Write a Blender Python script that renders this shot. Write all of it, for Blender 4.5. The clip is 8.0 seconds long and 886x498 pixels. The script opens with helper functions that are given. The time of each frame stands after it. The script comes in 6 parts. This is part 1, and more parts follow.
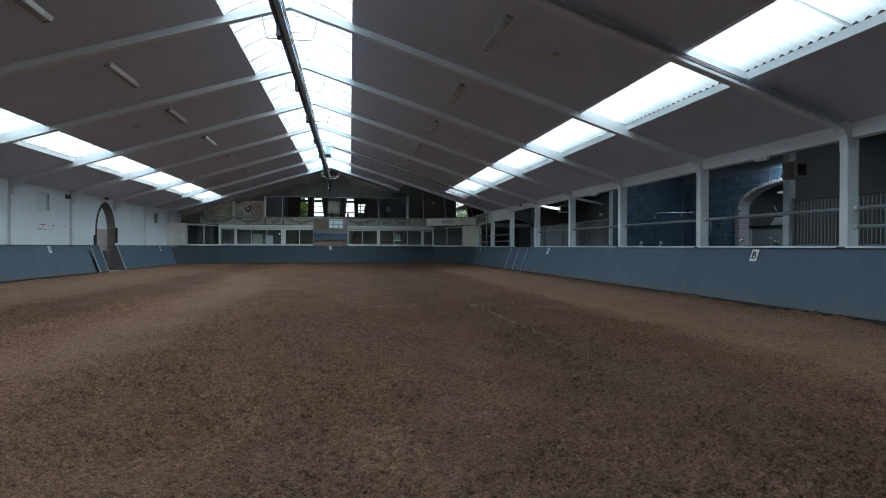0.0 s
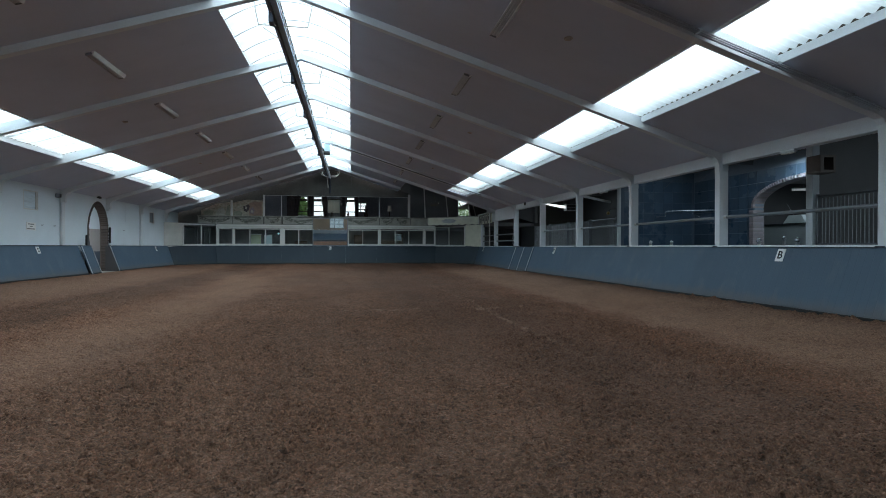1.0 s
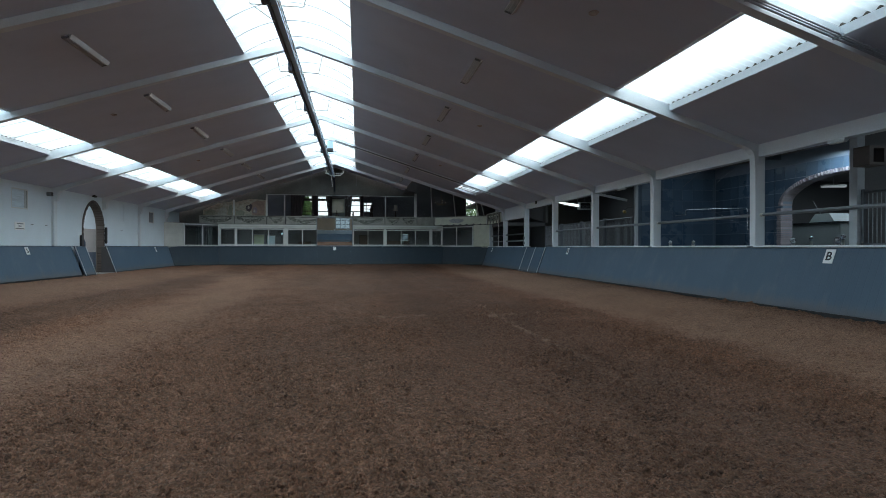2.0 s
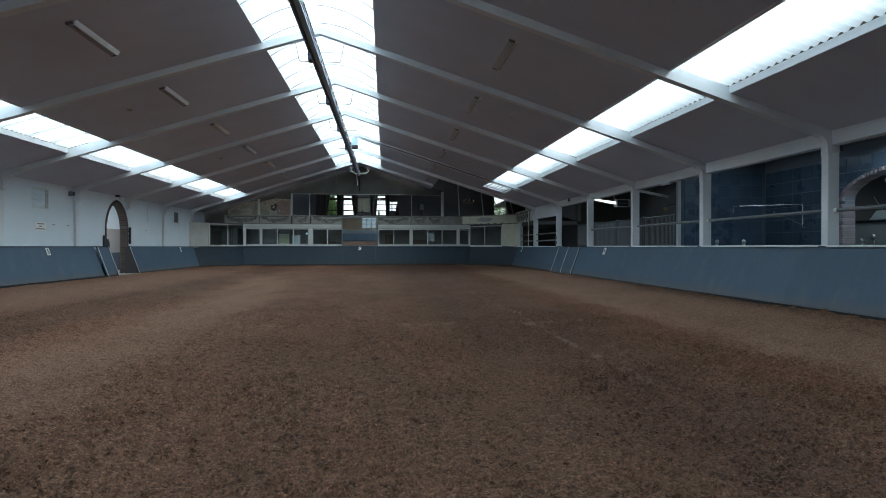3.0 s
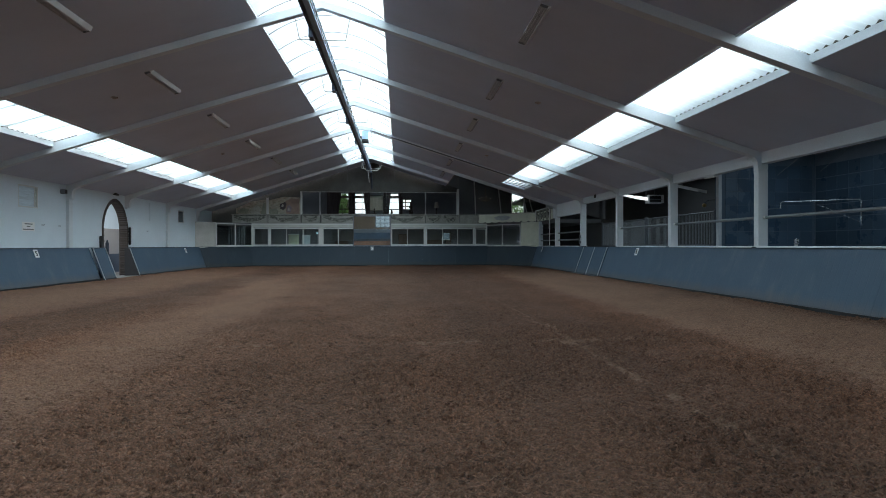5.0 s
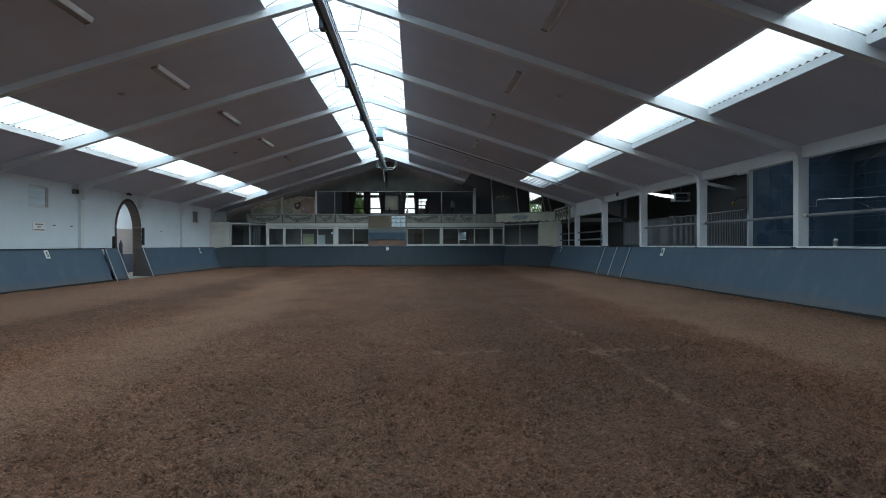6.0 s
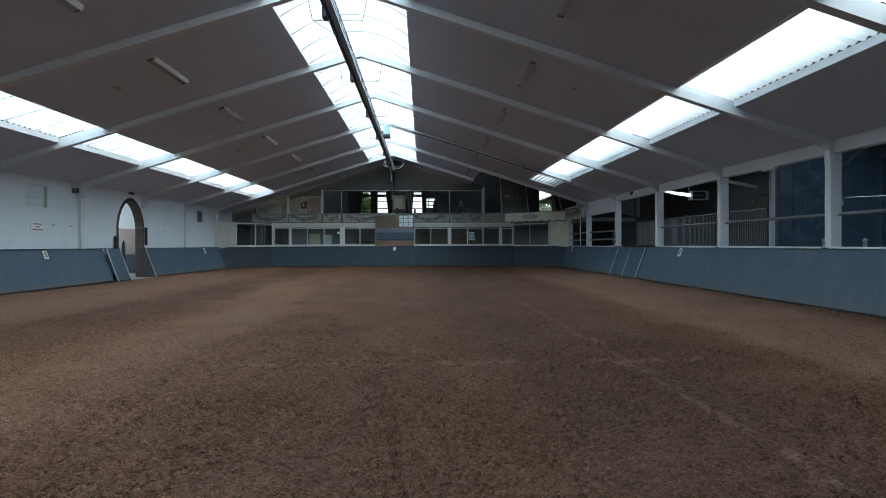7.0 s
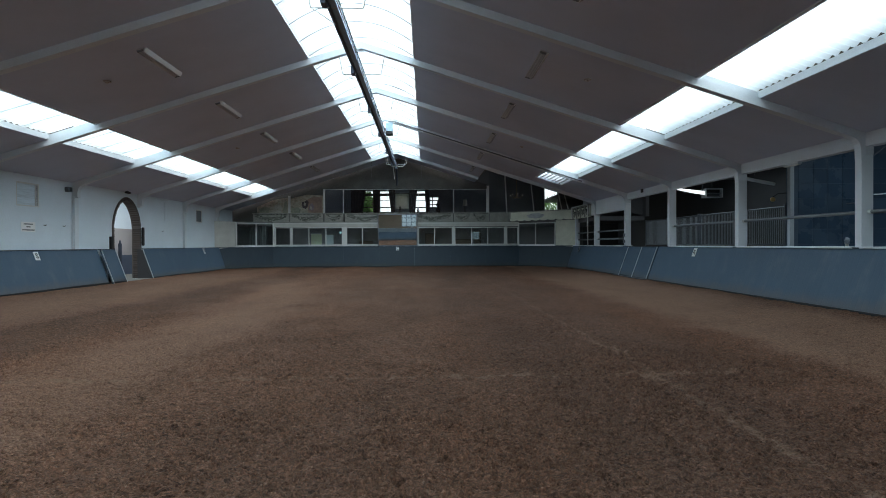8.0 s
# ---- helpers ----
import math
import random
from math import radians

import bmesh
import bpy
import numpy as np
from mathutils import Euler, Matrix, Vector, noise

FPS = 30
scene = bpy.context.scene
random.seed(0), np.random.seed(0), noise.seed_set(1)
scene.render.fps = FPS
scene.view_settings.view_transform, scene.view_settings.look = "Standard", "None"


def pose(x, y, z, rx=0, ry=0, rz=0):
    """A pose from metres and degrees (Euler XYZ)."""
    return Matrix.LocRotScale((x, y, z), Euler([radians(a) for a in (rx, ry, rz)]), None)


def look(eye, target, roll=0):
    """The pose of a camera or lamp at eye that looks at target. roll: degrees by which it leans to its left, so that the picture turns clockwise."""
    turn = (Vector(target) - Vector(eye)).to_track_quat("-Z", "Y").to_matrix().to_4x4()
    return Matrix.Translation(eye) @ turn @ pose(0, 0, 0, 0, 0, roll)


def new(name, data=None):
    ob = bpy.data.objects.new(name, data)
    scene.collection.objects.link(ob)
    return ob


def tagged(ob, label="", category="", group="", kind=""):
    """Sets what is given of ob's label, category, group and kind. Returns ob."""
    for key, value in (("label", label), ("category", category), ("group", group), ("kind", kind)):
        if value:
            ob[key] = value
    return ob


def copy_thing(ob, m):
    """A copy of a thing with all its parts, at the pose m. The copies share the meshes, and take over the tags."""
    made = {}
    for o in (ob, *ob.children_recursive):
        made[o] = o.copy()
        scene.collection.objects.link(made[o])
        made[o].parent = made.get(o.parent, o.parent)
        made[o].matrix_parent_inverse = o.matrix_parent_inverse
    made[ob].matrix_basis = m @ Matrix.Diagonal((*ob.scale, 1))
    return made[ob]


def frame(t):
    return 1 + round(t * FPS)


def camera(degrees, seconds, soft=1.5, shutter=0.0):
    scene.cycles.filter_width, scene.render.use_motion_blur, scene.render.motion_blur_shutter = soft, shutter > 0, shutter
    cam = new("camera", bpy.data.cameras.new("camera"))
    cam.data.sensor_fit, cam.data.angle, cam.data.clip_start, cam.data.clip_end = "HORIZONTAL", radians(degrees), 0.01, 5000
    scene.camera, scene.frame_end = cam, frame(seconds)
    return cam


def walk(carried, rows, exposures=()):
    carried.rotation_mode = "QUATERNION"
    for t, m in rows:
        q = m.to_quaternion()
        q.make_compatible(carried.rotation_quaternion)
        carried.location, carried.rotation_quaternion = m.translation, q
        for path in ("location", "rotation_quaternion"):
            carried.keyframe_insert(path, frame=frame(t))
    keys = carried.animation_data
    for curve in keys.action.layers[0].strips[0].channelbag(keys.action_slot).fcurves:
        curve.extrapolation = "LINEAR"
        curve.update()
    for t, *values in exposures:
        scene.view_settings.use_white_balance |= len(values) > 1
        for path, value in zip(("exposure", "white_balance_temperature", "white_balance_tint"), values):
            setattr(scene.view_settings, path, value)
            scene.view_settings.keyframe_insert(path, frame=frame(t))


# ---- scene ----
cam = camera(78.9, 8.0, soft=0.75)
PATH = [
    (0, (-0.243, 0.132, 1.325), (0.098, 2.103, 1.317), 0.2),
    (0.5, (-0.204, 0.462, 1.323), (0.133, 2.434, 1.315), 0.2),
    (1, (-0.169, 0.869, 1.325), (0.167, 2.84, 1.316), 0.1),
    (1.5, (-0.098, 1.378, 1.324), (0.238, 3.349, 1.316), 0.1),
    (3, (0.025, 2.903, 1.339), (0.24, 4.891, 1.33), 0.0),
    (3.5, (0.053, 3.378, 1.358), (0.251, 5.368, 1.347), -0.0),
    (4, (0.067, 3.768, 1.36), (0.256, 5.759, 1.35), -0.0),
    (5.5, (0.105, 4.783, 1.417), (0.242, 6.778, 1.402), -0.2),
    (6, (0.114, 5.076, 1.423), (0.218, 7.073, 1.408), -0.2),
    (6.5, (0.11, 5.379, 1.427), (0.197, 7.378, 1.412), -0.2),
    (7, (0.108, 5.663, 1.429), (0.184, 7.662, 1.414), -0.2),
    (7.5, (0.09, 5.976, 1.439), (0.159, 7.975, 1.423), -0.3),
    (8, (0.072, 6.275, 1.448), (0.137, 8.274, 1.431), -0.3),
]
walk(cam, [(t, look(eye, target, roll)) for t, eye, target, roll in PATH])

# ---------------------------------------------------------------- world, daylight
XR, XC, XL = -1.53, 8.3, -11.42          # ridge line, face of the open columns, face of the closed wall
PITCH, APEX = 0.316, 6.645                # slope of the ceiling, its height on the ridge line
BAY = 4.0
FRAMES_Y = [8.26 + BAY * k for k in range(-7, 8)]
Y0, Y1 = -19.9, 38.5                     # the two ends of the hall


def roof_z(x):
    return APEX - PITCH * abs(x - XR)


world = bpy.data.worlds.new("overcast_sky")
scene.world = world
world.use_nodes = True
_wn = world.node_tree.nodes
_sky = _wn.new("ShaderNodeTexSky")
_sky.sky_type = "NISHITA"
_sky.sun_disc = False
_sky.sun_elevation, _sky.sun_rotation = radians(53), radians(105)
_sky.air_density, _sky.dust_density = 1.0, 4.0
_bg = _wn["Background"]
_bg.inputs["Strength"].default_value = 0.15
world.node_tree.links.new(_sky.outputs["Color"], _bg.inputs["Color"])

_sun = bpy.data.lights.new("sun", "SUN")
_sun.energy, _sun.angle, _sun.color = 1.4, radians(50), (1.0, 0.98, 0.95)
sun = new("sun", _sun)
sun.matrix_world = look((22, -6, 30), (0, 0, 0))


def sky_lamp(name, x, z, width, y0, y1, watts, tilt=0.0):
    """Daylight that falls through one strip of roof lights."""
    d = bpy.data.lights.new(name, "AREA")
    d.shape, d.size, d.size_y, d.energy = "RECTANGLE", width, y1 - y0, watts
    d.color = (0.705, 0.90, 1.0)
    ob = new(name, d)
    ob.matrix_world = pose(x, (y0 + y1) / 2, z, 0, tilt, 0)
    return ob


SKY_L = 5.58
sky_lamp("daylight_ridge", XR, 6.82, 3.1, Y0 + 0.3, 36.2, SKY_L * math.pi * 3.1 * 55.8)
sky_lamp("daylight_side", XR + 7.55, roof_z(XR + 7.55) + 0.52, 2.9, Y0 + 0.3, 30.9, 0.79 * SKY_L * math.pi * 2.9 * 50.5, 17.5)
sky_lamp("daylight_side", XR - 7.5, roof_z(XR - 7.5) + 0.52, 2.8, Y0 + 0.3, 36.2, 1.06 * SKY_L * math.pi * 2.8 * 55.8, -17.5)


# ---------------------------------------------------------------- materials
def material(name, build):
    m = bpy.data.materials.new(name)
    m.use_nodes = True
    nt = m.node_tree
    build(nt, nt.nodes, nt.nodes["Principled BSDF"], nt.nodes["Material Output"])
    return m


def link(nt, a, b):
    nt.links.new(a, b)


def noise_node(nt, scale, detail=4.0, rough=0.55, stretch=(1, 1, 1), offset=(0, 0, 0)):
    geo = nt.nodes.new("ShaderNodeNewGeometry")
    mp = nt.nodes.new("ShaderNodeMapping")
    mp.inputs["Scale"].default_value = stretch
    mp.inputs["Location"].default_value = offset
    n = nt.nodes.new("ShaderNodeTexNoise")
    n.inputs["Scale"].default_value, n.inputs["Detail"].default_value = scale, detail
    n.inputs["Roughness"].default_value = rough
    link(nt, geo.outputs["Position"], mp.inputs["Vector"])
    link(nt, mp.outputs["Vector"], n.inputs["Vector"])
    return n.outputs["Fac"]


def ramp(nt, value, stops):
    r = nt.nodes.new("ShaderNodeValToRGB")
    els = r.color_ramp.elements
    while len(els) < len(stops):
        els.new(0.5)
    for e, (p, c) in zip(els, stops):
        e.position, e.color = p, (*c, 1)
    link(nt, value, r.inputs["Fac"])
    return r.outputs["Color"]


def span(nt, value, a, b, lo=0.0, hi=1.0):
    r = nt.nodes.new("ShaderNodeMapRange")
    r.interpolation_type = "SMOOTHSTEP"
    for key, v in zip(("From Min", "From Max", "To Min", "To Max"), (a, b, lo, hi)):
        r.inputs[key].default_value = v
    link(nt, value, r.inputs["Value"])
    return r.outputs["Result"]


def calc(nt, op, a, b=None):
    n = nt.nodes.new("ShaderNodeMath")
    n.operation = op
    for i, v in enumerate((a, b)):
        if v is None:
            continue
        if isinstance(v, (int, float)):
            n.inputs[i].default_value = v
        else:
            link(nt, v, n.inputs[i])
    return n.outputs[0]


def blend(nt, fac, a, b, mode="MIX"):
    n = nt.nodes.new("ShaderNodeMix")
    n.data_type, n.blend_type = "RGBA", mode
    for sock, v in ((n.inputs[0], fac), (n.inputs[6], a), (n.inputs[7], b)):
        if isinstance(v, (int, float)):
            sock.default_value = v
        elif isinstance(v, tuple):
            sock.default_value = (*v, 1)
        else:
            link(nt, v, sock)
    return n.outputs[2]


def bump(nt, height, strength, distance, normal=None):
    b = nt.nodes.new("ShaderNodeBump")
    b.inputs["Strength"].default_value, b.inputs["Distance"].default_value = strength, distance
    link(nt, height, b.inputs["Height"])
    if normal is not None:
        link(nt, normal, b.inputs["Normal"])
    return b.outputs["Normal"]


def shade(c, f):
    return tuple(min(1.0, v * f) for v in c)


def painted(name, colour, rough=0.6, metal=0.0, grain=60.0, stain=1.4, vary=0.18, relief=0.15, depth=0.002,
            stretch=(1, 1, 1), single=0.0):
    """A real surface of one paint: fine grain, broad stains, a slight relief."""
    def build(nt, nodes, p, out):
        broad = noise_node(nt, stain, 5, 0.6, stretch)
        fine = noise_node(nt, grain, 3, 0.6, stretch)
        c = ramp(nt, broad, [(0.25, shade(colour, 1 - vary)), (0.75, shade(colour, 1 + vary * 0.6))])
        c = blend(nt, 0.35, c, ramp(nt, fine, [(0.3, shade(colour, 1 - vary)), (0.7, shade(colour, 1 + vary))]))
        if single:
            info = nodes.new("ShaderNodeObjectInfo")
            c = blend(nt, 1.0, c, ramp(nt, info.outputs["Random"], [(0, (1 - single,) * 3), (1, (1 + single * 0.3,) * 3)]), "MULTIPLY")
        link(nt, c, p.inputs["Base Color"])
        link(nt, span(nt, broad, 0.2, 0.8, rough - 0.08, min(1.0, rough + 0.1)), p.inputs["Roughness"])
        p.inputs["Metallic"].default_value = metal
        if relief:
            link(nt, bump(nt, fine, relief, depth), p.inputs["Normal"])
    return material(name, build)


def sand_build(nt, nodes, p, out):
    geo = nodes.new("ShaderNodeNewGeometry")
    sep = nodes.new("ShaderNodeSeparateXYZ")
    link(nt, geo.outputs["Position"], sep.inputs[0])
    X, Y = sep.outputs["X"], sep.outputs["Y"]
    def crumbs(scale, seed, wild):
        warp = nodes.new("ShaderNodeTexNoise")
        warp.inputs["Scale"].default_value, warp.inputs["Detail"].default_value = scale * 0.8, 3.0
        shift = nodes.new("ShaderNodeVectorMath")
        shift.inputs[1].default_value = (seed, seed * 0.7, seed * 0.3)
        mixv = nodes.new("ShaderNodeVectorMath")
        mixv.operation = "MULTIPLY_ADD"
        mixv.inputs[1].default_value = (wild / scale,) * 3
        v = nodes.new("ShaderNodeTexVoronoi")
        v.inputs["Scale"].default_value = scale
        link(nt, geo.outputs["Position"], warp.inputs["Vector"])
        link(nt, geo.outputs["Position"], shift.inputs[0])
        link(nt, warp.outputs["Color"], mixv.inputs[0])
        link(nt, shift.outputs[0], mixv.inputs[2])
        link(nt, mixv.outputs[0], v.inputs["Vector"])
        tone = nodes.new("ShaderNodeSeparateColor")
        link(nt, v.outputs["Color"], tone.inputs[0])
        return v.outputs["Distance"], tone.outputs[0]

    grain, tone = crumbs(48, 1.7, 0.4)
    grit, tone_g = crumbs(95, 4.3, 0.45)
    fine = noise_node(nt, 75, 3, 0.65)
    clump = noise_node(nt, 20, 5, 0.7)
    speck = noise_node(nt, 44, 3, 0.7, (1, 1, 1), (2, 8, 1))
    patch = noise_node(nt, 1.1, 4, 0.6, (1, 0.45, 1))
    broad = noise_node(nt, 0.35, 3, 0.5, (1.4, 0.35, 1), (3, 7, 0))
    rust = noise_node(nt, 0.55, 4, 0.6, (1.2, 0.4, 1), (8, 1, 0))
    wob = calc(nt, "MULTIPLY", calc(nt, "SUBTRACT", noise_node(nt, 0.8, 3, 0.6), 0.5), 1.1)
    xw = calc(nt, "ADD", X, wob)
    base = ramp(nt, clump, [(0.38, (0.157, 0.082, 0.0535)), (0.5, (0.184, 0.097, 0.063)), (0.62, (0.215, 0.1150, 0.0755))])
    base = blend(nt, 1.0, base, ramp(nt, fine, [(0.38, (0.82, 0.82, 0.82)), (0.62, (1.18, 1.18, 1.18))]), "MULTIPLY")
    base = blend(nt, span(nt, speck, 0.58, 0.68, 0.0, 0.6), base, (0.26, 0.182, 0.138))
    base = blend(nt, 1.0, base, ramp(nt, tone, [(0.0, (0.74, 0.74, 0.74)), (0.5, (1.0, 1.0, 1.0)), (1.0, (1.30, 1.29, 1.28))]), "MULTIPLY")
    base = blend(nt, 1.0, base, ramp(nt, tone_g, [(0.0, (0.76, 0.76, 0.76)), (0.5, (1.0, 1.0, 1.0)), (1.0, (1.26, 1.25, 1.24))]), "MULTIPLY")
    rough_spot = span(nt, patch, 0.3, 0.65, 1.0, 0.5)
    # dark flecks: shade under the crumbs, put into the sand colour
    shade_fleck = noise_node(nt, 24, 3, 0.6, (0.6, 1.25, 1), (5, 3, 0))
    base = blend(nt, calc(nt, "MULTIPLY", span(nt, shade_fleck, 0.585, 0.620, 0.0, 0.70), rough_spot), base, (0.034, 0.021, 0.016))
    base = blend(nt, 1.0, base, ramp(nt, patch, [(0.3, (0.84, 0.83, 0.82)), (0.7, (1.12, 1.11, 1.10))]), "MULTIPLY")
    base = blend(nt, 1.0, base, ramp(nt, broad, [(0.3, (0.92, 0.92, 0.93)), (0.7, (1.08, 1.07, 1.06))]), "MULTIPLY")
    base = blend(nt, 1.0, base, ramp(nt, rust, [(0.4, (0.97, 1.0, 1.03)), (0.70, (1.02, 0.99, 0.965))]), "MULTIPLY")
    # base colour is lighter towards the closed wall
    west_lift = span(nt, xw, -4.5, -0.5, 1.0, 0.0)
    base = blend(nt, west_lift, base, blend(nt, 1.0, base, (1.17, 1.17, 1.16), "MULTIPLY"))
    # darker, redder strip between the middle and the track by the boards
    red = calc(nt, "ABSOLUTE", calc(nt, "SUBTRACT", xw, 4.35))
    base = blend(nt, span(nt, red, 0.2, 1.1, 0.4, 0.0), base, blend(nt, 1.0, base, (0.86, 0.76, 0.66), "MULTIPLY"))
    # darker trodden strip beside the track along the closed wall
    worn = calc(nt, "ABSOLUTE", calc(nt, "ADD", xw, 6.4))
    base = blend(nt, span(nt, worn, 0.5, 1.5, 0.85, 0.0), base, blend(nt, 1.0, base, (0.70, 0.73, 0.76), "MULTIPLY"))
    # dry dusty tracks where horses go: along the boards, and a curve across to the far corner
    curve = calc(nt, "MULTIPLY", span(nt, Y, 18.0, 42.0), -6.0)
    off = calc(nt, "ABSOLUTE", calc(nt, "SUBTRACT", xw, calc(nt, "ADD", curve, -3.75)))
    dust = calc(nt, "MULTIPLY", span(nt, off, 0.2, 1.4, 0.9, 0.0), calc(nt, "MULTIPLY", span(nt, Y, 3.0, 9.0), span(nt, Y, 22.0, 31.0, 1.0, 0.25)))
    edge = calc(nt, "ABSOLUTE", calc(nt, "SUBTRACT", xw, 6.15))
    dust = calc(nt, "MAXIMUM", dust, span(nt, edge, 0.75, 1.75, 1.0, 0.0))
    edge2 = calc(nt, "ABSOLUTE", calc(nt, "ADD", xw, 8.9))
    dust = calc(nt, "MAXIMUM", dust, span(nt, edge2, 0.5, 1.9, 0.8, 0.0))
    dust = calc(nt, "MULTIPLY", dust, span(nt, patch, 0.25, 0.6, 0.65, 1.0))
    dusty = ramp(nt, fine, [(0.4, (0.222, 0.126, 0.086)), (0.6, (0.358, 0.211, 0.144))])
    dusty = blend(nt, 1.0, dusty, ramp(nt, tone, [(0.0, (0.74, 0.74, 0.74)), (0.5, (1.0, 1.0, 1.0)), (1.0, (1.25, 1.25, 1.25))]), "MULTIPLY")
    base = blend(nt, calc(nt, "MULTIPLY", dust, 0.74), base, dusty)
    # small hoof pits, with their shade put into the sand colour
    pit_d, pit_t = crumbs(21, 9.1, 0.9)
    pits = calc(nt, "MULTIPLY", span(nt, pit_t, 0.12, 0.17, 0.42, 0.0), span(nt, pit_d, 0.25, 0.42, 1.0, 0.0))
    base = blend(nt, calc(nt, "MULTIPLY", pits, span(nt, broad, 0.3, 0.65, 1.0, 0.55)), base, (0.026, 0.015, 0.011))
    # redder sand before the end boards, the dimmer light there also put into colour
    end_dim = span(nt, calc(nt, "ADD", Y, calc(nt, "MULTIPLY", wob, 2.0)), 28.5, 34.0, 0.0, 0.8)
    base = blend(nt, end_dim, base, blend(nt, 1.0, base, (0.86, 0.77, 0.72), "MULTIPLY"))
    # thin scraped lines of pale sand
    thin = span(nt, calc(nt, "ABSOLUTE", calc(nt, "SUBTRACT", calc(nt, "ADD", X, calc(nt, "MULTIPLY", wob, 0.22)), 2.57)), 0.02, 0.075, 1.0, 0.0)
    thin = calc(nt, "MULTIPLY", thin, span(nt, noise_node(nt, 2.6, 5, 0.7), 0.40, 0.55))
    thin = calc(nt, "MULTIPLY", calc(nt, "MULTIPLY", thin, span(nt, Y, 12.5, 17.5, 0.95, 0.3)), span(nt, Y, 6.3, 9.2, 0.12, 1.0))
    cross = span(nt, calc(nt, "ABSOLUTE", calc(nt, "SUBTRACT", calc(nt, "ADD", Y, calc(nt, "MULTIPLY", wob, 0.10)), 12.15)), 0.02, 0.085, 1.0, 0.0)
    cross = calc(nt, "MULTIPLY", cross, span(nt, noise_node(nt, 1.5, 3, 0.6, (1, 1, 1), (9, 0, 0)), 0.43, 0.50))
    cross = calc(nt, "MULTIPLY", cross, span(nt, calc(nt, "ABSOLUTE", calc(nt, "ADD", X, 0.4)), 3.6, 5.0, 0.85, 0.0))
    line = calc(nt, "MULTIPLY", calc(nt, "MAXIMUM", thin, cross), span(nt, clump, 0.35, 0.55, 0.35, 1.0))
    # darker, greyer sand between the tracks
    mid_grey = span(nt, calc(nt, "ABSOLUTE", calc(nt, "SUBTRACT", xw, 2.4)), 0.6, 2.8, 0.95, 0.0)
    base = blend(nt, mid_grey, base, blend(nt, 1.0, base, (0.74, 0.75, 0.77), "MULTIPLY"))
    base = blend(nt, calc(nt, "MULTIPLY", line, 0.62), base, (0.29, 0.192, 0.136))
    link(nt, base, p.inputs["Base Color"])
    p.inputs["Roughness"].default_value = 0.95
    p.inputs["Specular IOR Level"].default_value = 0.2
    n1 = bump(nt, calc(nt, "MULTIPLY", grain, -1.0), 1.0, 0.03)
    link(nt, bump(nt, clump, 0.7, 0.014, n1), p.inputs["Normal"])


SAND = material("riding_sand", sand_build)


def board_build(axis, dark, hue=(1, 1, 1)):
    def build(nt, nodes, p, out):
        geo = nodes.new("ShaderNodeNewGeometry")
        sep = nodes.new("ShaderNodeSeparateXYZ")
        link(nt, geo.outputs["Position"], sep.inputs[0])
        along = sep.outputs[axis]
        groove = calc(nt, "PINGPONG", calc(nt, "MULTIPLY", along, 7.2), 0.5)
        cut = span(nt, groove, 0.0, 0.07)
        grain = noise_node(nt, 14, 4, 0.6, (6, 6, 0.6))
        broad = noise_node(nt, 0.9, 4, 0.6)
        smear = noise_node(nt, 2.6, 4, 0.7, (1, 1, 0.35), (4, 0, 2))
        c = ramp(nt, broad, [(0.3, (0.066, 0.112, 0.158)), (0.7, (0.080, 0.132, 0.184))])
        c = blend(nt, 0.35, c, ramp(nt, grain, [(0.3, (0.055, 0.098, 0.142)), (0.7, (0.094, 0.150, 0.200))]))
        c = blend(nt, calc(nt, "MULTIPLY", span(nt, smear, 0.5, 0.78), 0.28), c, (0.21, 0.235, 0.25))
        dirt = calc(nt, "MULTIPLY", span(nt, calc(nt, "ADD", sep.outputs["Z"], calc(nt, "MULTIPLY", smear, -0.35)), 0.02, 0.3, 1.0, 0.0), 0.5)
        c = blend(nt, dirt, c, (0.17, 0.135, 0.105))
        c = blend(nt, 1.0, c, ramp(nt, cut, [(0.0, (0.92, 0.92, 0.93)), (1.0, (1, 1, 1))]), "MULTIPLY")
        info = nodes.new("ShaderNodeObjectInfo")
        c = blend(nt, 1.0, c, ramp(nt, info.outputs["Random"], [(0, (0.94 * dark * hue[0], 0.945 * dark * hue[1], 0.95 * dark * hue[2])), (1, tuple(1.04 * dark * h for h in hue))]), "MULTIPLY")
        link(nt, c, p.inputs["Base Color"])
        p.inputs["Roughness"].default_value = 0.6
        n1 = bump(nt, cut, 0.45, 0.004)
        link(nt, bump(nt, grain, 0.12, 0.003, n1), p.inputs["Normal"])
    return build


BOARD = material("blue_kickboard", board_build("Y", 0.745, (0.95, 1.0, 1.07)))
# same paint for the end boards, their weaker light put into the colour
BOARD_END = material("shaded_blue_kickboard", board_build("X", 0.235, (0.72, 1.0, 1.10)))


def ceiling_build(nt, nodes, p, out):
    broad = noise_node(nt, 0.5, 4, 0.6, (1.0, 1.6, 1.0))
    fine = noise_node(nt, 90, 3, 0.6)
    blot = noise_node(nt, 2.3, 5, 0.65, (1.0, 1.0, 1.0), (0, 2, 5))
    c = ramp(nt, broad, [(0.3, (0.505, 0.545, 0.645)), (0.7, (0.565, 0.607, 0.710))])
    c = blend(nt, calc(nt, "MULTIPLY", span(nt, blot, 0.55, 0.85), 0.16), c, (0.43, 0.43, 0.46))
    link(nt, c, p.inputs["Base Color"])
    p.inputs["Roughness"].default_value = 0.8
    link(nt, bump(nt, fine, 0.1, 0.002), p.inputs["Normal"])


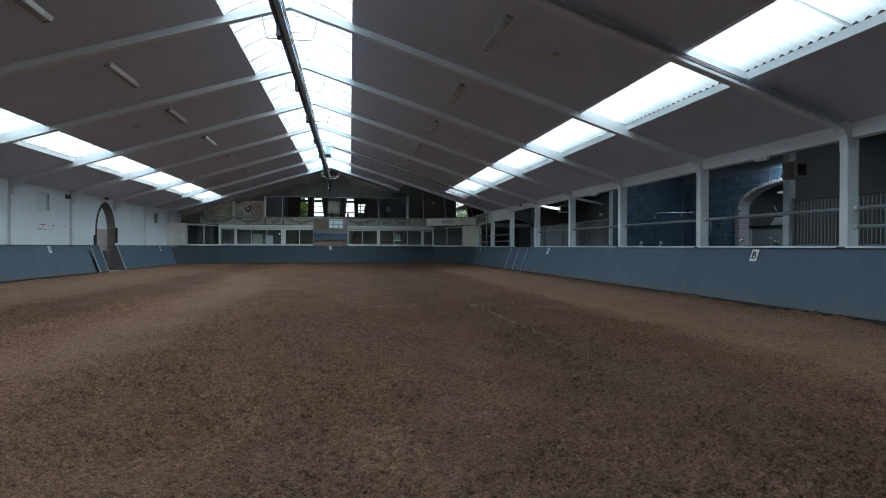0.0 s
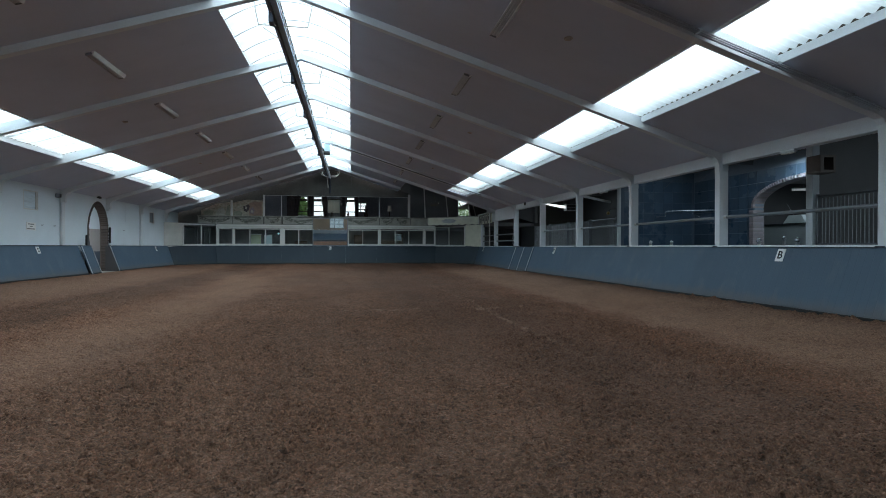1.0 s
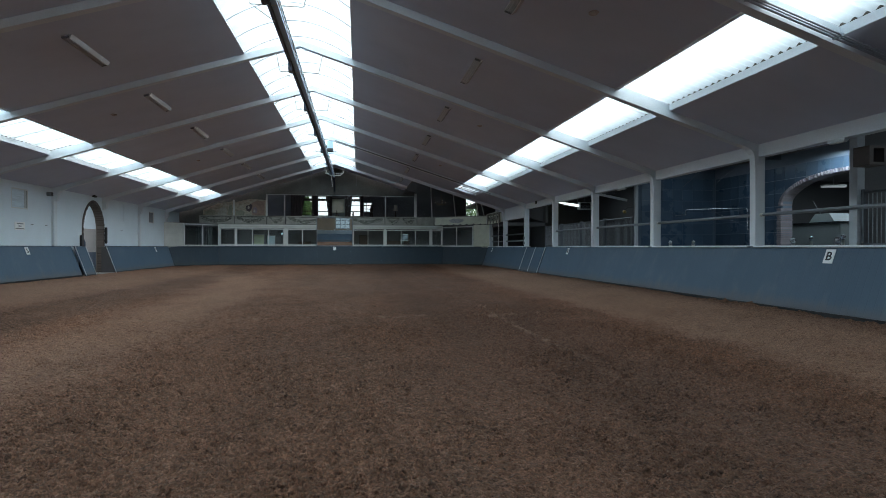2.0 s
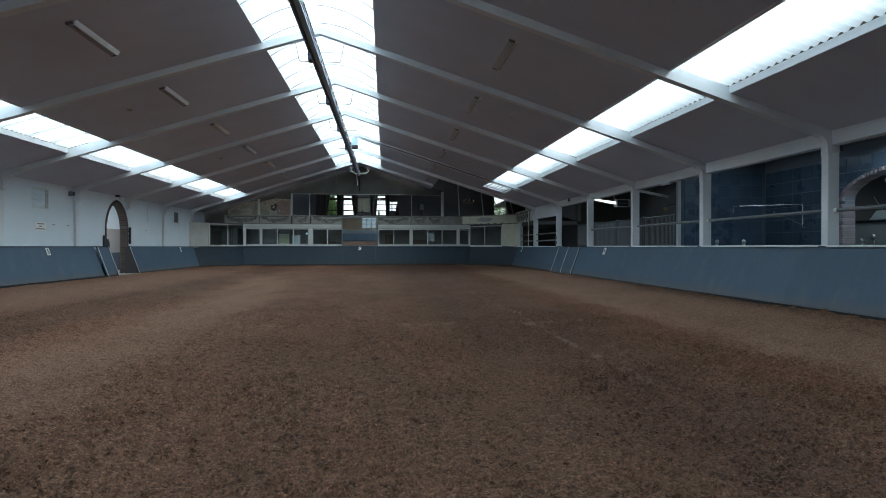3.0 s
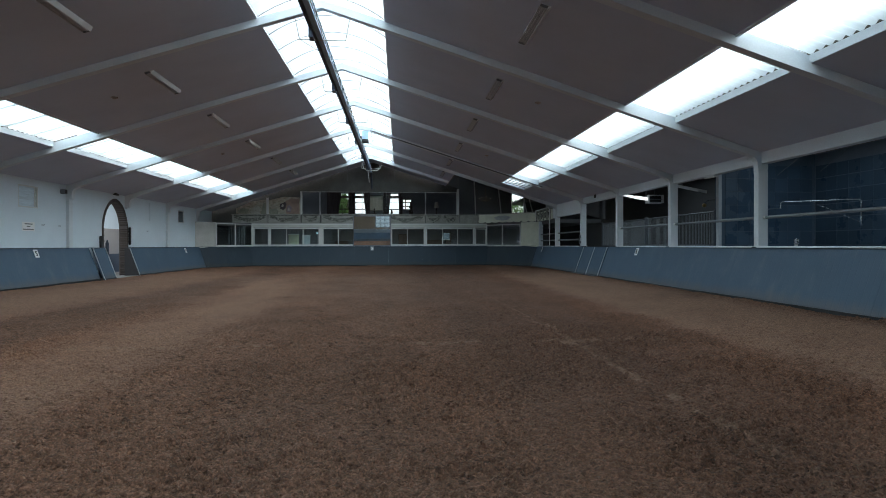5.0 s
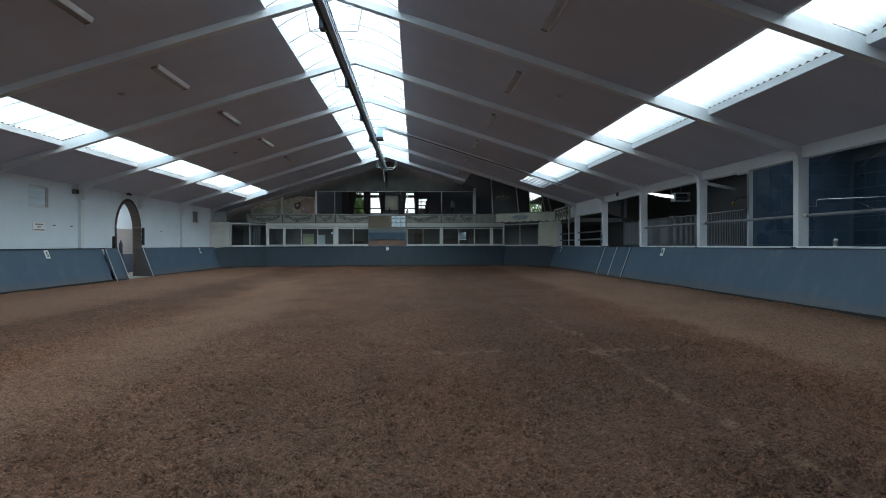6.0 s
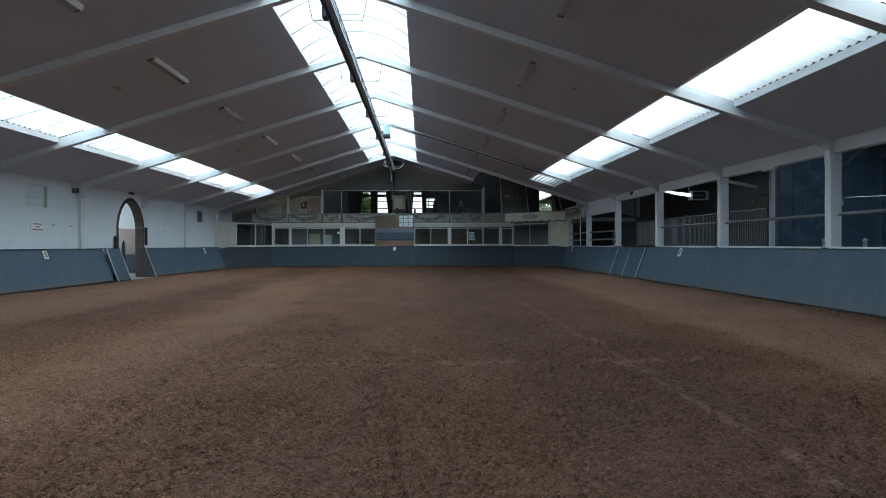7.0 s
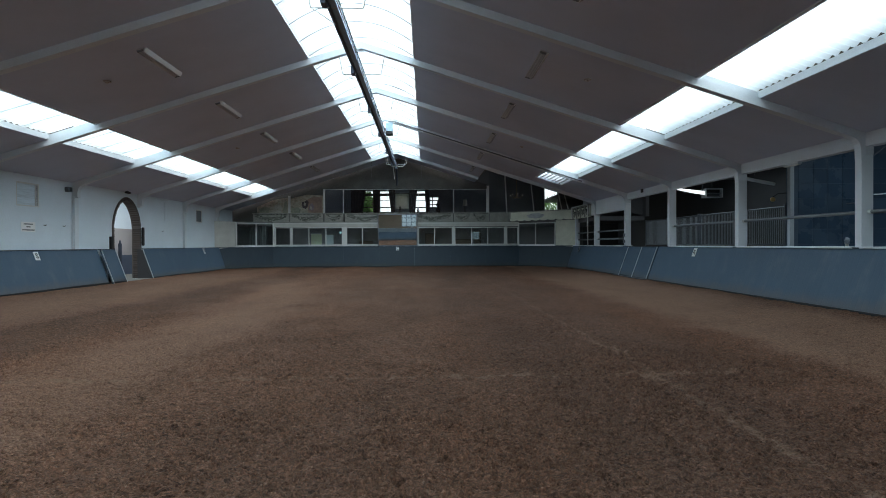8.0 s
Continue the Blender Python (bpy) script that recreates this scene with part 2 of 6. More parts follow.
CEILING = material("ceiling_boards", ceiling_build)
WHITE = painted("white_painted_concrete", (0.64, 0.68, 0.71), 0.62, grain=40, stain=1.1, vary=0.12)
WALLW = painted("white_wall_paint", (0.66, 0.735, 0.785), 0.75, grain=28, stain=0.7, vary=0.12, relief=0.25, depth=0.004)
FRAMEW = painted("white_window_frame", (0.60, 0.61, 0.59), 0.45, grain=50, stain=3, vary=0.1, relief=0.05)
GALV = painted("galvanised_steel", (0.42, 0.45, 0.48), 0.38, 0.85, grain=35, stain=9, vary=0.2, relief=0.06)
DULLSTEEL = painted("dull_grey_steel", (0.20, 0.215, 0.235), 0.45, 0.6, grain=40, stain=5, vary=0.2, relief=0.06)
DARKSTEEL = painted("dark_blue_steel", (0.045, 0.055, 0.075), 0.42, 0.5, grain=30, stain=4, vary=0.25, relief=0.05)
# plate colour; on the rail, the sky's reflection is put into this paint
RAILBLUE = painted("pale_blue_plate_and_sheen", (0.42, 0.58, 0.74), 0.4, 0.0, grain=30, stain=4, vary=0.2, relief=0.05)
EDGEPAINT = painted("pale_zinc_edge", (0.52, 0.55, 0.57), 0.5, 0.0, grain=35, stain=9, vary=0.25, relief=0.06)
BARPAINT = painted("grey_bar_paint", (0.34, 0.36, 0.38), 0.5, 0.0, grain=35, stain=6, vary=0.2, relief=0.05)
LAMPGREY = painted("grey_lamp_enamel", (0.50, 0.50, 0.52), 0.5, 0.0, grain=50, stain=5, vary=0.12, relief=0.03)
# darker tone than DARKWALL, for the aisle and back room walls
AISLEWALL = painted("dark_side_room_wall", (0.085, 0.085, 0.088), 0.8, grain=30, stain=1.0, vary=0.3, relief=0.2)
BLACK = painted("black_plastic", (0.018, 0.018, 0.020), 0.5, grain=60, stain=6, vary=0.25, relief=0.08)
BRICK = painted("dark_brown_brick", (0.075, 0.058, 0.052), 0.85, grain=45, stain=5, vary=0.3, relief=0.5, depth=0.006, single=0.35)
MORTAR = painted("grey_mortar", (0.115, 0.102, 0.095), 0.9, grain=60, stain=4, vary=0.2, relief=0.4, depth=0.004)
PALEBRICK = painted("weathered_brick", (0.37, 0.325, 0.345), 0.85, grain=45, stain=5, vary=0.25, relief=0.5, depth=0.006, single=0.3)
TILE = painted("dark_blue_tile", (0.074, 0.125, 0.188), 0.28, grain=20, stain=0.8, vary=0.12, relief=0.03, single=0.18)
GROUT = painted("grey_blue_grout", (0.22, 0.27, 0.33), 0.8, grain=70, stain=3, vary=0.2)
# same grout on the less lit end wall, its shade put into the colour
GROUT_SHADED = painted("shaded_blue_grout", (0.115, 0.160, 0.215), 0.8, grain=70, stain=3, vary=0.2)
CONCRETE = painted("grey_concrete_floor", (0.20, 0.195, 0.185), 0.8, grain=30, stain=1.2, vary=0.25, relief=0.3, depth=0.004)
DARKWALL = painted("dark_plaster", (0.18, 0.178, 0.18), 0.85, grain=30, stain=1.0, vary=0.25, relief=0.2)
GABLE = painted("grey_gable_plaster", (0.125, 0.126, 0.118), 0.9, grain=25, stain=1.6, vary=0.5, relief=0.4, depth=0.006)
DOMEGREY = painted("brownish_fitting_plastic", (0.42, 0.38, 0.36), 0.6, grain=40, stain=6, vary=0.1)
BROWNWALL = painted("brown_plaster", (0.27, 0.205, 0.15), 0.85, grain=28, stain=0.9, vary=0.2, relief=0.3)
GREYDOOR = painted("grey_blue_door_paint", (0.24, 0.28, 0.31), 0.6, grain=30, stain=1.2, vary=0.15)
DARKWOOD = painted("dark_stained_wood", (0.060, 0.043, 0.032), 0.6, grain=30, stain=3, vary=0.35, relief=0.25, stretch=(1, 1, 0.15))
PARAPET = painted("stained_parapet_plaster", (0.30, 0.30, 0.27), 0.85, grain=14, stain=3.5, vary=0.45, relief=0.3)
BANDWHITE = painted("off_white_plaster", (0.50, 0.505, 0.47), 0.8, grain=30, stain=2.2, vary=0.25, relief=0.3)
BEIGE = painted("beige_plaster", (0.62, 0.63, 0.52), 0.8, grain=30, stain=2.2, vary=0.25, relief=0.3)
LILAC = painted("greyish_beige_wall", (0.40, 0.37, 0.36), 0.75, grain=30, stain=1.5, vary=0.12)
NAVY = painted("dark_blue_wall_paint", (0.075, 0.095, 0.135), 0.6, grain=30, stain=1.5, vary=0.15)
CURTAIN = painted("dark_curtain_cloth", (0.085, 0.062, 0.058), 0.95, grain=80, stain=4, vary=0.3)
PLATE = painted("white_sign_plate", (0.78, 0.79, 0.78), 0.4, grain=60, stain=5, vary=0.08, relief=0.03)
INK = painted("black_letter_paint", (0.015, 0.015, 0.017), 0.5, grain=60, stain=6, vary=0.2, relief=0.0)
GREYINK = painted("faded_print", (0.22, 0.22, 0.23), 0.7, grain=60, stain=6, vary=0.3, relief=0.0)
LAMPWHITE = painted("white_lamp_enamel", (0.86, 0.87, 0.87), 0.2, grain=50, stain=4, vary=0.05, relief=0.0)
_enamel = LAMPWHITE.node_tree.nodes["Principled BSDF"]
_enamel.inputs["Coat Weight"].default_value, _enamel.inputs["Coat Roughness"].default_value = 1.0, 0.08
CHROME = painted("bright_zinc_rail", (0.66, 0.70, 0.74), 0.25, 0.8, grain=30, stain=6, vary=0.15, relief=0.03)
TUBE = painted("unlit_lamp_tube", (0.62, 0.64, 0.65), 0.25, grain=60, stain=5, vary=0.06, relief=0.0)
DULLTUBE = painted("dusty_lamp_tube", (0.50, 0.50, 0.51), 0.4, grain=60, stain=5, vary=0.1, relief=0.0)
BRASS = painted("tarnished_brass", (0.42, 0.28, 0.12), 0.3, 0.9, grain=40, stain=8, vary=0.25, relief=0.05)


def leaf_build(nt, nodes, p, out):
    tl, mx = nodes.new("ShaderNodeBsdfTranslucent"), nodes.new("ShaderNodeMixShader")
    n = noise_node(nt, 3, 4, 0.65)
    c = ramp(nt, n, [(0.35, (0.065, 0.12, 0.04)), (0.65, (0.12, 0.20, 0.07))])
    link(nt, c, p.inputs["Base Color"])
    p.inputs["Roughness"].default_value = 0.5
    link(nt, blend(nt, 1.0, c, (2.3, 2.45, 2.3), "MULTIPLY"), tl.inputs["Color"])
    mx.inputs[0].default_value = 0.55
    link(nt, p.outputs[0], mx.inputs[1])
    link(nt, tl.outputs[0], mx.inputs[2])
    link(nt, mx.outputs[0], out.inputs["Surface"])


LEAF = material("green_leaves", leaf_build)
BARK = painted("brown_bark", (0.10, 0.075, 0.055), 0.95, grain=18, stain=3, vary=0.3, relief=0.7, depth=0.02, stretch=(1, 1, 0.3))
GRASS = painted("rough_grass", (0.07, 0.115, 0.035), 0.95, grain=12, stain=0.6, vary=0.4, relief=0.6, depth=0.03)
CUPWOOD = painted("brown_cabinet_wood", (0.12, 0.085, 0.06), 0.5, grain=30, stain=3, vary=0.3, relief=0.2, stretch=(1, 1, 0.15))
CREAM = painted("cream_fabric", (0.42, 0.38, 0.30), 0.9, grain=60, stain=3, vary=0.15)


def mural_build(nt, nodes, p, out):
    broad = noise_node(nt, 1.7, 5, 0.65, (1, 1, 1.3))
    mid = noise_node(nt, 4.5, 5, 0.7, (1, 1, 1.6), (2, 0, 5))
    c = ramp(nt, broad, [(0.3, (0.174, 0.143, 0.105)), (0.48, (0.453, 0.401, 0.310)), (0.62, (0.348, 0.355, 0.303)), (0.78, (0.558, 0.515, 0.408))])
    tint = noise_node(nt, 2.2, 3, 0.6, (1, 1, 0.7), (7, 0, 1))
    c = blend(nt, calc(nt, "MULTIPLY", span(nt, tint, 0.48, 0.62), 0.6), c, (0.323, 0.225, 0.192))
    c = blend(nt, 0.5, c, ramp(nt, mid, [(0.38, (0.114, 0.105, 0.078)), (0.52, (0.408, 0.369, 0.294)), (0.7, (0.544, 0.515, 0.440))]))
    link(nt, c, p.inputs["Base Color"])
    p.inputs["Roughness"].default_value = 0.85


def blind_build(nt, nodes, p, out):
    tl, mx = nodes.new("ShaderNodeBsdfTranslucent"), nodes.new("ShaderNodeMixShader")
    n = noise_node(nt, 6, 3, 0.6)
    link(nt, ramp(nt, n, [(0.3, (0.26, 0.255, 0.21)), (0.7, (0.34, 0.33, 0.28))]), tl.inputs["Color"])
    p.inputs["Base Color"].default_value = (0.45, 0.43, 0.36, 1)
    p.inputs["Roughness"].default_value = 0.9
    mx.inputs[0].default_value = 0.6
    link(nt, p.outputs[0], mx.inputs[1])
    link(nt, tl.outputs[0], mx.inputs[2])
    link(nt, mx.outputs[0], out.inputs["Surface"])


BLIND = material("cream_blind_cloth", blind_build)
# opaque pane colour with the glass's pale light and reflection put into it
PANELIGHT = painted("pale_pane_light", (0.58, 0.68, 0.74), 0.35, grain=8, stain=1.6, vary=0.35, relief=0.0, stretch=(1, 0.4, 4))
FILMDARK = painted("dull_window_film", (0.16, 0.19, 0.22), 0.3, grain=8, stain=3, vary=0.3, relief=0.0)
MURAL = material("faded_wall_painting", mural_build)


def swag_build(nt, nodes, p, out):
    n = noise_node(nt, 9, 4, 0.7)
    link(nt, ramp(nt, n, [(0.40, (0.075, 0.080, 0.070)), (0.54, (0.155, 0.158, 0.138)), (0.68, (0.29, 0.29, 0.26))]), p.inputs["Base Color"])
    p.inputs["Roughness"].default_value = 0.85


SWAG = material("painted_garland", swag_build)


def glass_build(tint, rough, ior=1.5):
    def build(nt, nodes, p, out):
        tr, gl, mx = nodes.new("ShaderNodeBsdfTransparent"), nodes.new("ShaderNodeBsdfGlossy"), nodes.new("ShaderNodeMixShader")
        fr = nodes.new("ShaderNodeFresnel")
        fr.inputs["IOR"].default_value = ior
        tr.inputs["Color"].default_value = (*tint, 1)
        gl.inputs["Roughness"].default_value = rough
        link(nt, fr.outputs[0], mx.inputs[0])
        link(nt, tr.outputs[0], mx.inputs[1])
        link(nt, gl.outputs[0], mx.inputs[2])
        link(nt, mx.outputs[0], out.inputs["Surface"])
        nodes.remove(p)
    return build


GLASS = material("window_glass", glass_build((0.84, 0.88, 0.88), 0.05, 1.9))
THIN = material("thin_clear_glass", glass_build((0.90, 0.92, 0.92), 0.08, 1.3))


def mirror_build(nt, nodes, p, out):
    p.inputs["Metallic"].default_value = 1.0
    p.inputs["Base Color"].default_value = (0.64, 0.68, 0.69, 1)
    link(nt, span(nt, noise_node(nt, 3, 3, 0.6), 0.4, 0.8, 0.01, 0.05), p.inputs["Roughness"])


MIRROR = material("mirror_glass", mirror_build)


def sheet_build(clear, pale=1.0):
    def build(nt, nodes, p, out):
        tr, tl, mx = nodes.new("ShaderNodeBsdfTransparent"), nodes.new("ShaderNodeBsdfTranslucent"), nodes.new("ShaderNodeMixShader")
        dirt = noise_node(nt, 2.2, 5, 0.65, (0.4, 3.0, 1))
        link(nt, ramp(nt, dirt, [(0.25, shade((0.493, 0.522, 0.529), pale)), (0.7, shade((0.623, 0.638, 0.638), pale))]), tr.inputs["Color"])
        link(nt, ramp(nt, dirt, [(0.25, shade((0.464, 0.493, 0.500), pale)), (0.7, shade((0.609, 0.623, 0.623), pale))]), tl.inputs["Color"])
        mx.inputs[0].default_value = 1 - clear
        link(nt, tr.outputs[0], mx.inputs[1])
        link(nt, tl.outputs[0], mx.inputs[2])
        link(nt, mx.outputs[0], out.inputs["Surface"])
        nodes.remove(p)
    return build


SHEET = material("translucent_roof_sheet", sheet_build(0.3))
# same sheet with its brightness toned down in colour, so the bars show
RIDGE_SHEET = material("toned_ridge_sheet", sheet_build(0.5, 0.93))
FROST = material("frosted_pane", sheet_build(0.15))


def glow(name, colour, strength, paint=0.8):
    def build(nt, nodes, p, out):
        p.inputs["Base Color"].default_value = (paint, paint, paint, 1)
        p.inputs["Emission Color"].default_value = (*colour, 1)
        p.inputs["Emission Strength"].default_value = strength
    return material(name, build)


LIT = glow("lit_lamp_tube", (0.85, 0.95, 1.0), 0.22, 0.25)
CANDLE = glow("lit_candle_bulb", (1.0, 0.86, 0.6), 2.0)
BRIGHTSHEET = glow("daylit_roof_window", (0.92, 0.97, 1.0), 1.2)


# ---------------------------------------------------------------- building helpers
def ob_from(name, bm, mat, smooth=False):
    me = bpy.data.meshes.new(name)
    bm.to_mesh(me)
    bm.free()
    if mat is not None:
        me.materials.append(mat)
    if smooth:
        me.polygons.foreach_set("use_smooth", [True] * len(me.polygons))
    return new(name, me)


def part(name, bm, mat, parent, label="", smooth=False):
    ob = ob_from(name, bm, mat, smooth)
    ob.parent = parent
    if parent is not None:
        if parent.parent is None:
            ob.matrix_parent_inverse = parent.matrix_basis.inverted()
    if label:
        tagged(ob, label)
    return ob


def thing(name, at, label, category, group="", kind=""):
    ob = new(name)
    ob.empty_display_size = 0.2
    ob.matrix_basis = Matrix.Translation(at)
    return tagged(ob, label, category, group, kind)


def structure(name, bm, mat, label="", category="", smooth=False):
    return tagged(ob_from(name, bm, mat, smooth), label, category or name.split("_")[0], "", "structure")


def box(bm, x0, x1, y0, y1, z0, z1, bevel=0.0):
    r = bmesh.ops.create_cube(bm, size=1.0)
    vs = r["verts"]
    bmesh.ops.transform(bm, verts=vs, matrix=Matrix.Translation(((x0 + x1) / 2, (y0 + y1) / 2, (z0 + z1) / 2)) @ Matrix.Diagonal((x1 - x0, y1 - y0, z1 - z0, 1)))
    if bevel:
        es = list({e for v in vs for e in v.link_edges})
        bmesh.ops.bevel(bm, geom=es, offset=bevel, segments=1, affect="EDGES", profile=0.5)
    return bm


def boxes(*dims, bevel=0.0):
    bm = bmesh.new()
    for d in dims:
        box(bm, *d, bevel=bevel)
    return bm


def rod(bm, a, b, r, seg=8, r2=None):
    a, b = Vector(a), Vector(b)
    d = b - a
    m = Matrix.Translation((a + b) / 2) @ d.to_track_quat("Z", "Y").to_matrix().to_4x4()
    bmesh.ops.create_cone(bm, cap_ends=True, segments=seg, radius1=r, radius2=r if r2 is None else r2, depth=d.length, matrix=m)
    return bm


def rods(pts, r, seg=8):
    bm = bmesh.new()
    for a, b in zip(pts, pts[1:]):
        rod(bm, a, b, r, seg)
    return bm


def bar(bm, a, b, w, h, up=(0, 0, 1)):
    """A straight bar of section w x h from a to b."""
    a, b = Vector(a), Vector(b)
    d = (b - a).normalized()
    s = d.cross(Vector(up)).normalized()
    u = s.cross(d)
    vs = [bm.verts.new(p + s * i * w / 2 + u * j * h / 2) for p in (a, b) for i, j in ((-1, -1), (1, -1), (1, 1), (-1, 1))]
    for q in ((3, 2, 1, 0), (4, 5, 6, 7), (0, 1, 5, 4), (1, 2, 6, 5), (2, 3, 7, 6), (3, 0, 4, 7)):
        bm.faces.new([vs[i] for i in q])
    return bm


def prism(bm, outline, holes, to3, depth):
    """A plate with holes: 2D loops, laid out by to3(u, v, w), w from 0 to depth."""
    layers = []
    for w in (0.0, depth):
        loops, edges = [], []
        for loop in (outline, *holes):
            vs = [bm.verts.new(to3(u, v, w)) for u, v in loop]
            loops.append(vs)
            edges += [bm.edges.new((a, b)) for a, b in zip(vs, vs[1:] + vs[:1])]
        bmesh.ops.triangle_fill(bm, use_beauty=True, use_dissolve=False, edges=edges)
        layers.append(loops)
    for la, lb in zip(*layers):
        n = len(la)
        for i in range(n):
            bm.faces.new((la[i], la[(i + 1) % n], lb[(i + 1) % n], lb[i]))
    bmesh.ops.recalc_face_normals(bm, faces=bm.faces[:])
    return bm


def rect(u0, u1, v0, v1):
    return [(u0, v0), (u1, v0), (u1, v1), (u0, v1)]


def letter_mesh(text, size):
    cu = bpy.data.curves.new("letter", "FONT")
    cu.body, cu.size, cu.extrude, cu.align_x, cu.align_y = text, size, 0.002, "CENTER", "CENTER"
    cu.offset = 0.004
    tmp = bpy.data.objects.new("letter_tmp", cu)
    scene.collection.objects.link(tmp)
    me = bpy.data.meshes.new_from_object(tmp.evaluated_get(bpy.context.evaluated_depsgraph_get()))
    bpy.data.objects.remove(tmp)
    bpy.data.curves.remove(cu)
    return me


# ---------------------------------------------------------------- ground
def value_noise(x, y, cell, seed):
    """Smooth lattice noise in 0..1 on arrays."""
    gx, gy = x / cell, y / cell
    ix, iy = np.floor(gx).astype(np.int64), np.floor(gy).astype(np.int64)
    fx, fy = gx - ix, gy - iy
    fx, fy = fx * fx * (3 - 2 * fx), fy * fy * (3 - 2 * fy)

    def h(a, b):
        n = (a * 374761393 + b * 668265263 + seed * 974711) & 0xFFFFFFFF
        n = ((n ^ (n >> 13)) * 1274126177) & 0xFFFFFFFF
        return ((n ^ (n >> 16)) & 0xFFFF) / 65535.0

    a, b, c, d = h(ix, iy), h(ix + 1, iy), h(ix, iy + 1), h(ix + 1, iy + 1)
    return (a * (1 - fx) + b * fx) * (1 - fy) + (c * (1 - fx) + d * fx) * fy


def clods(x, y, cell, share, seed, size):
    """Heights of loose round crumbs, one at most in each cell of a jittered lattice."""
    ix, iy = np.floor(x / cell).astype(np.int64), np.floor(y / cell).astype(np.int64)

    def h(a, b, s):
        n = (a * 374761393 + b * 668265263 + (seed + s) * 974711) & 0xFFFFFFFF
        n = ((n ^ (n >> 13)) * 1274126177) & 0xFFFFFFFF
        return ((n ^ (n >> 16)) & 0xFFFF) / 65535.0

    out = np.zeros_like(x)
    for di in (-1, 0, 1):
        for dj in (-1, 0, 1):
            a, b = ix + di, iy + dj
            r = size * (0.45 + 0.75 * h(a, b, 3)) * (h(a, b, 4) < share)
            dx, dy = x - (a + h(a, b, 1)) * cell, y - (b + h(a, b, 2)) * cell
            flat = 0.7 + 0.6 * h(a, b, 5)
            q = 1 - (dx * dx * flat + dy * dy / flat) / np.maximum(r * r, 1e-9)
            out = np.maximum(out, 0.95 * r * np.sqrt(np.clip(q, 0, 1)))
    return out


def steps(*spans):
    out = []
    for a, b, s in spans:
        out += list(np.arange(a, b - 1e-6, s))
    return np.array(out + [spans[-1][1]])


def sand_floor():
    xs = steps((-11.4, -8.0, 0.10), (-8.0, -5.6, 0.05), (-5.6, -3.6, 0.03), (-3.6, 4.6, 0.0195), (4.6, 6.2, 0.03), (6.2, 8.25, 0.06))
    ys = steps((-19.8, 2.4, 0.5), (2.4, 13.0, 0.0195), (13.0, 18.0, 0.045), (18.0, 24.0, 0.10), (24.0, 38.4, 0.2))
    gx, gy = np.meshgrid(xs, ys)
    fade = np.clip((20.0 - gy) / 7.0, 0.0, 1.0) * np.clip((gy - 1.9) / 0.5, 0.0, 1.0)
    z = np.zeros_like(gx)
    for cell, amp, seed in ((1.3, 0.035, 1), (0.55, 0.032, 2), (0.26, 0.026, 3), (0.12, 0.026, 4)):
        z += amp * (value_noise(gx, gy, cell, seed) - 0.5) * (fade if cell < 0.3 else np.clip(gy - 1.4, 0.0, 1.0))
    rough = 0.45 + 0.55 * np.clip((value_noise(gx, gy, 0.7, 21) - 0.25) * 2.2, 0, 1)
    dry = np.clip(np.minimum(np.abs(gx - 6.2) - 0.6, np.abs(gx + 3.75) - 0.3) / 0.8, 0.5, 1.0)
    z += (clods(gx, gy, 0.046, 0.75, 31, 0.027) + clods(gx, gy, 0.10, 0.3, 57, 0.05)) * fade * rough * dry
    z -= 0.75 * clods(gx, gy, 0.10, 0.6, 83, 0.042) * fade * rough * dry
    dent = value_noise(gx - 11, gy + 5, 0.17, 12)
    z -= 0.030 * np.clip(dent - 0.62, 0, 1) * 2.6 * fade

    def bank(d, reach, h):
        s = np.clip(1 - d / reach, 0, 1)
        return h * s * s * (3 - 2 * s)

    z += np.maximum.reduce([bank(8.0 - gx, 3.2, 0.165), bank(gx + 10.95, 3.6, 0.165), bank(38.05 - gy, 9.0, 0.165)])
    ny, nx = gx.shape
    me = bpy.data.meshes.new("ground")
    idx = np.arange(nx * ny).reshape(ny, nx)
    quads = np.stack([idx[:-1, :-1], idx[:-1, 1:], idx[1:, 1:], idx[1:, :-1]], -1).reshape(-1, 4)
    me.vertices.add(nx * ny)
    me.vertices.foreach_set("co", np.stack([gx, gy, z], -1).ravel())
    me.loops.add(quads.size)
    me.loops.foreach_set("vertex_index", quads.ravel())
    me.polygons.add(len(quads))
    me.polygons.foreach_set("loop_start", np.arange(0, quads.size, 4))
    me.polygons.foreach_set("loop_total", np.full(len(quads), 4))
    me.polygons.foreach_set("use_smooth", np.ones(len(quads), bool))
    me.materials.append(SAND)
    me.update()
    tagged(new("ground", me), "raked brown riding sand with hoof marks and pale dusty tracks", "sand floor", "", "structure")

    # loose crumbs of sand lying on it: uneven eight-sided lumps
    rng = np.random.default_rng(11)
    n = 110000
    px, py = rng.uniform(-8.5, 7.0, n), 2.5 + 23.5 * rng.uniform(0, 1, n) ** 1.5
    thick = value_noise(px, py, 0.45, 33)
    keep = rng.uniform(0, 1, n) < np.clip(0.25 + 1.5 * (thick - 0.25), 0.15, 1.0) * np.clip((26.0 - py) / 17.0, 0, 1) * np.clip(np.minimum(px + 8.5, 7.0 - px) / 2.5, 0, 1)
    px, py = px[keep], py[keep]
    n = len(px)
    pz = z[np.clip(np.searchsorted(ys, py), 0, ny - 1), np.clip(np.searchsorted(xs, px), 0, nx - 1)]
    r = 0.0055 + 0.0125 * rng.uniform(0, 1, n) ** 2.0
    turn = rng.uniform(0, 2 * math.pi, n)
    corners = []
    for k in range(4):
        a = turn + k * math.pi / 2 + rng.uniform(-0.4, 0.4, n)
        q = r * rng.uniform(0.75, 1.5, n)
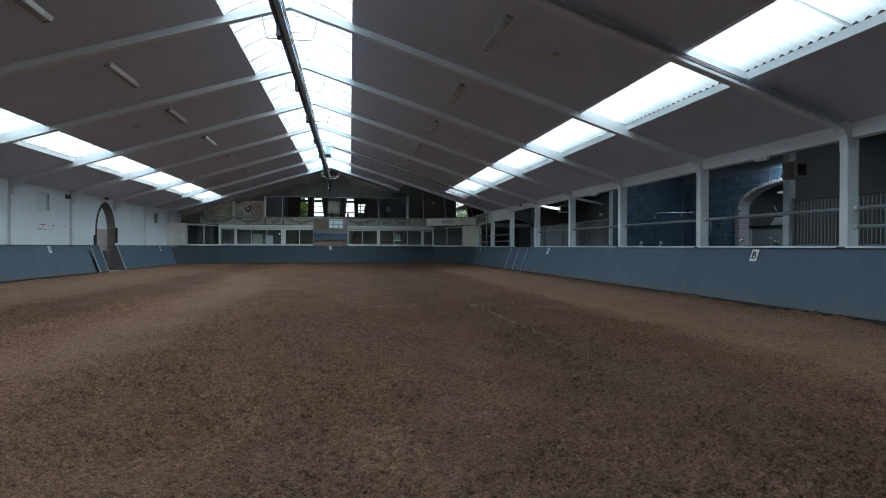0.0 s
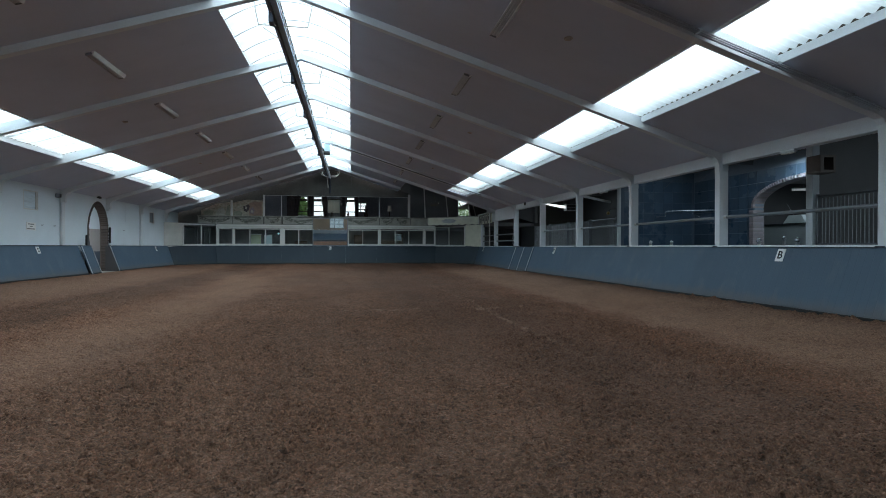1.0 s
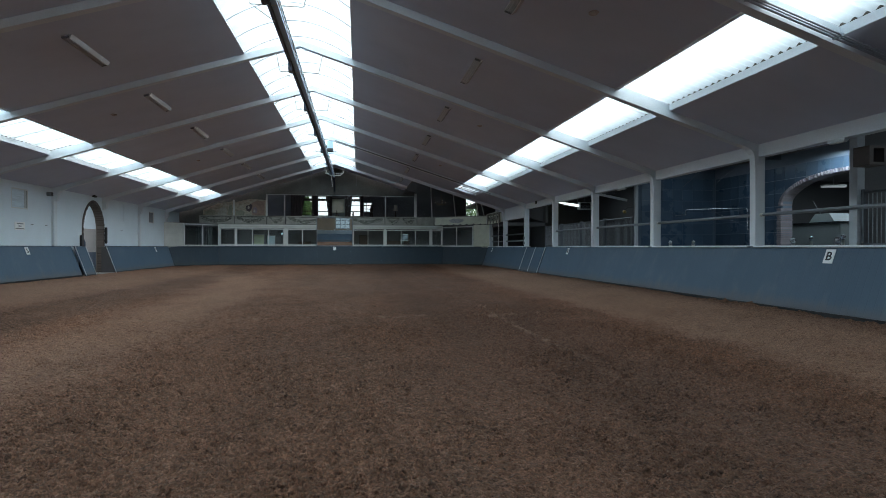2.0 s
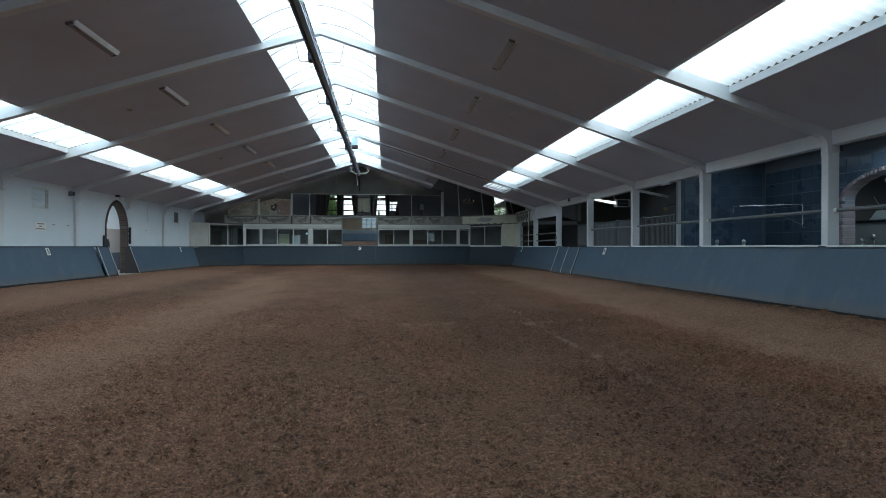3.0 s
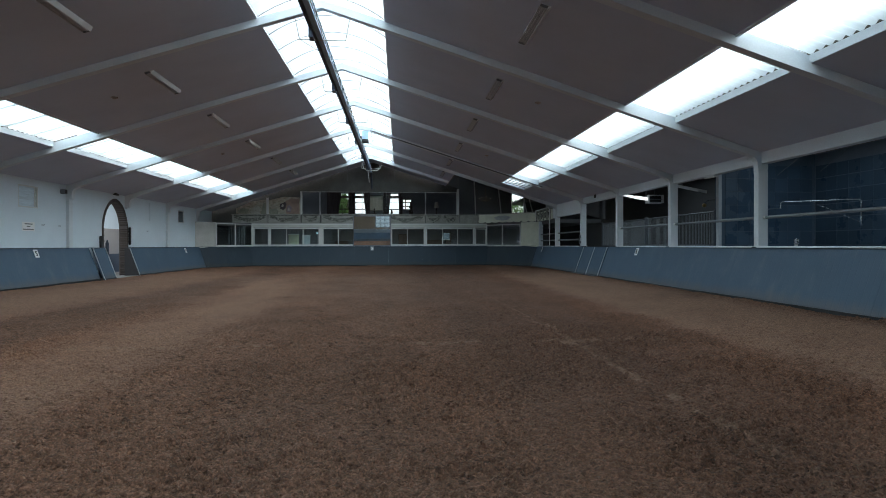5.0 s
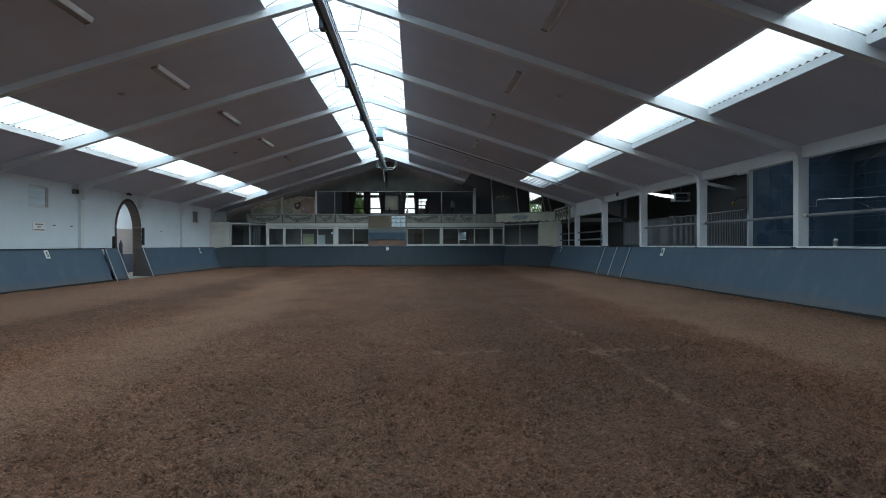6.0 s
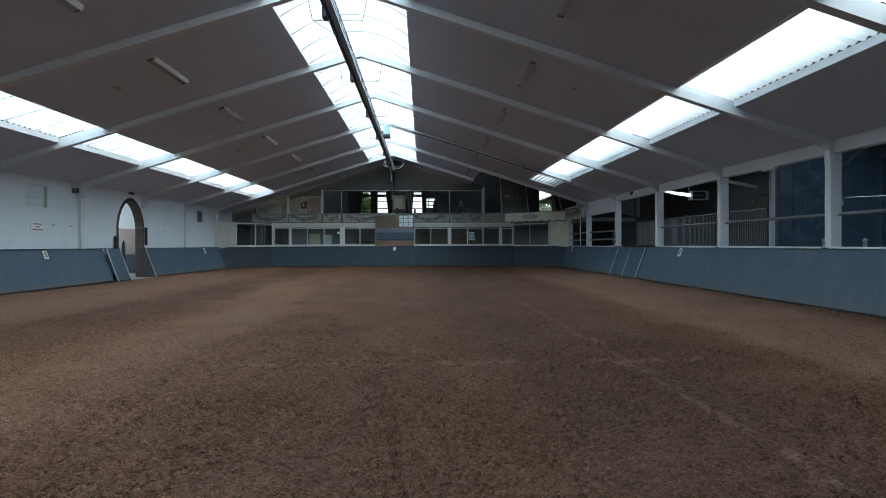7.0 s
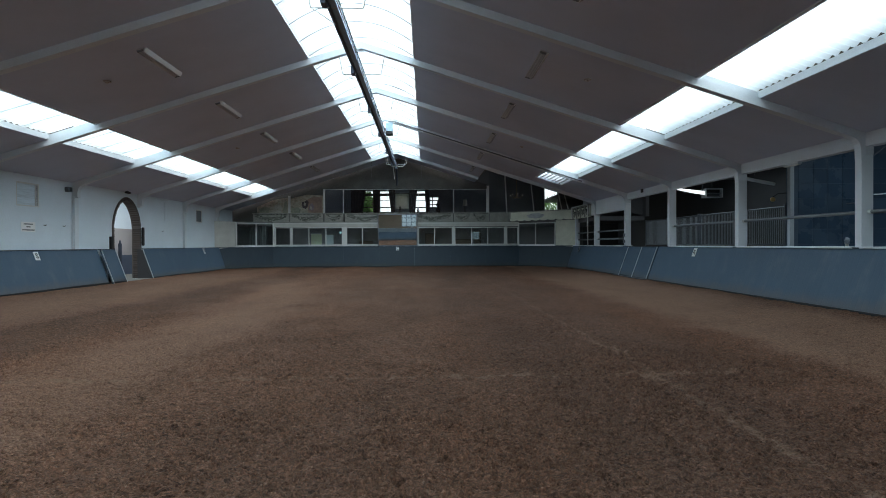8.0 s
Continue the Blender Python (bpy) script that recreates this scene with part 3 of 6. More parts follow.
        corners.append(np.stack([px + q * np.cos(a), py + q * np.sin(a), pz + r * rng.uniform(-0.15, 0.35, n)], -1))
    corners.append(np.stack([px + 0.4 * r * rng.uniform(-1, 1, n), py + 0.4 * r * rng.uniform(-1, 1, n), pz + r * rng.uniform(0.65, 1.05, n)], -1))
    corners.append(np.stack([px, py, pz - 0.9 * r], -1))
    co = np.stack(corners, 1)
    tri = np.array([f for k in range(4) for f in ((k, (k + 1) % 4, 4), ((k + 1) % 4, k, 5))])
    faces = (tri[None] + 6 * np.arange(n)[:, None, None]).reshape(-1)
    me = bpy.data.meshes.new("sand_crumbs")
    me.vertices.add(6 * n)
    me.vertices.foreach_set("co", co.ravel())
    me.loops.add(len(faces))
    me.loops.foreach_set("vertex_index", faces)
    me.polygons.add(len(faces) // 3)
    me.polygons.foreach_set("loop_start", np.arange(0, len(faces), 3))
    me.polygons.foreach_set("loop_total", np.full(len(faces) // 3, 3))
    me.materials.append(SAND)
    me.update()
    tagged(new("sand_crumbs", me), "loose brown crumbs of riding sand lying on the floor", "sand", "", "stuff")


sand_floor()

bm = boxes((-400, 400, -400, 400, -0.9, -0.45))
structure("ground_outside", bm, GRASS, "green grass outside the hall", "ground")
bm = boxes((8.55, 23.6, Y0, 46.0, -0.44, 0.05), (-15.2, -11.41, Y0, 46.0, -0.44, 0.08), (-11.40, 8.54, 38.46, 46.0, -0.44, 0.06))
structure("floor_aisle", bm, CONCRETE, "grey concrete floor of the side rooms", "floor")

# ---------------------------------------------------------------- roof
RIDGE, HI, LO, EAVE = {1: 1.345, -1: 1.375}, {1: 6.695, -1: 6.71}, {1: 7.886, -1: 7.913}, {1: 10.07, -1: 10.0}
RIDGE_D = 1.36
SKY_END = 36.26


def slope_slab(bm, side, d0, d1, y0, y1, lift=0.0, thick=0.1):
    vs = []
    for d in (d0, d1):
        for y in (y0, y1):
            for t in (0.0, thick):
                vs.append(bm.verts.new((XR + side * d, y, APEX - PITCH * d + lift + t)))
    for q in ((0, 1, 3, 2), (4, 6, 7, 5), (0, 4, 5, 1), (2, 3, 7, 6), (0, 2, 6, 4), (1, 5, 7, 3)):
        bm.faces.new([vs[i] for i in q])


bm = bmesh.new()
for side in (1, -1):
    far = 38.75 if side < 0 else 33.0
    slope_slab(bm, side, RIDGE[side], HI[side], Y0 - 0.3, far)
    slope_slab(bm, side, LO[side], EAVE[side], Y0 - 0.3, far)
    slope_slab(bm, side, HI[side], LO[side], (SKY_END if side < 0 else 32.34) + 0.01, far)
    slope_slab(bm, side, 0.0, RIDGE[side], SKY_END + 0.01, 38.75)
slope_slab(bm, 1, RIDGE[1], 4.6, 33.01, 38.75)
slope_slab(bm, 1, HI[1], LO[1], 31.0, 32.345)
bmesh.ops.recalc_face_normals(bm, faces=bm.faces[:])
structure("ceiling", bm, CEILING, "grey-brown sloping ceiling boards of the riding hall", "ceiling")

bm, gap_strip = bmesh.new(), bmesh.new()                 # upstands round the roof lights
for side in (1, -1):
    for d, t, h in ((HI[side] + 0.02, 0.06, 0.12), (LO[side] - 0.02, -0.07, 0.128), (RIDGE[side] - 0.02, -0.06, 0.04)):
        x, z = XR + side * d, APEX - PITCH * d
        x2 = x - side * t
        y_end = SKY_END if side < 0 or d < 2 else 30.99
        box(bm, min(x, x2), max(x, x2), Y0, y_end, z - 0.004, z + h)
        # dark strip added for the shaded gap below the sheet edge
        if d > 2:
            box(gap_strip, min(x, x2) + 0.01, max(x, x2) - 0.01, Y0, y_end, z + h + 0.002, z + 0.55)
structure("trim_roof_lights", bm, WHITE, "white painted upstands round the roof lights", "trim")
structure("trim_battens", gap_strip, DARKWOOD, "dark strips standing in for the shaded gap under the roof sheet edges", "trim")
bm = bmesh.new()
for y in FRAMES_Y:
    for side in (1, -1):
        if side > 0 and y > 33:
            continue
        a, b = XR + side * (HI[side] + 0.05), XR + side * LO[side]
        za, zb = roof_z(a), roof_z(b)
        vs = [bm.verts.new(v) for yy in (y - 0.05, y + 0.05) for v in ((a, yy, za + 0.02), (b, yy, zb + 0.02), (b, yy, zb + 0.12), (a, yy, za + 0.12))]
        for q in ((0, 1, 2, 3), (7, 6, 5, 4), (0, 4, 5, 1), (1, 5, 6, 2), (2, 6, 7, 3), (3, 7, 4, 0)):
            bm.faces.new([vs[i] for i in q])
structure("trim_cross_bars", bm, WHITE, "white bars over the frames across the roof lights", "trim")


def wave_sheet(side, y0, y1, pitch=0.177, amp=0.026):
    """A corrugated sheet over one bay of the side roof lights; the waves run down the slope."""
    bm = bmesh.new()
    n = max(4, int((y1 - y0) / pitch * 8))
    d0, d1 = HI[side] - 0.1, LO[side] + 0.14
    rows = []
    for k in range(n + 1):
        y = y0 + (y1 - y0) * k / n
        w = amp * math.sin(2 * math.pi * y / pitch)
        rows.append([bm.verts.new((XR + side * d, y, APEX - PITCH * d + 0.15 + w)) for d in (d0, (d0 + d1) / 2, d1)])
    for a, b in zip(rows, rows[1:]):
        for i in (0, 1):
            bm.faces.new((a[i], a[i + 1], b[i + 1], b[i]))
    return bm


def barrel_sheet(y0, y1):
    bm = bmesh.new()
    rows = []
    n = 14
    ny = int((y1 - y0) / 0.0885)
    for k in range(ny + 1):
        y = y0 + (y1 - y0) * k / ny
        w = 0.012 * (1 if k % 2 else -1)
        row = []
        for i in range(n + 1):
            u = -1 + 2 * i / n
            row.append(bm.verts.new((XR + 1.38 * u, y, roof_z(XR + RIDGE_D) + 0.05 + w + 0.50 * (1 - u * u))))
        rows.append(row)
    for a, b in zip(rows, rows[1:]):
        for i in range(n):
            bm.faces.new((a[i], a[i + 1], b[i + 1], b[i]))
    return bm


lights = []
for side, nm in ((1, "roof_light_east"), (-1, "roof_light_west"), (0, "roof_light_ridge")):
    holder = thing(nm, (XR + side * 7.2, 8.0, 4.6 if side else 6.3), "white translucent corrugated roof sheets letting daylight in", "roof light", "", "structure")
    for y0, y1 in zip(FRAMES_Y, FRAMES_Y[1:]):
        if side > 0 and y0 > 32:
            continue
        sh = part("roof_sheet", wave_sheet(side, y0 + 0.01, y1 - 0.01) if side else barrel_sheet(y0 + 0.01, y1 - 0.01), SHEET if side else RIDGE_SHEET, holder, smooth=True)
        sh.visible_shadow = False
    if not side:
        for k in range(int((SKY_END - Y0) / 0.985)):
            y = Y0 + 0.62 + k * 0.985
            pts = [(XR + 1.36 * u, y, roof_z(XR + RIDGE_D) + 0.025 + 0.50 * (1 - u * u)) for u in np.linspace(-1, 1, 15)]
            part("arched_bar", rods(pts, 0.008, 5), DULLSTEEL, holder)
    else:
        for y0 in FRAMES_Y[:-2]:
            for f in ((0.5,) if y0 < 5 else ()) if side > 0 else (0.25, 0.5, 0.75):
                d0, d1 = HI[side] + 0.06, LO[side] - 0.06
                b2 = bmesh.new()
                y = y0 + BAY * f
                bar(b2, (XR + side * d0, y, APEX - PITCH * d0 + 0.105), (XR + side * d1, y, APEX - PITCH * d1 + 0.105), 0.05, 0.012)
                lap = part("sheet_overlap", b2, FROST, holder)
                lap.visible_shadow = False

# grey strips along the last roof light of the open side
holder = thing("roof_grating", (XR + 7.2, 30.3, 4.5), "grey corrugated strips over the last roof light", "roof strips", "", "structure")
for k in range(7):
    b2 = bmesh.new()
    dd = 6.78 + 0.168 * k
    bar(b2, (XR + dd, 28.4, APEX - PITCH * dd + 0.06), (XR + dd, 30.98, APEX - PITCH * dd + 0.06), 0.07, 0.02)
    part("strip", b2, DULLSTEEL, holder)


# ---------------------------------------------------------------- portal frames
def rafter_mesh(side, d_end, knee):
    """Profile in (d, z), 0.16 thick along the hall; the knee ends at d_end."""
    drop = 0.155
    pts = [(0.0, APEX + 0.015), (d_end, APEX - PITCH * d_end + 0.015)]
    if knee:
        pts += [(d_end, 3.02)]
        pts += [(d_end - e, z) for e, z in ((0.182, 3.04), (0.185, 3.20), (0.205, 3.31), (0.27, 3.40), (0.41, 3.465))]
        pts += [(d_end - 0.64, APEX - PITCH * (d_end - 0.64) - drop)]
    else:
        pts += [(d_end, APEX - PITCH * d_end - drop)]
    pts += [(0.0, APEX - drop)]
    bm = bmesh.new()
    prism(bm, pts, [], lambda u, v, w: (XR + side * u, w - 0.08, v), 0.16)
    return bm


def portal_frame(y, first=None):
    if first is not None:
        return copy_thing(first, Matrix.Translation((XR, y, 0.0)))
    root = thing("portal_frame", (XR, 0, 0), "white painted concrete roof frame on slim columns", "roof frame", "portal frames")
    part("rafter", rafter_mesh(1, XC + 0.18 - XR, True), WHITE, root)
    part("rafter", rafter_mesh(-1, XR - XL, True), WHITE, root)
    part("column", boxes((XC, XC + 0.235, -0.085, 0.085, -0.1, 3.10), bevel=0.012), WHITE, root)
    part("column_head", boxes((XC + 0.08, XC + 0.233, -0.083, 0.083, 3.102, 3.55)), WHITE, root)
    part("hanger", boxes((XR - 0.012, XR + 0.012, -0.012, 0.012, APEX - 0.02, APEX + 0.10)), FRAMEW, root)
    root.matrix_basis = Matrix.Translation((XR, FRAMES_Y[0], 0.0))
    return root


first_frame = portal_frame(FRAMES_Y[0])
frames = [first_frame] + [portal_frame(y, first_frame) for y in FRAMES_Y[1:-1]]
last = thing("portal_frame", (XR, 0, 0), "white painted concrete roof frame ending at the gallery", "roof frame", "portal frames")
part("rafter", rafter_mesh(1, 4.55, False), WHITE, last)
part("rafter", rafter_mesh(-1, XR - XL, True), WHITE, last)
last.matrix_basis = Matrix.Translation((XR, FRAMES_Y[-1], 0.0))
frames.append(last)


# pilasters under the frames on the closed wall; the archway cuts one short
for frame_ob, y in zip(frames, FRAMES_Y):
    z0 = 2.98 if 28 < y < 29 else 0.0
    part("pilaster", boxes((XL + 0.002, XL + 0.11, y - 0.10, y + 0.10, z0, 3.08), bevel=0.01), WHITE, frame_ob)


# ---------------------------------------------------------------- long walls
def arch_loop(c, half, spring, crown, n=10, z0=0.12, point=0.0):
    """Half-width, springing and crown heights; point > 0 draws the crown to a point."""
    pts = [(c - half, z0), (c - half, spring)]
    for i in range(1, 2 * n):
        a = math.pi * (1 - i / (2 * n))
        u, v = math.cos(a), math.sin(a)
        k = 1 - abs(u)
        pts.append((c + half * u * (1 - point * 0.35 * v), spring + (crown - spring) * (v * (1 - point * 0.10) + point * 0.10 * k * k)))
    return pts + [(c + half, spring), (c + half, z0)]


ARCH_C, ARCH_H = 27.42, 1.01
door_hole = arch_loop(ARCH_C, ARCH_H, 2.15, 3.34, 9, 0.0, 0.18)
bm = bmesh.new()
prism(bm, rect(Y0 - 0.3, 38.8, -0.4, 3.75), [door_hole, rect(21.80, 22.71, 2.61, 3.30), rect(33.68, 34.42, 2.62, 3.27)],
      lambda u, v, w: (XL - w, u, v), 0.30)
wall_west = structure("wall_west", bm, WALLW, "white painted closed side wall with pilasters", "wall")

# low wall, sill and header of the open side
bm = boxes((XC + 0.06, XC + 0.30, Y0, 24.3, -0.3, 1.325), (XC + 0.06, XC + 0.30, 28.2, 37.2, -0.3, 1.325))
structure("wall_east_low", bm, WALLW, "low white wall behind the kickboards", "wall")
for a, b in zip(FRAMES_Y, FRAMES_Y[1:]):
    if 24 < a < 25 or a > 33:
        continue
    sill = boxes((XC - 0.06, XC + 0.36, a + 0.09, b - 0.09, 1.327, 1.365), bevel=0.006)
    structure("trim_sill", sill, WHITE, "white painted ledge on top of the kickboards", "ledge")
for a, b in zip(FRAMES_Y, FRAMES_Y[1:]):
    if a < 28:
        structure("trim_header", boxes((XC + 0.07, XC + 0.28, a + 0.09, b - 0.09, 3.255, 3.72)), WHITE, "white header beam between the columns", "beam")
structure("wall_east_high", boxes((XC + 0.05, XC + 0.24, 28.36, 34.3, 2.86, 3.75)), WHITE, "white wall above the openings", "wall")

# back end behind the camera: brown wall, large grey door, window
bm = bmesh.new()
prism(bm, [(XL, -0.3), (8.6, -0.3), (8.6, 3.55), (XR, APEX + 0.4), (XL, 3.65)], [rect(-8.6, 0.4, 0.0, 2.0), rect(-3.9, -1.45, 2.25, 4.4)], lambda u, v, w: (u, Y0 + w, v), -0.3)
structure("wall_south", bm, BROWNWALL, "brown plastered gable wall", "wall")
structure("door_1", boxes((-8.58, 0.38, Y0 - 0.2, Y0 - 0.1, 0.02, 1.98)), GREYDOOR, "large closed grey-blue hall door", "door")
wp = thing("window_9", (-2.67, Y0 - 0.2, 2.25), "tall barred window in the gable wall", "window", "", "structure")
pane = part("pane", boxes((-3.9, -1.45, Y0 - 0.2, Y0 - 0.19, 2.25, 4.4)), THIN, wp)
pane.visible_shadow = False
for x in (-3.87, -3.08, -2.27, -1.48):
    part("window_frame", boxes((x - 0.06, x + 0.06, Y0 - 0.19, Y0 - 0.13, 2.25, 4.4)), DULLSTEEL, wp)
for z in (2.28, 3.0, 3.7, 4.37):
    part("window_frame", boxes((-3.9, -1.45, Y0 - 0.128, Y0 - 0.09, z - 0.06, z + 0.06)), DULLSTEEL, wp)
bm = boxes((-60, 60, Y0 - 60.1, Y0 - 60, -2, 40))
structure("backdrop_south", bm, glow("pale_blue_sky", (0.55, 0.82, 1.0), 0.32), "pale overcast sky beyond the rear window", "sky")

# the passage beyond the arched doorway
bm = boxes((-14.6, -14.4, 20.5, 40.0, 0.05, 1.02))
structure("wall_passage_base", bm, NAVY, "dark blue base of the passage wall", "wall")
bm = boxes((-14.6, -14.4, 20.5, 40.0, 1.02, 2.28))
structure("wall_passage_middle", bm, LILAC, "greyish beige band of the passage wall", "wall")
bm = boxes((-14.6, -14.4, 20.5, 40.0, 2.28, 4.2), (-14.4, -11.56, 40.0, 40.2, 0.05, 4.2), (-14.4, -11.56, 20.3, 20.5, 0.05, 4.2))
structure("wall_passage", bm, WALLW, "white upper wall of the passage", "wall")
# ceiling opening, pane and lamp are added, unseen, to brighten the passage
bm = bmesh.new()
prism(bm, rect(20.3, 40.2, -14.6, -11.5), [rect(23.0, 33.0, -13.6, -12.6)], lambda u, v, w: (v, u, 4.0 + w), 0.15)
structure("ceiling_passage", bm, WALLW, "white ceiling of the passage with an opening added for an unseen lamp", "ceiling")
ps = part("pane", boxes((-13.62, -12.58, 22.95, 33.05, 4.17, 4.18)), FROST, None)
tagged(ps, "frosted pane added under the unseen passage lamp", "roof light", "", "structure").name = "window_8"
ps.visible_shadow = False
dl = bpy.data.lights.new("daylight_passage", "AREA")
dl.shape, dl.size, dl.size_y, dl.energy, dl.color = "RECTANGLE", 1.0, 10.0, 230.0, (0.92, 0.97, 1.0)
new("daylight_passage", dl).matrix_world = pose(-13.1, 28.0, 4.35)

# ---------------------------------------------------------------- kickboards
LEAN = 0.36                                           # run per metre of height


def board_run(name, p, q, inward, top=1.325, z0=-0.12, step=2.0, label="", mat=None):
    """Leaning panels from p to q; inward points into the hall."""
    p, q, inward = Vector((*p, 0)), Vector((*q, 0)), Vector((*inward, 0)).normalized()
    length = (q - p).length
    along = (q - p) / length
    root = thing(name, (*((p + q) / 2).xy, 0.0), label or "blue-grey leaning kickboards along the riding track", "kickboard", "kickboards")
    n = max(1, round(length / step))
    for k in range(n):
        a, b = p + along * (length * k / n + 0.001), p + along * (length * (k + 1) / n - 0.001)
        bm = bmesh.new()
        out = []
        for e in (a, b):
            for z in (z0, top):
                base = e + inward * (LEAN * (top - z))
                out.append((base.x, base.y, z))
                back = base - inward * 0.035
                out.append((back.x, back.y, z))
        vs = [bm.verts.new(v) for v in out]
        for f in ((0, 2, 6, 4), (1, 5, 7, 3), (0, 4, 5, 1), (2, 3, 7, 6), (0, 1, 3, 2), (4, 6, 7, 5)):
            bm.faces.new([vs[i] for i in f])
        bmesh.ops.recalc_face_normals(bm, faces=bm.faces[:])
        part("board_panel", bm, mat or BOARD, root)
    bm = bmesh.new()
    c0, c1 = p - inward * 0.03, q - inward * 0.03
    bar(bm, (c0.x, c0.y, top + 0.0135), (c1.x, c1.y, top + 0.0135), 0.11, 0.024)
    part("cap_rail", bm, DARKSTEEL, root, "dark cap strip along the top")
    # black bar added for the shadow line where boards meet sand
    bm = bmesh.new()
    zb = 0.175
    c0, c1 = p + inward * (LEAN * (top - zb) + 0.006), q + inward * (LEAN * (top - zb) + 0.006)
    bar(bm, (c0.x, c0.y, zb), (c1.x, c1.y, zb), 0.03, 0.07)
    part("base_strip", bm, BLACK, root, "black strip standing in for the shadow line along the bottom")
    return root


RX, LX, FY = 8.28, -11.25, 38.36
board_run("kickboard", (RX, Y0 + 0.3), (RX, 24.95), (-1, 0))
board_run("kickboard", (RX, 27.74), (RX, 35.90), (-1, 0))
board_run("kickboard", (LX, Y0 + 0.3), (LX, 25.22), (1, 0))
board_run("kickboard", (LX, 28.20), (LX, 36.22), (1, 0))
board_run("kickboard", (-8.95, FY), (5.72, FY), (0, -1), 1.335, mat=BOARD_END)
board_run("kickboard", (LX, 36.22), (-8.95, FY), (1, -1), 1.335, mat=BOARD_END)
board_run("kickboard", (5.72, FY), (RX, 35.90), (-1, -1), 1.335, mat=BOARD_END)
board_run("kickboard", (LX, Y0 + 0.3), (RX, Y0 + 0.3), (0, 1))


def edge_strip(root, x, y, inward, top=1.34, z0=0.05, w=0.017, name="edge_strip"):
    bm = bmesh.new()
    bar(bm, (x + inward * LEAN * (1.325 - z0) + inward * 0.012, y, z0), (x + inward * 0.012, y, top), w, 0.022, (inward, 0, 0.3))
    return part(name, bm, EDGEPAINT, root, "pale metal edge strip")


# the two-leaf gate in the boards of the open side
gate = board_run("board_gate", (RX - 0.015, 24.99), (RX - 0.015, 27.70), (-1, 0), 1.315, 0.10, 1.35, "closed two-leaf gate in the blue kickboards")
tagged(gate, "", "gate")
for y in (25.0, 26.33, 27.68):
    edge_strip(gate, RX - 0.03, y, -1, 1.32, 0.12, 0.03)
part("gate_sill", boxes((RX - 0.62, RX - 0.22, 24.85, 27.85, 0.10, 0.195)), DARKSTEEL, gate, "dark rubber sill under the gate")
# the board door beside the arch
leaf = board_run("board_door", (LX + 0.10, 25.24), (LX + 0.10, 26.12), (1, 0), 1.325, 0.14, 1.0, "blue board door leaf standing open beside the archway")
tagged(leaf, "", "door")
edge_strip(leaf, LX + 0.11, 25.26, 1, 1.33, 0.15, 0.03)
edge_strip(leaf, LX + 0.11, 26.10, 1, 1.33, 0.15)
CHEEK = painted("dark_cheek_paint", (0.042, 0.041, 0.045), 0.7, grain=30, stain=3, vary=0.3, relief=0.2)
cheek = bmesh.new()
prism(cheek, [(XL + 0.01, 0.05), (LX + LEAN * 1.25, 0.05), (LX + 0.01, 1.32), (XL + 0.01, 1.32)], [], lambda u, v, w: (u, 28.12 + w, v), 0.06)
structure("trim_cheek", cheek, CHEEK, "dark grey-brown wooden cheek beside the archway", "trim")
cheek = bmesh.new()
prism(cheek, [(XL + 0.01, 0.05), (LX + LEAN * 1.25, 0.05), (LX + 0.01, 1.32), (XL + 0.01, 1.32)], [], lambda u, v, w: (u, 26.14 + w, v), 0.05)
structure("trim_cheek", cheek, CHEEK, "dark grey-brown wooden cheek beside the archway", "trim")
strip_end = thing("edge_trim", (LX + 0.2, 28.19, 0.0), "pale metal strip on the end of the kickboards", "trim", "", "structure")
edge_strip(strip_end, LX, 28.20, 1, 1.33, 0.12, 0.03)
structure("step_1", boxes((XL - 0.25, LX + 0.42, 26.2, 28.11, -0.1, 0.165), bevel=0.01), CONCRETE, "worn concrete threshold of the archway", "step")


# ---------------------------------------------------------------- windows
win_no = [0]


def window(p, q, z0, z1, cuts, label, depth=0.07, bar_w=0.05, glass=None, sill=False, outward=0.0):
    """A framed row of panes between the plan points p and q. cuts: pane borders as fractions."""
    win_no[0] += 1
    p, q = Vector((*p, 0)), Vector((*q, 0))
    length = (q - p).length
    along = (q - p) / length
    side = Vector((along.y, -along.x, 0))
    root = thing(f"window_{win_no[0]}", (*((p + q) / 2).xy, z0), label, "window", "", "structure")
    to3 = lambda u, v, w: tuple(p + along * u + side * (w - depth / 2) + Vector((0, 0, v)))
    cuts = [c * length for c in cuts]
    holes = [rect(a + (bar_w if i == 0 else bar_w / 2), b - (bar_w if i == len(cuts) - 2 else bar_w / 2), z0 + bar_w, z1 - bar_w) for i, (a, b) in enumerate(zip(cuts, cuts[1:]))]
    bm = bmesh.new()
    prism(bm, rect(0, length, z0, z1), holes, to3, depth)
    part("window_frame", bm, FRAMEW, root)
    to_glass = lambda u, v, w: tuple(p + along * u + side * (w - 0.006) + Vector((0, 0, v)))
    for h in holes:
        bm = bmesh.new()
        (u0, v0), (u1, v1) = h[0], h[2]
        bm.faces.new([bm.verts.new(to_glass(u, v, 0.006)) for u, v in rect(u0 - 0.01, u1 + 0.01, v0 - 0.01, v1 + 0.01)])
        pane = part("pane", bm, glass or GLASS, root)
        pane.visible_shadow = False
    if sill:
        bm = bmesh.new()
        prism(bm, rect(-0.03, length + 0.03, z0 - 0.045, z0 - 0.003), [], lambda u, v, w: tuple(p + along * u + side * (w - 0.06) + Vector((0, 0, v))), 0.16)
        part("window_sill", bm, FRAMEW, root)
    return root


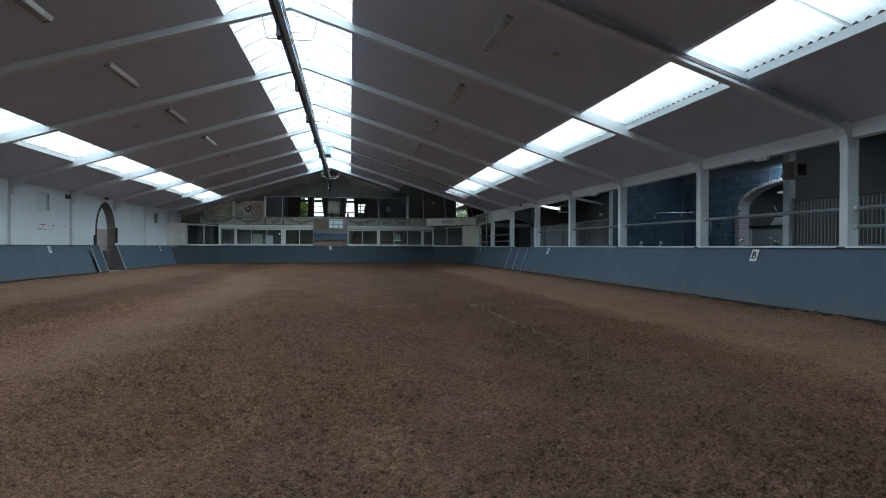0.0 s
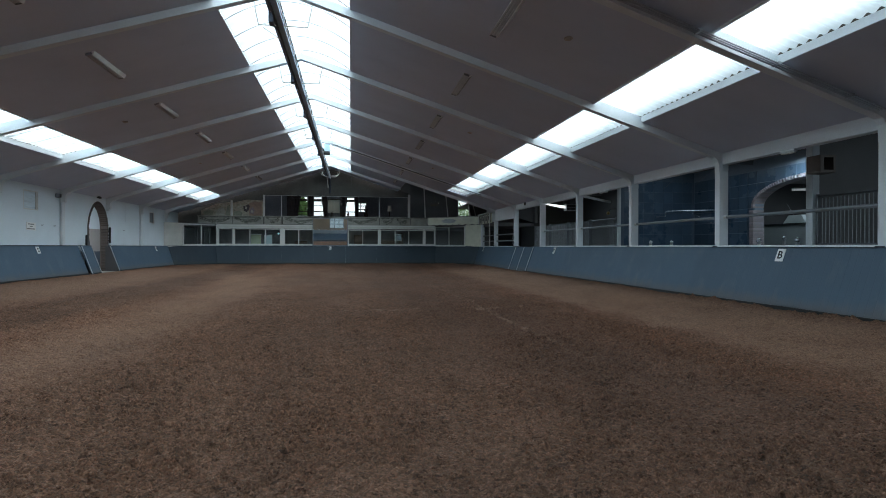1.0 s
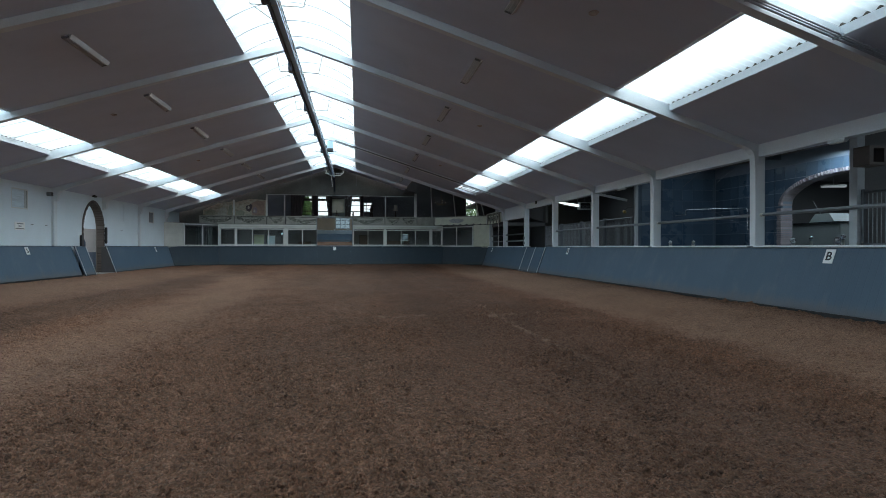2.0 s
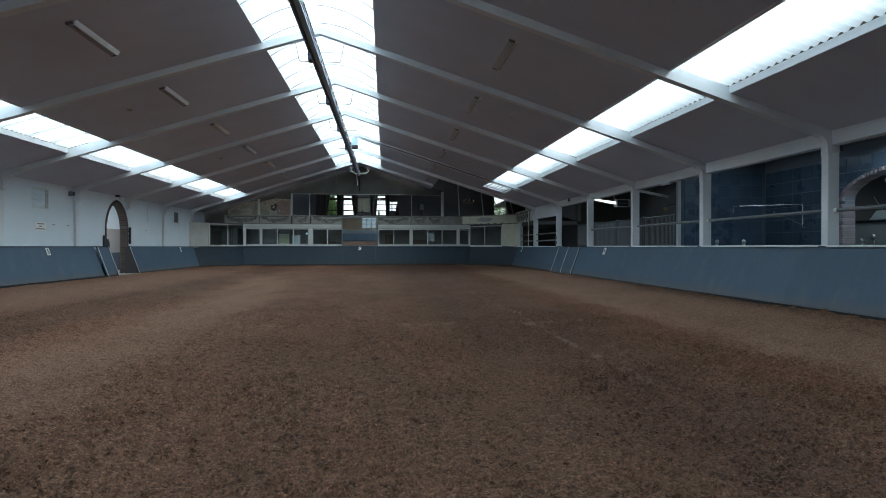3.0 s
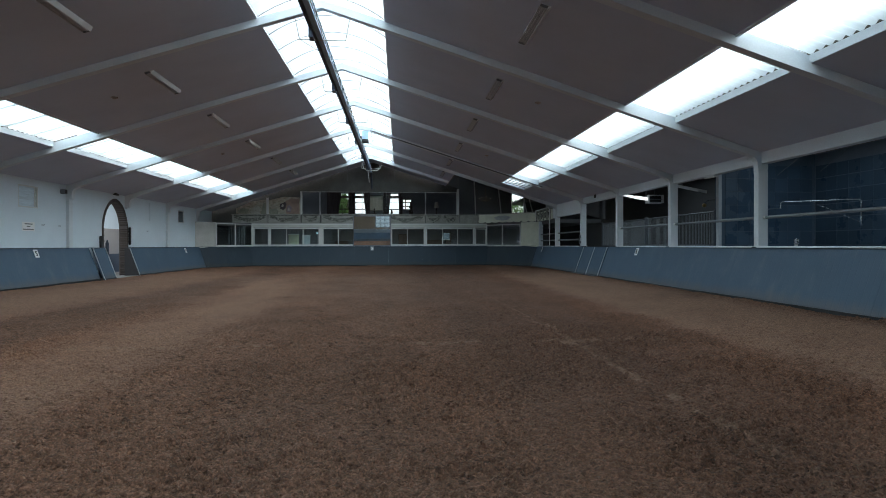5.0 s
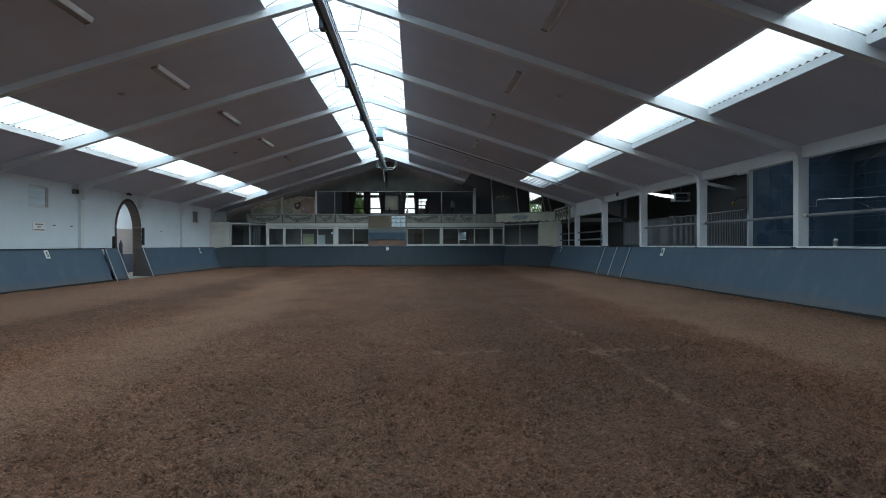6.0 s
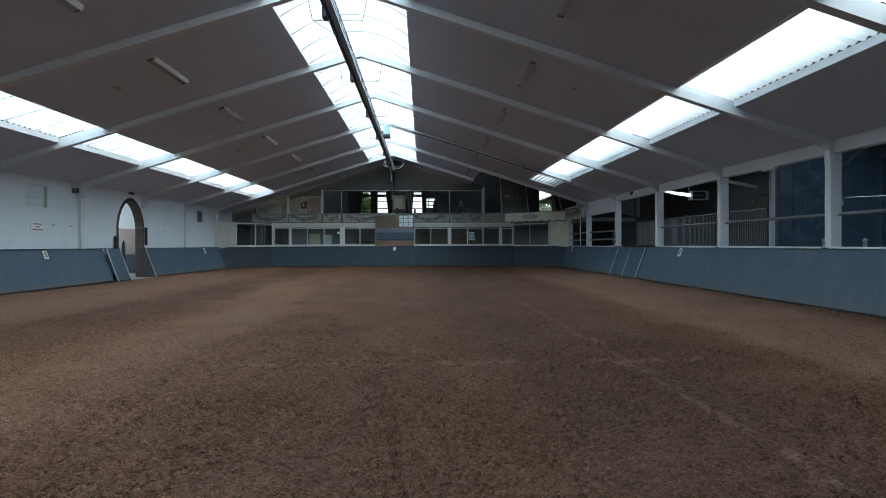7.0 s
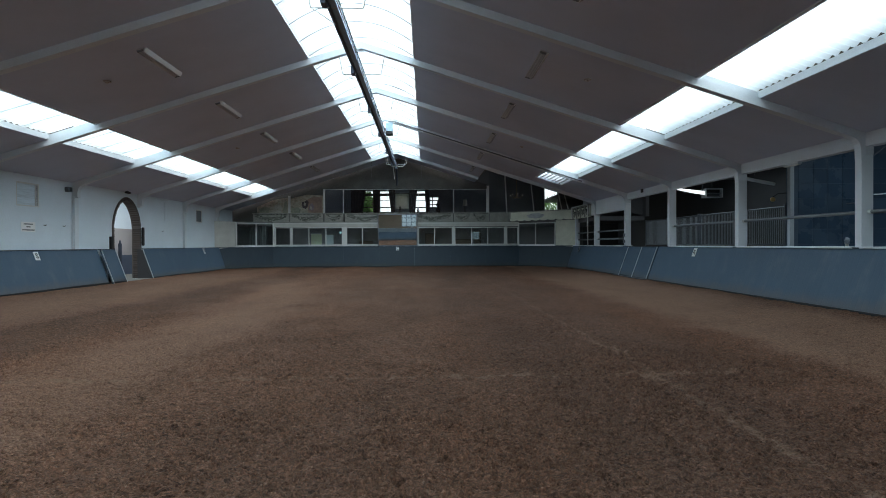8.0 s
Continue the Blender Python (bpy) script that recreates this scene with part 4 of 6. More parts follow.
WY = 38.50
L1 = "white-framed lounge window looking onto the arena"
window((-8.84, WY), (-7.90, WY), 1.43, 2.50, [0, 1], L1, sill=True)
window((-7.84, WY), (-4.84, WY), 1.43, 2.50, [0, 0.333, 0.667, 1], L1, sill=True)
window((-4.64, WY), (-2.72, WY), 1.43, 2.50, [0, 0.5, 1], L1, sill=True)
window((-0.38, WY), (1.70, WY), 1.43, 2.48, [0, 0.48, 1], L1, sill=True)
window((1.82, WY), (4.84, WY), 1.43, 2.48, [0, 0.34, 0.66, 1], L1, sill=True)
window((4.94, WY), (5.64, WY), 1.43, 2.46, [0, 1], L1, sill=True)
L2 = "tall white-framed corner window of the lounge"
window((-10.56, 36.88), (-8.92, WY - 0.02), 1.40, 2.74, [0, 0.52, 1], L2, sill=True)
window((5.66, WY - 0.02), (7.46, 36.70), 1.38, 2.70, [0, 0.48, 1], L2, sill=True)
# posts and panels between the windows
bm = boxes((-8.92, -8.84, WY - 0.04, WY + 0.06, 1.38, 2.52), (-7.90, -7.84, WY - 0.04, WY + 0.06, 1.38, 2.52), (-4.84, -4.64, WY - 0.04, WY + 0.06, 1.38, 2.52),
           (-0.44, -0.38, WY - 0.04, WY + 0.06, 1.38, 2.52), (1.70, 1.82, WY - 0.04, WY + 0.06, 1.38, 2.52), (4.84, 4.94, WY - 0.04, WY + 0.06, 1.38, 2.52))
structure("wall_north_posts", bm, FRAMEW, "white posts between the lounge windows", "post")
structure("wall_north_low", boxes((-11.4, 8.5, WY + 0.0, WY + 0.2, -0.3, 1.375)), WALLW, "low wall under the lounge windows", "wall")
structure("trim_band_line", boxes((-8.95, 5.70, WY - 0.05, WY + 0.02, 2.70, 2.74)), FRAMEW, "thin white moulding under the parapet", "trim")
structure("trim_band", boxes((-8.95, 5.70, WY - 0.03, WY + 0.1, 2.522, 2.79)), BANDWHITE, "white band above the lounge windows", "trim")
bm = bmesh.new()
prism(bm, [(XL, 36.02), (-10.60, 36.84), (-10.60, 37.0), (XL, 36.18)], [], lambda u, v, w: (u, v, w), 2.78)
structure("wall_corner", bm, BANDWHITE, "off-white corner wall beside the lounge windows", "wall")
bm = bmesh.new()
prism(bm, [(7.48, 36.68), (8.34, 35.82), (8.46, 35.94), (7.60, 36.80)], [], lambda u, v, w: (u, v, w), 2.78)
structure("wall_corner", bm, BEIGE, "beige corner wall beside the lounge windows", "wall")
bm = bmesh.new()
prism(bm, [(-10.58, 36.86), (-8.93, WY), (-8.93, WY + 0.1), (-10.65, 36.94)], [], lambda u, v, w: (u, v, w + 0.0), 1.36)
prism(bm, [(5.66, WY), (7.48, 36.68), (7.55, 36.75), (5.73, WY + 0.07)], [], lambda u, v, w: (u, v, w + 0.0), 1.34)
structure("wall_corner_low", bm, WALLW, "low wall under the corner windows", "wall")

# the lounge behind: floor above is the gallery
bm = bmesh.new()
prism(bm, [(XL, 36.4), (-10.6, 37.0), (-8.9, 38.62), (5.72, 38.62), (8.45, 35.92), (8.45, 32.8), (11.0, 32.8), (11.0, 43.0), (XL, 43.0)], [], lambda u, v, w: (u, v, 2.60 + w), 0.2)
structure("floor_gallery", bm, DARKWALL, "dark gallery floor above the lounge", "floor")
bm = boxes((-11.4, 10.9, 42.9, 43.1, 0.05, 2.6))
structure("wall_lounge", bm, DARKWALL, "dark rear wall of the lounge", "wall")

# mirror in the middle of the end wall, leaning slightly forward
mirror = thing("wall_mirror", (-1.58, WY - 0.1, 1.40), "large arena mirror with a thin grey frame", "mirror")
tilt = pose(-1.58, WY - 0.10, 1.42, 1.09, 0, 0)
bm = boxes((-1.13, 1.13, -0.012, 0.012, 0.0, 1.80))
bm.transform(tilt)
part("mirror_glass", bm, MIRROR, mirror)
for d in ((-1.18, 1.18, -0.025, 0.03, -0.06, 0.0), (-1.18, 1.18, -0.025, 0.03, 1.80, 1.85), (-1.18, -1.13, -0.025, 0.03, 0.0, 1.80), (1.13, 1.18, -0.025, 0.03, 0.0, 1.80)):
    bm = boxes(d)
    bm.transform(tilt)
    part("mirror_frame", bm, DULLSTEEL, mirror)
structure("wall_mirror_back", boxes((-2.72, -0.44, WY + 0.0, WY + 0.08, 1.38, 2.52)), GABLE, "plastered wall behind the mirror", "wall")

# lounge contents that show through the glass
def notice(name, x0, x1, y, z0, z1, mat, label):
    t = thing(name, ((x0 + x1) / 2, y, z0), label, "notice board")
    part("panel", boxes((x0, x1, y, y + 0.03, z0, z1)), mat, t)
    part("panel_frame", boxes((x0 - 0.03, x1 + 0.03, y + 0.005, y + 0.025, z0 - 0.03, z0), (x0 - 0.03, x1 + 0.03, y + 0.005, y + 0.025, z1, z1 + 0.03)), FRAMEW, t)


pend = thing("pendant_lamp", (-5.1, 39.3, 2.1), "small lit bluish pendant lamp in the lounge", "lamp")
bm = bmesh.new()
bmesh.ops.create_icosphere(bm, subdivisions=2, radius=0.075, matrix=Matrix.Translation((-5.1, 39.3, 2.2)))
part("globe", bm, glow("bluish_lamp_glow", (0.35, 0.85, 1.0), 0.42), pend, smooth=True)
part("cord", rods([(-5.1, 39.3, 2.27), (-5.1, 39.3, 2.6)], 0.008, 5), BLACK, pend)
# unseen lamps added to brighten the lounge, hidden behind the band
for x in (-7.9, -5.6, -3.4, 0.8, 3.8):
    ll = thing("lounge_lamp", (x, 39.7, 2.55), "unseen flat lamp added to brighten the lounge", "lamp", "lounge lamps")
    part("diffuser", boxes((x - 0.6, x + 0.6, 39.55, 39.85, 2.578, 2.598)), glow("lounge_fill_glow", (0.8, 0.95, 1.0), 1.0), ll)
    _d = bpy.data.lights.new("lounge_light", "AREA")
    _d.shape, _d.size, _d.size_y, _d.energy, _d.color = "RECTANGLE", 1.2, 0.3, 12.0, (0.70, 0.95, 1.0)
    new("lounge_light", _d).matrix_world = pose(x, 39.7, 2.572)
GREENP = painted("pale_green_paper", (0.42, 0.46, 0.30), 0.7, grain=50, stain=5, vary=0.15)
BLUEP = painted("pale_blue_paper", (0.46, 0.55, 0.58), 0.7, grain=50, stain=5, vary=0.15)
notice("notice_board", -6.95, -6.30, 39.6, 1.45, 2.12, GREENP, "pale green notice panel standing behind the lounge window")
notice("notice_board", -6.1, -5.6, 39.7, 1.45, 2.05, BLUEP, "pale blue notice panel standing behind the lounge window")
notice("notice_board", 2.95, 3.45, 40.2, 1.8, 2.2, FILMDARK, "dull blue-grey notice panel on the lounge rear side")

lc = thing("lounge_curtain", (-9.7, 38.75, 1.0), "dull grey curtain hanging in the lounge corner", "curtain")
bm = bmesh.new()
pts = [(-10.3 + 0.075 * i, 38.35 + 0.05 * (i % 2)) for i in range(15)]
prism(bm, pts + [(x, y + 0.012) for x, y in pts[::-1]], [], lambda u, v, w: (u, v, 1.0 + w), 1.59)
part("cloth", bm, painted("pale_grey_cloth", (0.15, 0.165, 0.165), 0.95, grain=60, stain=3, vary=0.2), lc)
part("curtain_rod", boxes((-10.4, -9.2, 38.37, 38.40, 2.592, 2.599)), DARKWOOD, lc)
for x, w, h in ((-7.2, 0.5, 1.0), (-3.9, 0.9, 0.62), (0.4, 0.7, 1.1), (2.6, 1.1, 0.7), (3.6, 0.4, 1.25)):
    sb = thing("lounge_cabinet", (x, 42.5, 1.0), "dark wooden cabinet against the lounge rear wall", "cabinet", "lounge cabinets")
    part("body", boxes((x - w / 2, x + w / 2, 42.45, 42.895, 0.05, 1.1 + h), bevel=0.01), DARKWOOD, sb)
    part("door", boxes((x - w / 2 + 0.03, x - 0.01, 42.43, 42.448, 0.3, 1.06 + h)), CUPWOOD, sb)
    part("door", boxes((x + 0.01, x + w / 2 - 0.03, 42.43, 42.448, 0.3, 1.06 + h)), CUPWOOD, sb)


# ---------------------------------------------------------------- gallery
BY = 38.44


def balustrade(p, q, z0, z1, cells, mat=None, swags=True, label="gallery parapet painted with faded garlands"):
    p, q = Vector((*p, 0)), Vector((*q, 0))
    length = (q - p).length
    along = (q - p) / length
    side = Vector((along.y, -along.x, 0))
    root = thing("gallery_parapet", (*((p + q) / 2).xy, z0), label, "parapet", "gallery parapets")
    put = lambda u, v, w: tuple(p + along * u + side * w + Vector((0, 0, v)))
    bm = bmesh.new()
    prism(bm, rect(0, length, z0, z1), [], lambda u, v, w: put(u, v, w - 0.10), 0.10)
    part("parapet_wall", bm, mat or PARAPET, root)
    bm = bmesh.new()
    prism(bm, rect(-0.02, length + 0.02, z1 + 0.002, z1 + 0.05), [], lambda u, v, w: put(u, v, w - 0.14), 0.20)
    part("handrail", bm, PARAPET, root)
    for k in range(cells + 1):
        u = length * k / cells
        bm = bmesh.new()
        prism(bm, rect(max(0, u - 0.09), min(length, u + 0.09), z0 + 0.01, z1 - 0.002), [], lambda a, v, w: put(a, v, w + 0.002), 0.03)
        part("pier", bm, PARAPET, root)
    if swags:
        for k in range(cells):
            a, b = length * k / cells + 0.12, length * (k + 1) / cells - 0.12
            bm = bmesh.new()
            n = 12
            up, lo = [], []
            for i in range(n + 1):
                s = i / n
                sag = math.sin(math.pi * s)
                wob = 0.025 * math.sin(11 * s + k) + 0.02 * math.sin(23 * s)
                mid = z1 - 0.10 - 0.22 * sag + wob
                th = 0.06 + 0.075 * sag + 0.03 * math.sin(17 * s + 2 * k)
                up.append((a + (b - a) * s, mid + th))
                lo.append((a + (b - a) * s, max(z0 + 0.02, mid - th)))
            prism(bm, lo + up[::-1], [], lambda u, v, w: put(u, v, w + 0.003), 0.014)
            part("garland", bm, SWAG, root, "painted dark green garland")
            # dark band just under the handrail
            bm = bmesh.new()
            prism(bm, rect(a - 0.02, b + 0.02, z1 - 0.055, z1 - 0.006), [], lambda u, v, w: put(u, v, w + 0.002), 0.010)
            part("painted_band", bm, SWAG, root)
            bm = bmesh.new()
            rg = random.Random(k * 7 + int(length * 100))
            for i in range(16):
                s = (i + rg.random()) / 16
                cu, cv = a + (b - a) * s, z1 - 0.13 - 0.22 * math.sin(math.pi * s) + rg.uniform(-0.10, 0.10)
                r = rg.uniform(0.02, 0.05)
                cv = min(max(cv, z0 + 0.06), z1 - 0.10)
                prism(bm, [(cu + r * 1.3 * math.cos(t * 1.2566), cv + r * math.sin(t * 1.2566)) for t in range(5)], [], lambda u, v, w: put(u, v, w + 0.018), 0.008)
            tagged(part("painted_flowers", bm, PARAPET, root), "pale painted flowers on the garland", kind="stuff")
    return root


balustrade((-10.1, BY), (-7.98, BY), 2.82, 3.30, 1)
balustrade((-7.92, BY), (-6.0, BY), 2.82, 3.30, 1)
balustrade((-5.9, BY), (-4.8, BY), 2.82, 3.30, 1)
balustrade((-4.7, BY), (-2.2, BY), 2.82, 3.30, 1)
balustrade((-2.2, BY + 0.06), (-0.6, BY + 0.06), 2.80, 3.30, 2)
balustrade((-0.6, BY), (1.72, BY), 2.80, 3.30, 1)
balustrade((1.78, BY), (3.9, BY), 2.80, 3.30, 2)
balustrade((3.95, BY), (5.10, BY), 2.78, 3.30, 2, None, False, "beige gallery parapet with faded painting")
corner = balustrade((5.12, BY), (8.25, 35.85), 2.93, 3.32, 1, BEIGE, False, "beige gallery parapet with a scalloped edge and a faded painted oval")
DIAG = Vector((3.13, 35.85 - BY, 0)).normalized()
DOUT = Vector((DIAG.y, -DIAG.x, 0))


def on_corner(u, v, w):
    p = Vector((5.12, BY, 0)) + DIAG * u + DOUT * (0.004 + w)
    return (p.x, p.y, v)


edge = []
for k in range(8):                                    # fascia with a scalloped lower edge
    u0 = 0.02 + 0.50 * k
    edge += [(u0 + 0.25 - 0.235 * math.cos(math.pi * i / 8), 2.875 - 0.075 * math.sin(math.pi * i / 8)) for i in range(9)]
bm = bmesh.new()
prism(bm, edge + [(4.03, 3.27), (0.02, 3.27)], [], on_corner, 0.02)
part("scalloped_fascia", bm, BEIGE, corner)
bm = bmesh.new()
prism(bm, [(1.75 + 0.55 * math.cos(a) * (1 + 0.08 * math.sin(5 * a)), 3.08 + 0.15 * math.sin(a) * (1 + 0.1 * math.sin(7 * a))) for a in [2 * math.pi * i / 24 for i in range(24)]], [], lambda u, v, w: on_corner(u, v, w + 0.022), 0.006)
part("painted_oval", bm, painted("blue_grey_painted_oval", (0.40, 0.42, 0.43), 0.85, grain=12, stain=5, vary=0.45), corner, "faded blue-grey painted oval")
side_rail = balustrade((8.25, 35.84), (8.25, 32.9), 2.80, 3.36, 4, BEIGE, True, "gallery side parapet in an arched metal frame")
bm = rods([(8.17, 35.8, 2.80), (8.17, 35.8, 3.42), (8.17, 33.1, 3.44), (8.17, 32.95, 3.36), (8.17, 32.9, 3.2), (8.17, 32.9, 1.38)], 0.028, 8)
part("metal_frame", bm, FRAMEW, side_rail, "white tubular frame")

# gable and painted wall of the gallery front
GY = 38.9
bm = bmesh.new()
prism(bm, [(XL, 2.8), (3.9, 2.8), (3.9, 5.05), (XR, APEX + 0.1), (XL, 3.66)], [rect(-5.98, 3.80, 3.38, 4.80)], lambda u, v, w: (u, GY + w, v), 0.2)
structure("wall_gable", bm, GABLE, "stained grey gable wall above the gallery", "wall")
wall_paint = thing("wall_painting", (-8.0, GY - 0.02, 3.4), "faded landscape painted on the gallery wall in three panels", "wall painting")
for x0, x1, zl, zr in ((-10.0, -8.15, 3.72, 4.30), (-8.0, -6.06, 4.25, 4.42)):
    bm = bmesh.new()
    prism(bm, [(x0, 3.36), (x1, 3.36), (x1, zr), ((x0 + x1) / 2, (zl + zr) / 2 + 0.14), (x0, zl)], [], lambda u, v, w: (u, GY - 0.02 + w, v), 0.016)
    part("painted_panel", bm, MURAL, wall_paint)
HORSE = painted("dark_painted_shape", (0.085, 0.070, 0.075), 0.85, grain=20, stain=6, vary=0.4)
PURPLE = painted("mauve_painted_shape", (0.27, 0.22, 0.25), 0.85, grain=20, stain=6, vary=0.4)
RUST = painted("reddish_painted_ground", (0.31, 0.22, 0.18), 0.85, grain=14, stain=3, vary=0.4)
PALEP = painted("pale_painted_shape", (0.42, 0.40, 0.35), 0.85, grain=16, stain=6, vary=0.45)
OLIVE = painted("olive_painted_shape", (0.27, 0.28, 0.22), 0.85, grain=14, stain=5, vary=0.45)
for pts, mt in (([(-6.95, 3.40), (-6.14, 3.40), (-6.14, 4.32), (-6.60, 4.36), (-6.98, 4.20)], RUST),
                ([(-7.95, 3.40), (-7.45, 3.38), (-7.40, 3.60), (-7.62, 3.72), (-7.95, 3.66)], OLIVE),
                ([(-9.85, 3.42), (-9.30, 3.40), (-9.22, 3.66), (-9.55, 3.78), (-9.88, 3.62)], OLIVE),
                ([(-9.10, 3.40), (-8.55, 3.42), (-8.50, 3.74), (-8.72, 3.98), (-8.95, 3.80)], PALEP),
                ([(-8.48, 3.40), (-8.18, 3.40), (-8.20, 4.10), (-8.36, 4.02)], OLIVE)):
    bm = bmesh.new()
    prism(bm, pts, [], lambda u, v, w: (u, GY - 0.0245 + w, v), 0.004)
    part("painted_shape", bm, mt, wall_paint)
for pts, mt in (([(-7.24, 3.86), (-7.12, 3.80), (-7.08, 3.96), (-7.18, 4.02)], PALEP), ([(-6.86, 3.60), (-6.74, 3.58), (-6.72, 3.74), (-6.82, 3.80)], PALEP)):
    bm = bmesh.new()
    prism(bm, pts, [], lambda u, v, w: (u, GY - 0.032 + w, v), 0.004)
    part("painted_shape", bm, mt, wall_paint)
for pts, mt in (([(-7.30, 3.72), (-7.12, 3.62), (-6.98, 3.78), (-6.92, 4.02), (-7.02, 4.16), (-7.16, 4.06), (-7.34, 4.02)], HORSE),
                ([(-6.90, 3.55), (-6.66, 3.52), (-6.60, 3.78), (-6.72, 3.98), (-6.88, 3.86)], PURPLE)):
    bm = bmesh.new()
    prism(bm, pts, [], lambda u, v, w: (u, GY - 0.026 + w, v), 0.005)
    part("painted_shape", bm, mt, wall_paint)
bm = boxes((-8.14, -8.01, GY - 0.06, GY, 3.34, 4.40), (-6.06, -5.98, GY - 0.05, GY, 3.34, 4.82), (3.80, 3.95, GY - 0.06, GY + 0.05, 3.34, 5.0))
structure("trim_gallery_posts", bm, FRAMEW, "pale posts of the gallery front", "post")
L3 = "gallery window with slim white bars before a dark room"
window((-5.98, GY + 0.02), (-4.86, GY + 0.02), 3.36, 4.80, [0, 1], L3, 0.04, 0.022, THIN)
window((-4.86, GY + 0.02), (1.80, GY + 0.02), 3.36, 4.80, [0, 0.40, 0.68, 1], L3, 0.04, 0.02, THIN)
window((1.80, GY + 0.02), (3.80, GY + 0.02), 3.36, 4.80, [0, 1], L3, 0.04, 0.022, THIN)
# raked glazing of the corner
root = thing("window_20", (6.0, 38.0, 3.4), "raked corner glazing of the gallery with slanting posts", "window", "", "structure")
RAKE = ((3.96, GY, 0.0), (5.03, GY, 0.04), (6.53, 38.07, 0.10), (7.86, 36.74, 0.20), (8.16, 36.45, 0.26))
for (xa, ya, la), (xb, yb, lb) in zip(RAKE, RAKE[1:]):
    bm = bmesh.new()
    bar(bm, (xb, yb, 3.34), (xb - 2.6 * lb, yb + 0.1, 5.94), 0.06, 0.06)
    part("post", bm, FRAMEW, root)
    bm = bmesh.new()
    vs = [bm.verts.new(v) for v in ((xa, ya, 3.35), (xb, yb, 3.35), (xb - 2.6 * lb, yb + 0.1, 5.94), (xa - 2.6 * la, ya + 0.1, 5.94))]
    bm.faces.new(vs)
    pane = part("pane", bm, THIN, root)
    pane.visible_shadow = False

# gallery room
bm = bmesh.new()
wins = [(-4.16, -3.28), (-2.99, -2.16), (-0.64, 0.13), (0.36, 0.98)]
prism(bm, rect(XL, 11.0, 2.8, 6.6), [rect(a, b, 3.62 if i < 3 else 3.95, 5.08 if i < 3 else 4.66) for i, (a, b) in enumerate(wins)] + [rect(8.15, 9.1, 3.7, 5.4), rect(-1.88, -1.08, 3.90, 4.84)],
      lambda u, v, w: (u, 42.6 + w, v), 0.3)
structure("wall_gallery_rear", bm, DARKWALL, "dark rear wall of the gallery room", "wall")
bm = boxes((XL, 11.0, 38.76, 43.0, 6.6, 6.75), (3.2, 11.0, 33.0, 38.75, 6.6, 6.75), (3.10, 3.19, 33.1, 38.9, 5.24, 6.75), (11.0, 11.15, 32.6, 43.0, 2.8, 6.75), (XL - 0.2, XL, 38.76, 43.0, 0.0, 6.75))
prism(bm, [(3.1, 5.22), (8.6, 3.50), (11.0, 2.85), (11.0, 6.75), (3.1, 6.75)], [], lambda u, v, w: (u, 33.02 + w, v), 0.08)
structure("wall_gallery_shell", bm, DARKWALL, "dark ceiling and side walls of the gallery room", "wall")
for i, (a, b) in enumerate(wins):
    z0, z1 = (3.62, 5.08) if i < 3 else (3.95, 4.66)
    window((a, 42.75), (b, 42.75), z0, z1, [0, 1], "bright rear window of the gallery room", 0.06, 0.04, THIN)
    t = thing("window_bars", ((a + b) / 2, 42.7, z0), "dark glazing bars of a gallery window", "window bars")
    for z, h in ((z0 + 0.34, 0.035), (z0 + 0.80, 0.015), (z1 - 0.27, 0.09)) if i < 3 else ((z0 + 0.22, 0.03), (z0 + 0.48, 0.03)):
        if z < z1 - 0.1:
            part("glazing_bar", boxes((a, b, 42.68, 42.71, z - h, z + h)), DARKWOOD, t)
    if i == 3:
        part("glazing_bar", boxes((a + 0.16, a + 0.22, 42.64, 42.675, z0, z1)), DARKWOOD, t)
window((8.15, 42.75), (9.1, 42.75), 3.7, 5.4, [0, 1], "bright rear window of the gallery corner", 0.06, 0.05, THIN)
for outer, low, high in ((-4.9, -4.10, -3.88), (-3.42, -2.97, -2.93), (-1.95, -2.22, -2.40), (-1.0, -0.60, -0.46), (0.34, 0.12, 0.04)):
    c = thing("curtain", ((outer + low) / 2, 42.5, 3.0), "dark gathered curtain beside a gallery window", "curtain", "gallery curtains")
    n = 10
    bm = bmesh.new()
    rows = []
    for z, edge in ((2.9, low), (3.55, low), (4.1, low * 0.72 + high * 0.28), (4.62, low * 0.3 + high * 0.7), (5.2, high)):
        rows.append([bm.verts.new((outer + (edge - outer) * i / n, 42.46 + 0.035 * (i % 2), z)) for i in range(n + 1)])
    for r0, r1 in zip(rows, rows[1:]):
        for i in range(n):
            bm.faces.new((r0[i], r0[i + 1], r1[i + 1], r1[i]))
    part("cloth", bm, CURTAIN, c)
    lo_x, hi_x = min(outer, high), max(outer, high)
    part("curtain_rod", boxes((lo_x - 0.03, hi_x + 0.03, 42.505, 42.53, 5.2, 5.23)), DARKWOOD, c)
blind = thing("roller_blind", (-1.48, 42.5, 3.8), "cream roller blind pulled half down in the gallery", "blind")
bm = bmesh.new()
rows = [[bm.verts.new((-1.92 + 0.11 * i, 42.50 + 0.006 * (i % 2), z)) for i in range(9)] for z in (3.86, 4.86)]
for i in range(8):
    bm.faces.new((rows[0][i], rows[0][i + 1], rows[1][i + 1], rows[1][i]))
part("blind_cloth", bm, BLIND, blind)
part("blind_tube", boxes((-1.94, -1.02, 42.48, 42.53, 4.862, 4.91)), DARKWOOD, blind)
part("hem_bar", boxes((-1.92, -1.04, 42.49, 42.515, 3.835, 3.858)), DARKWOOD, blind)


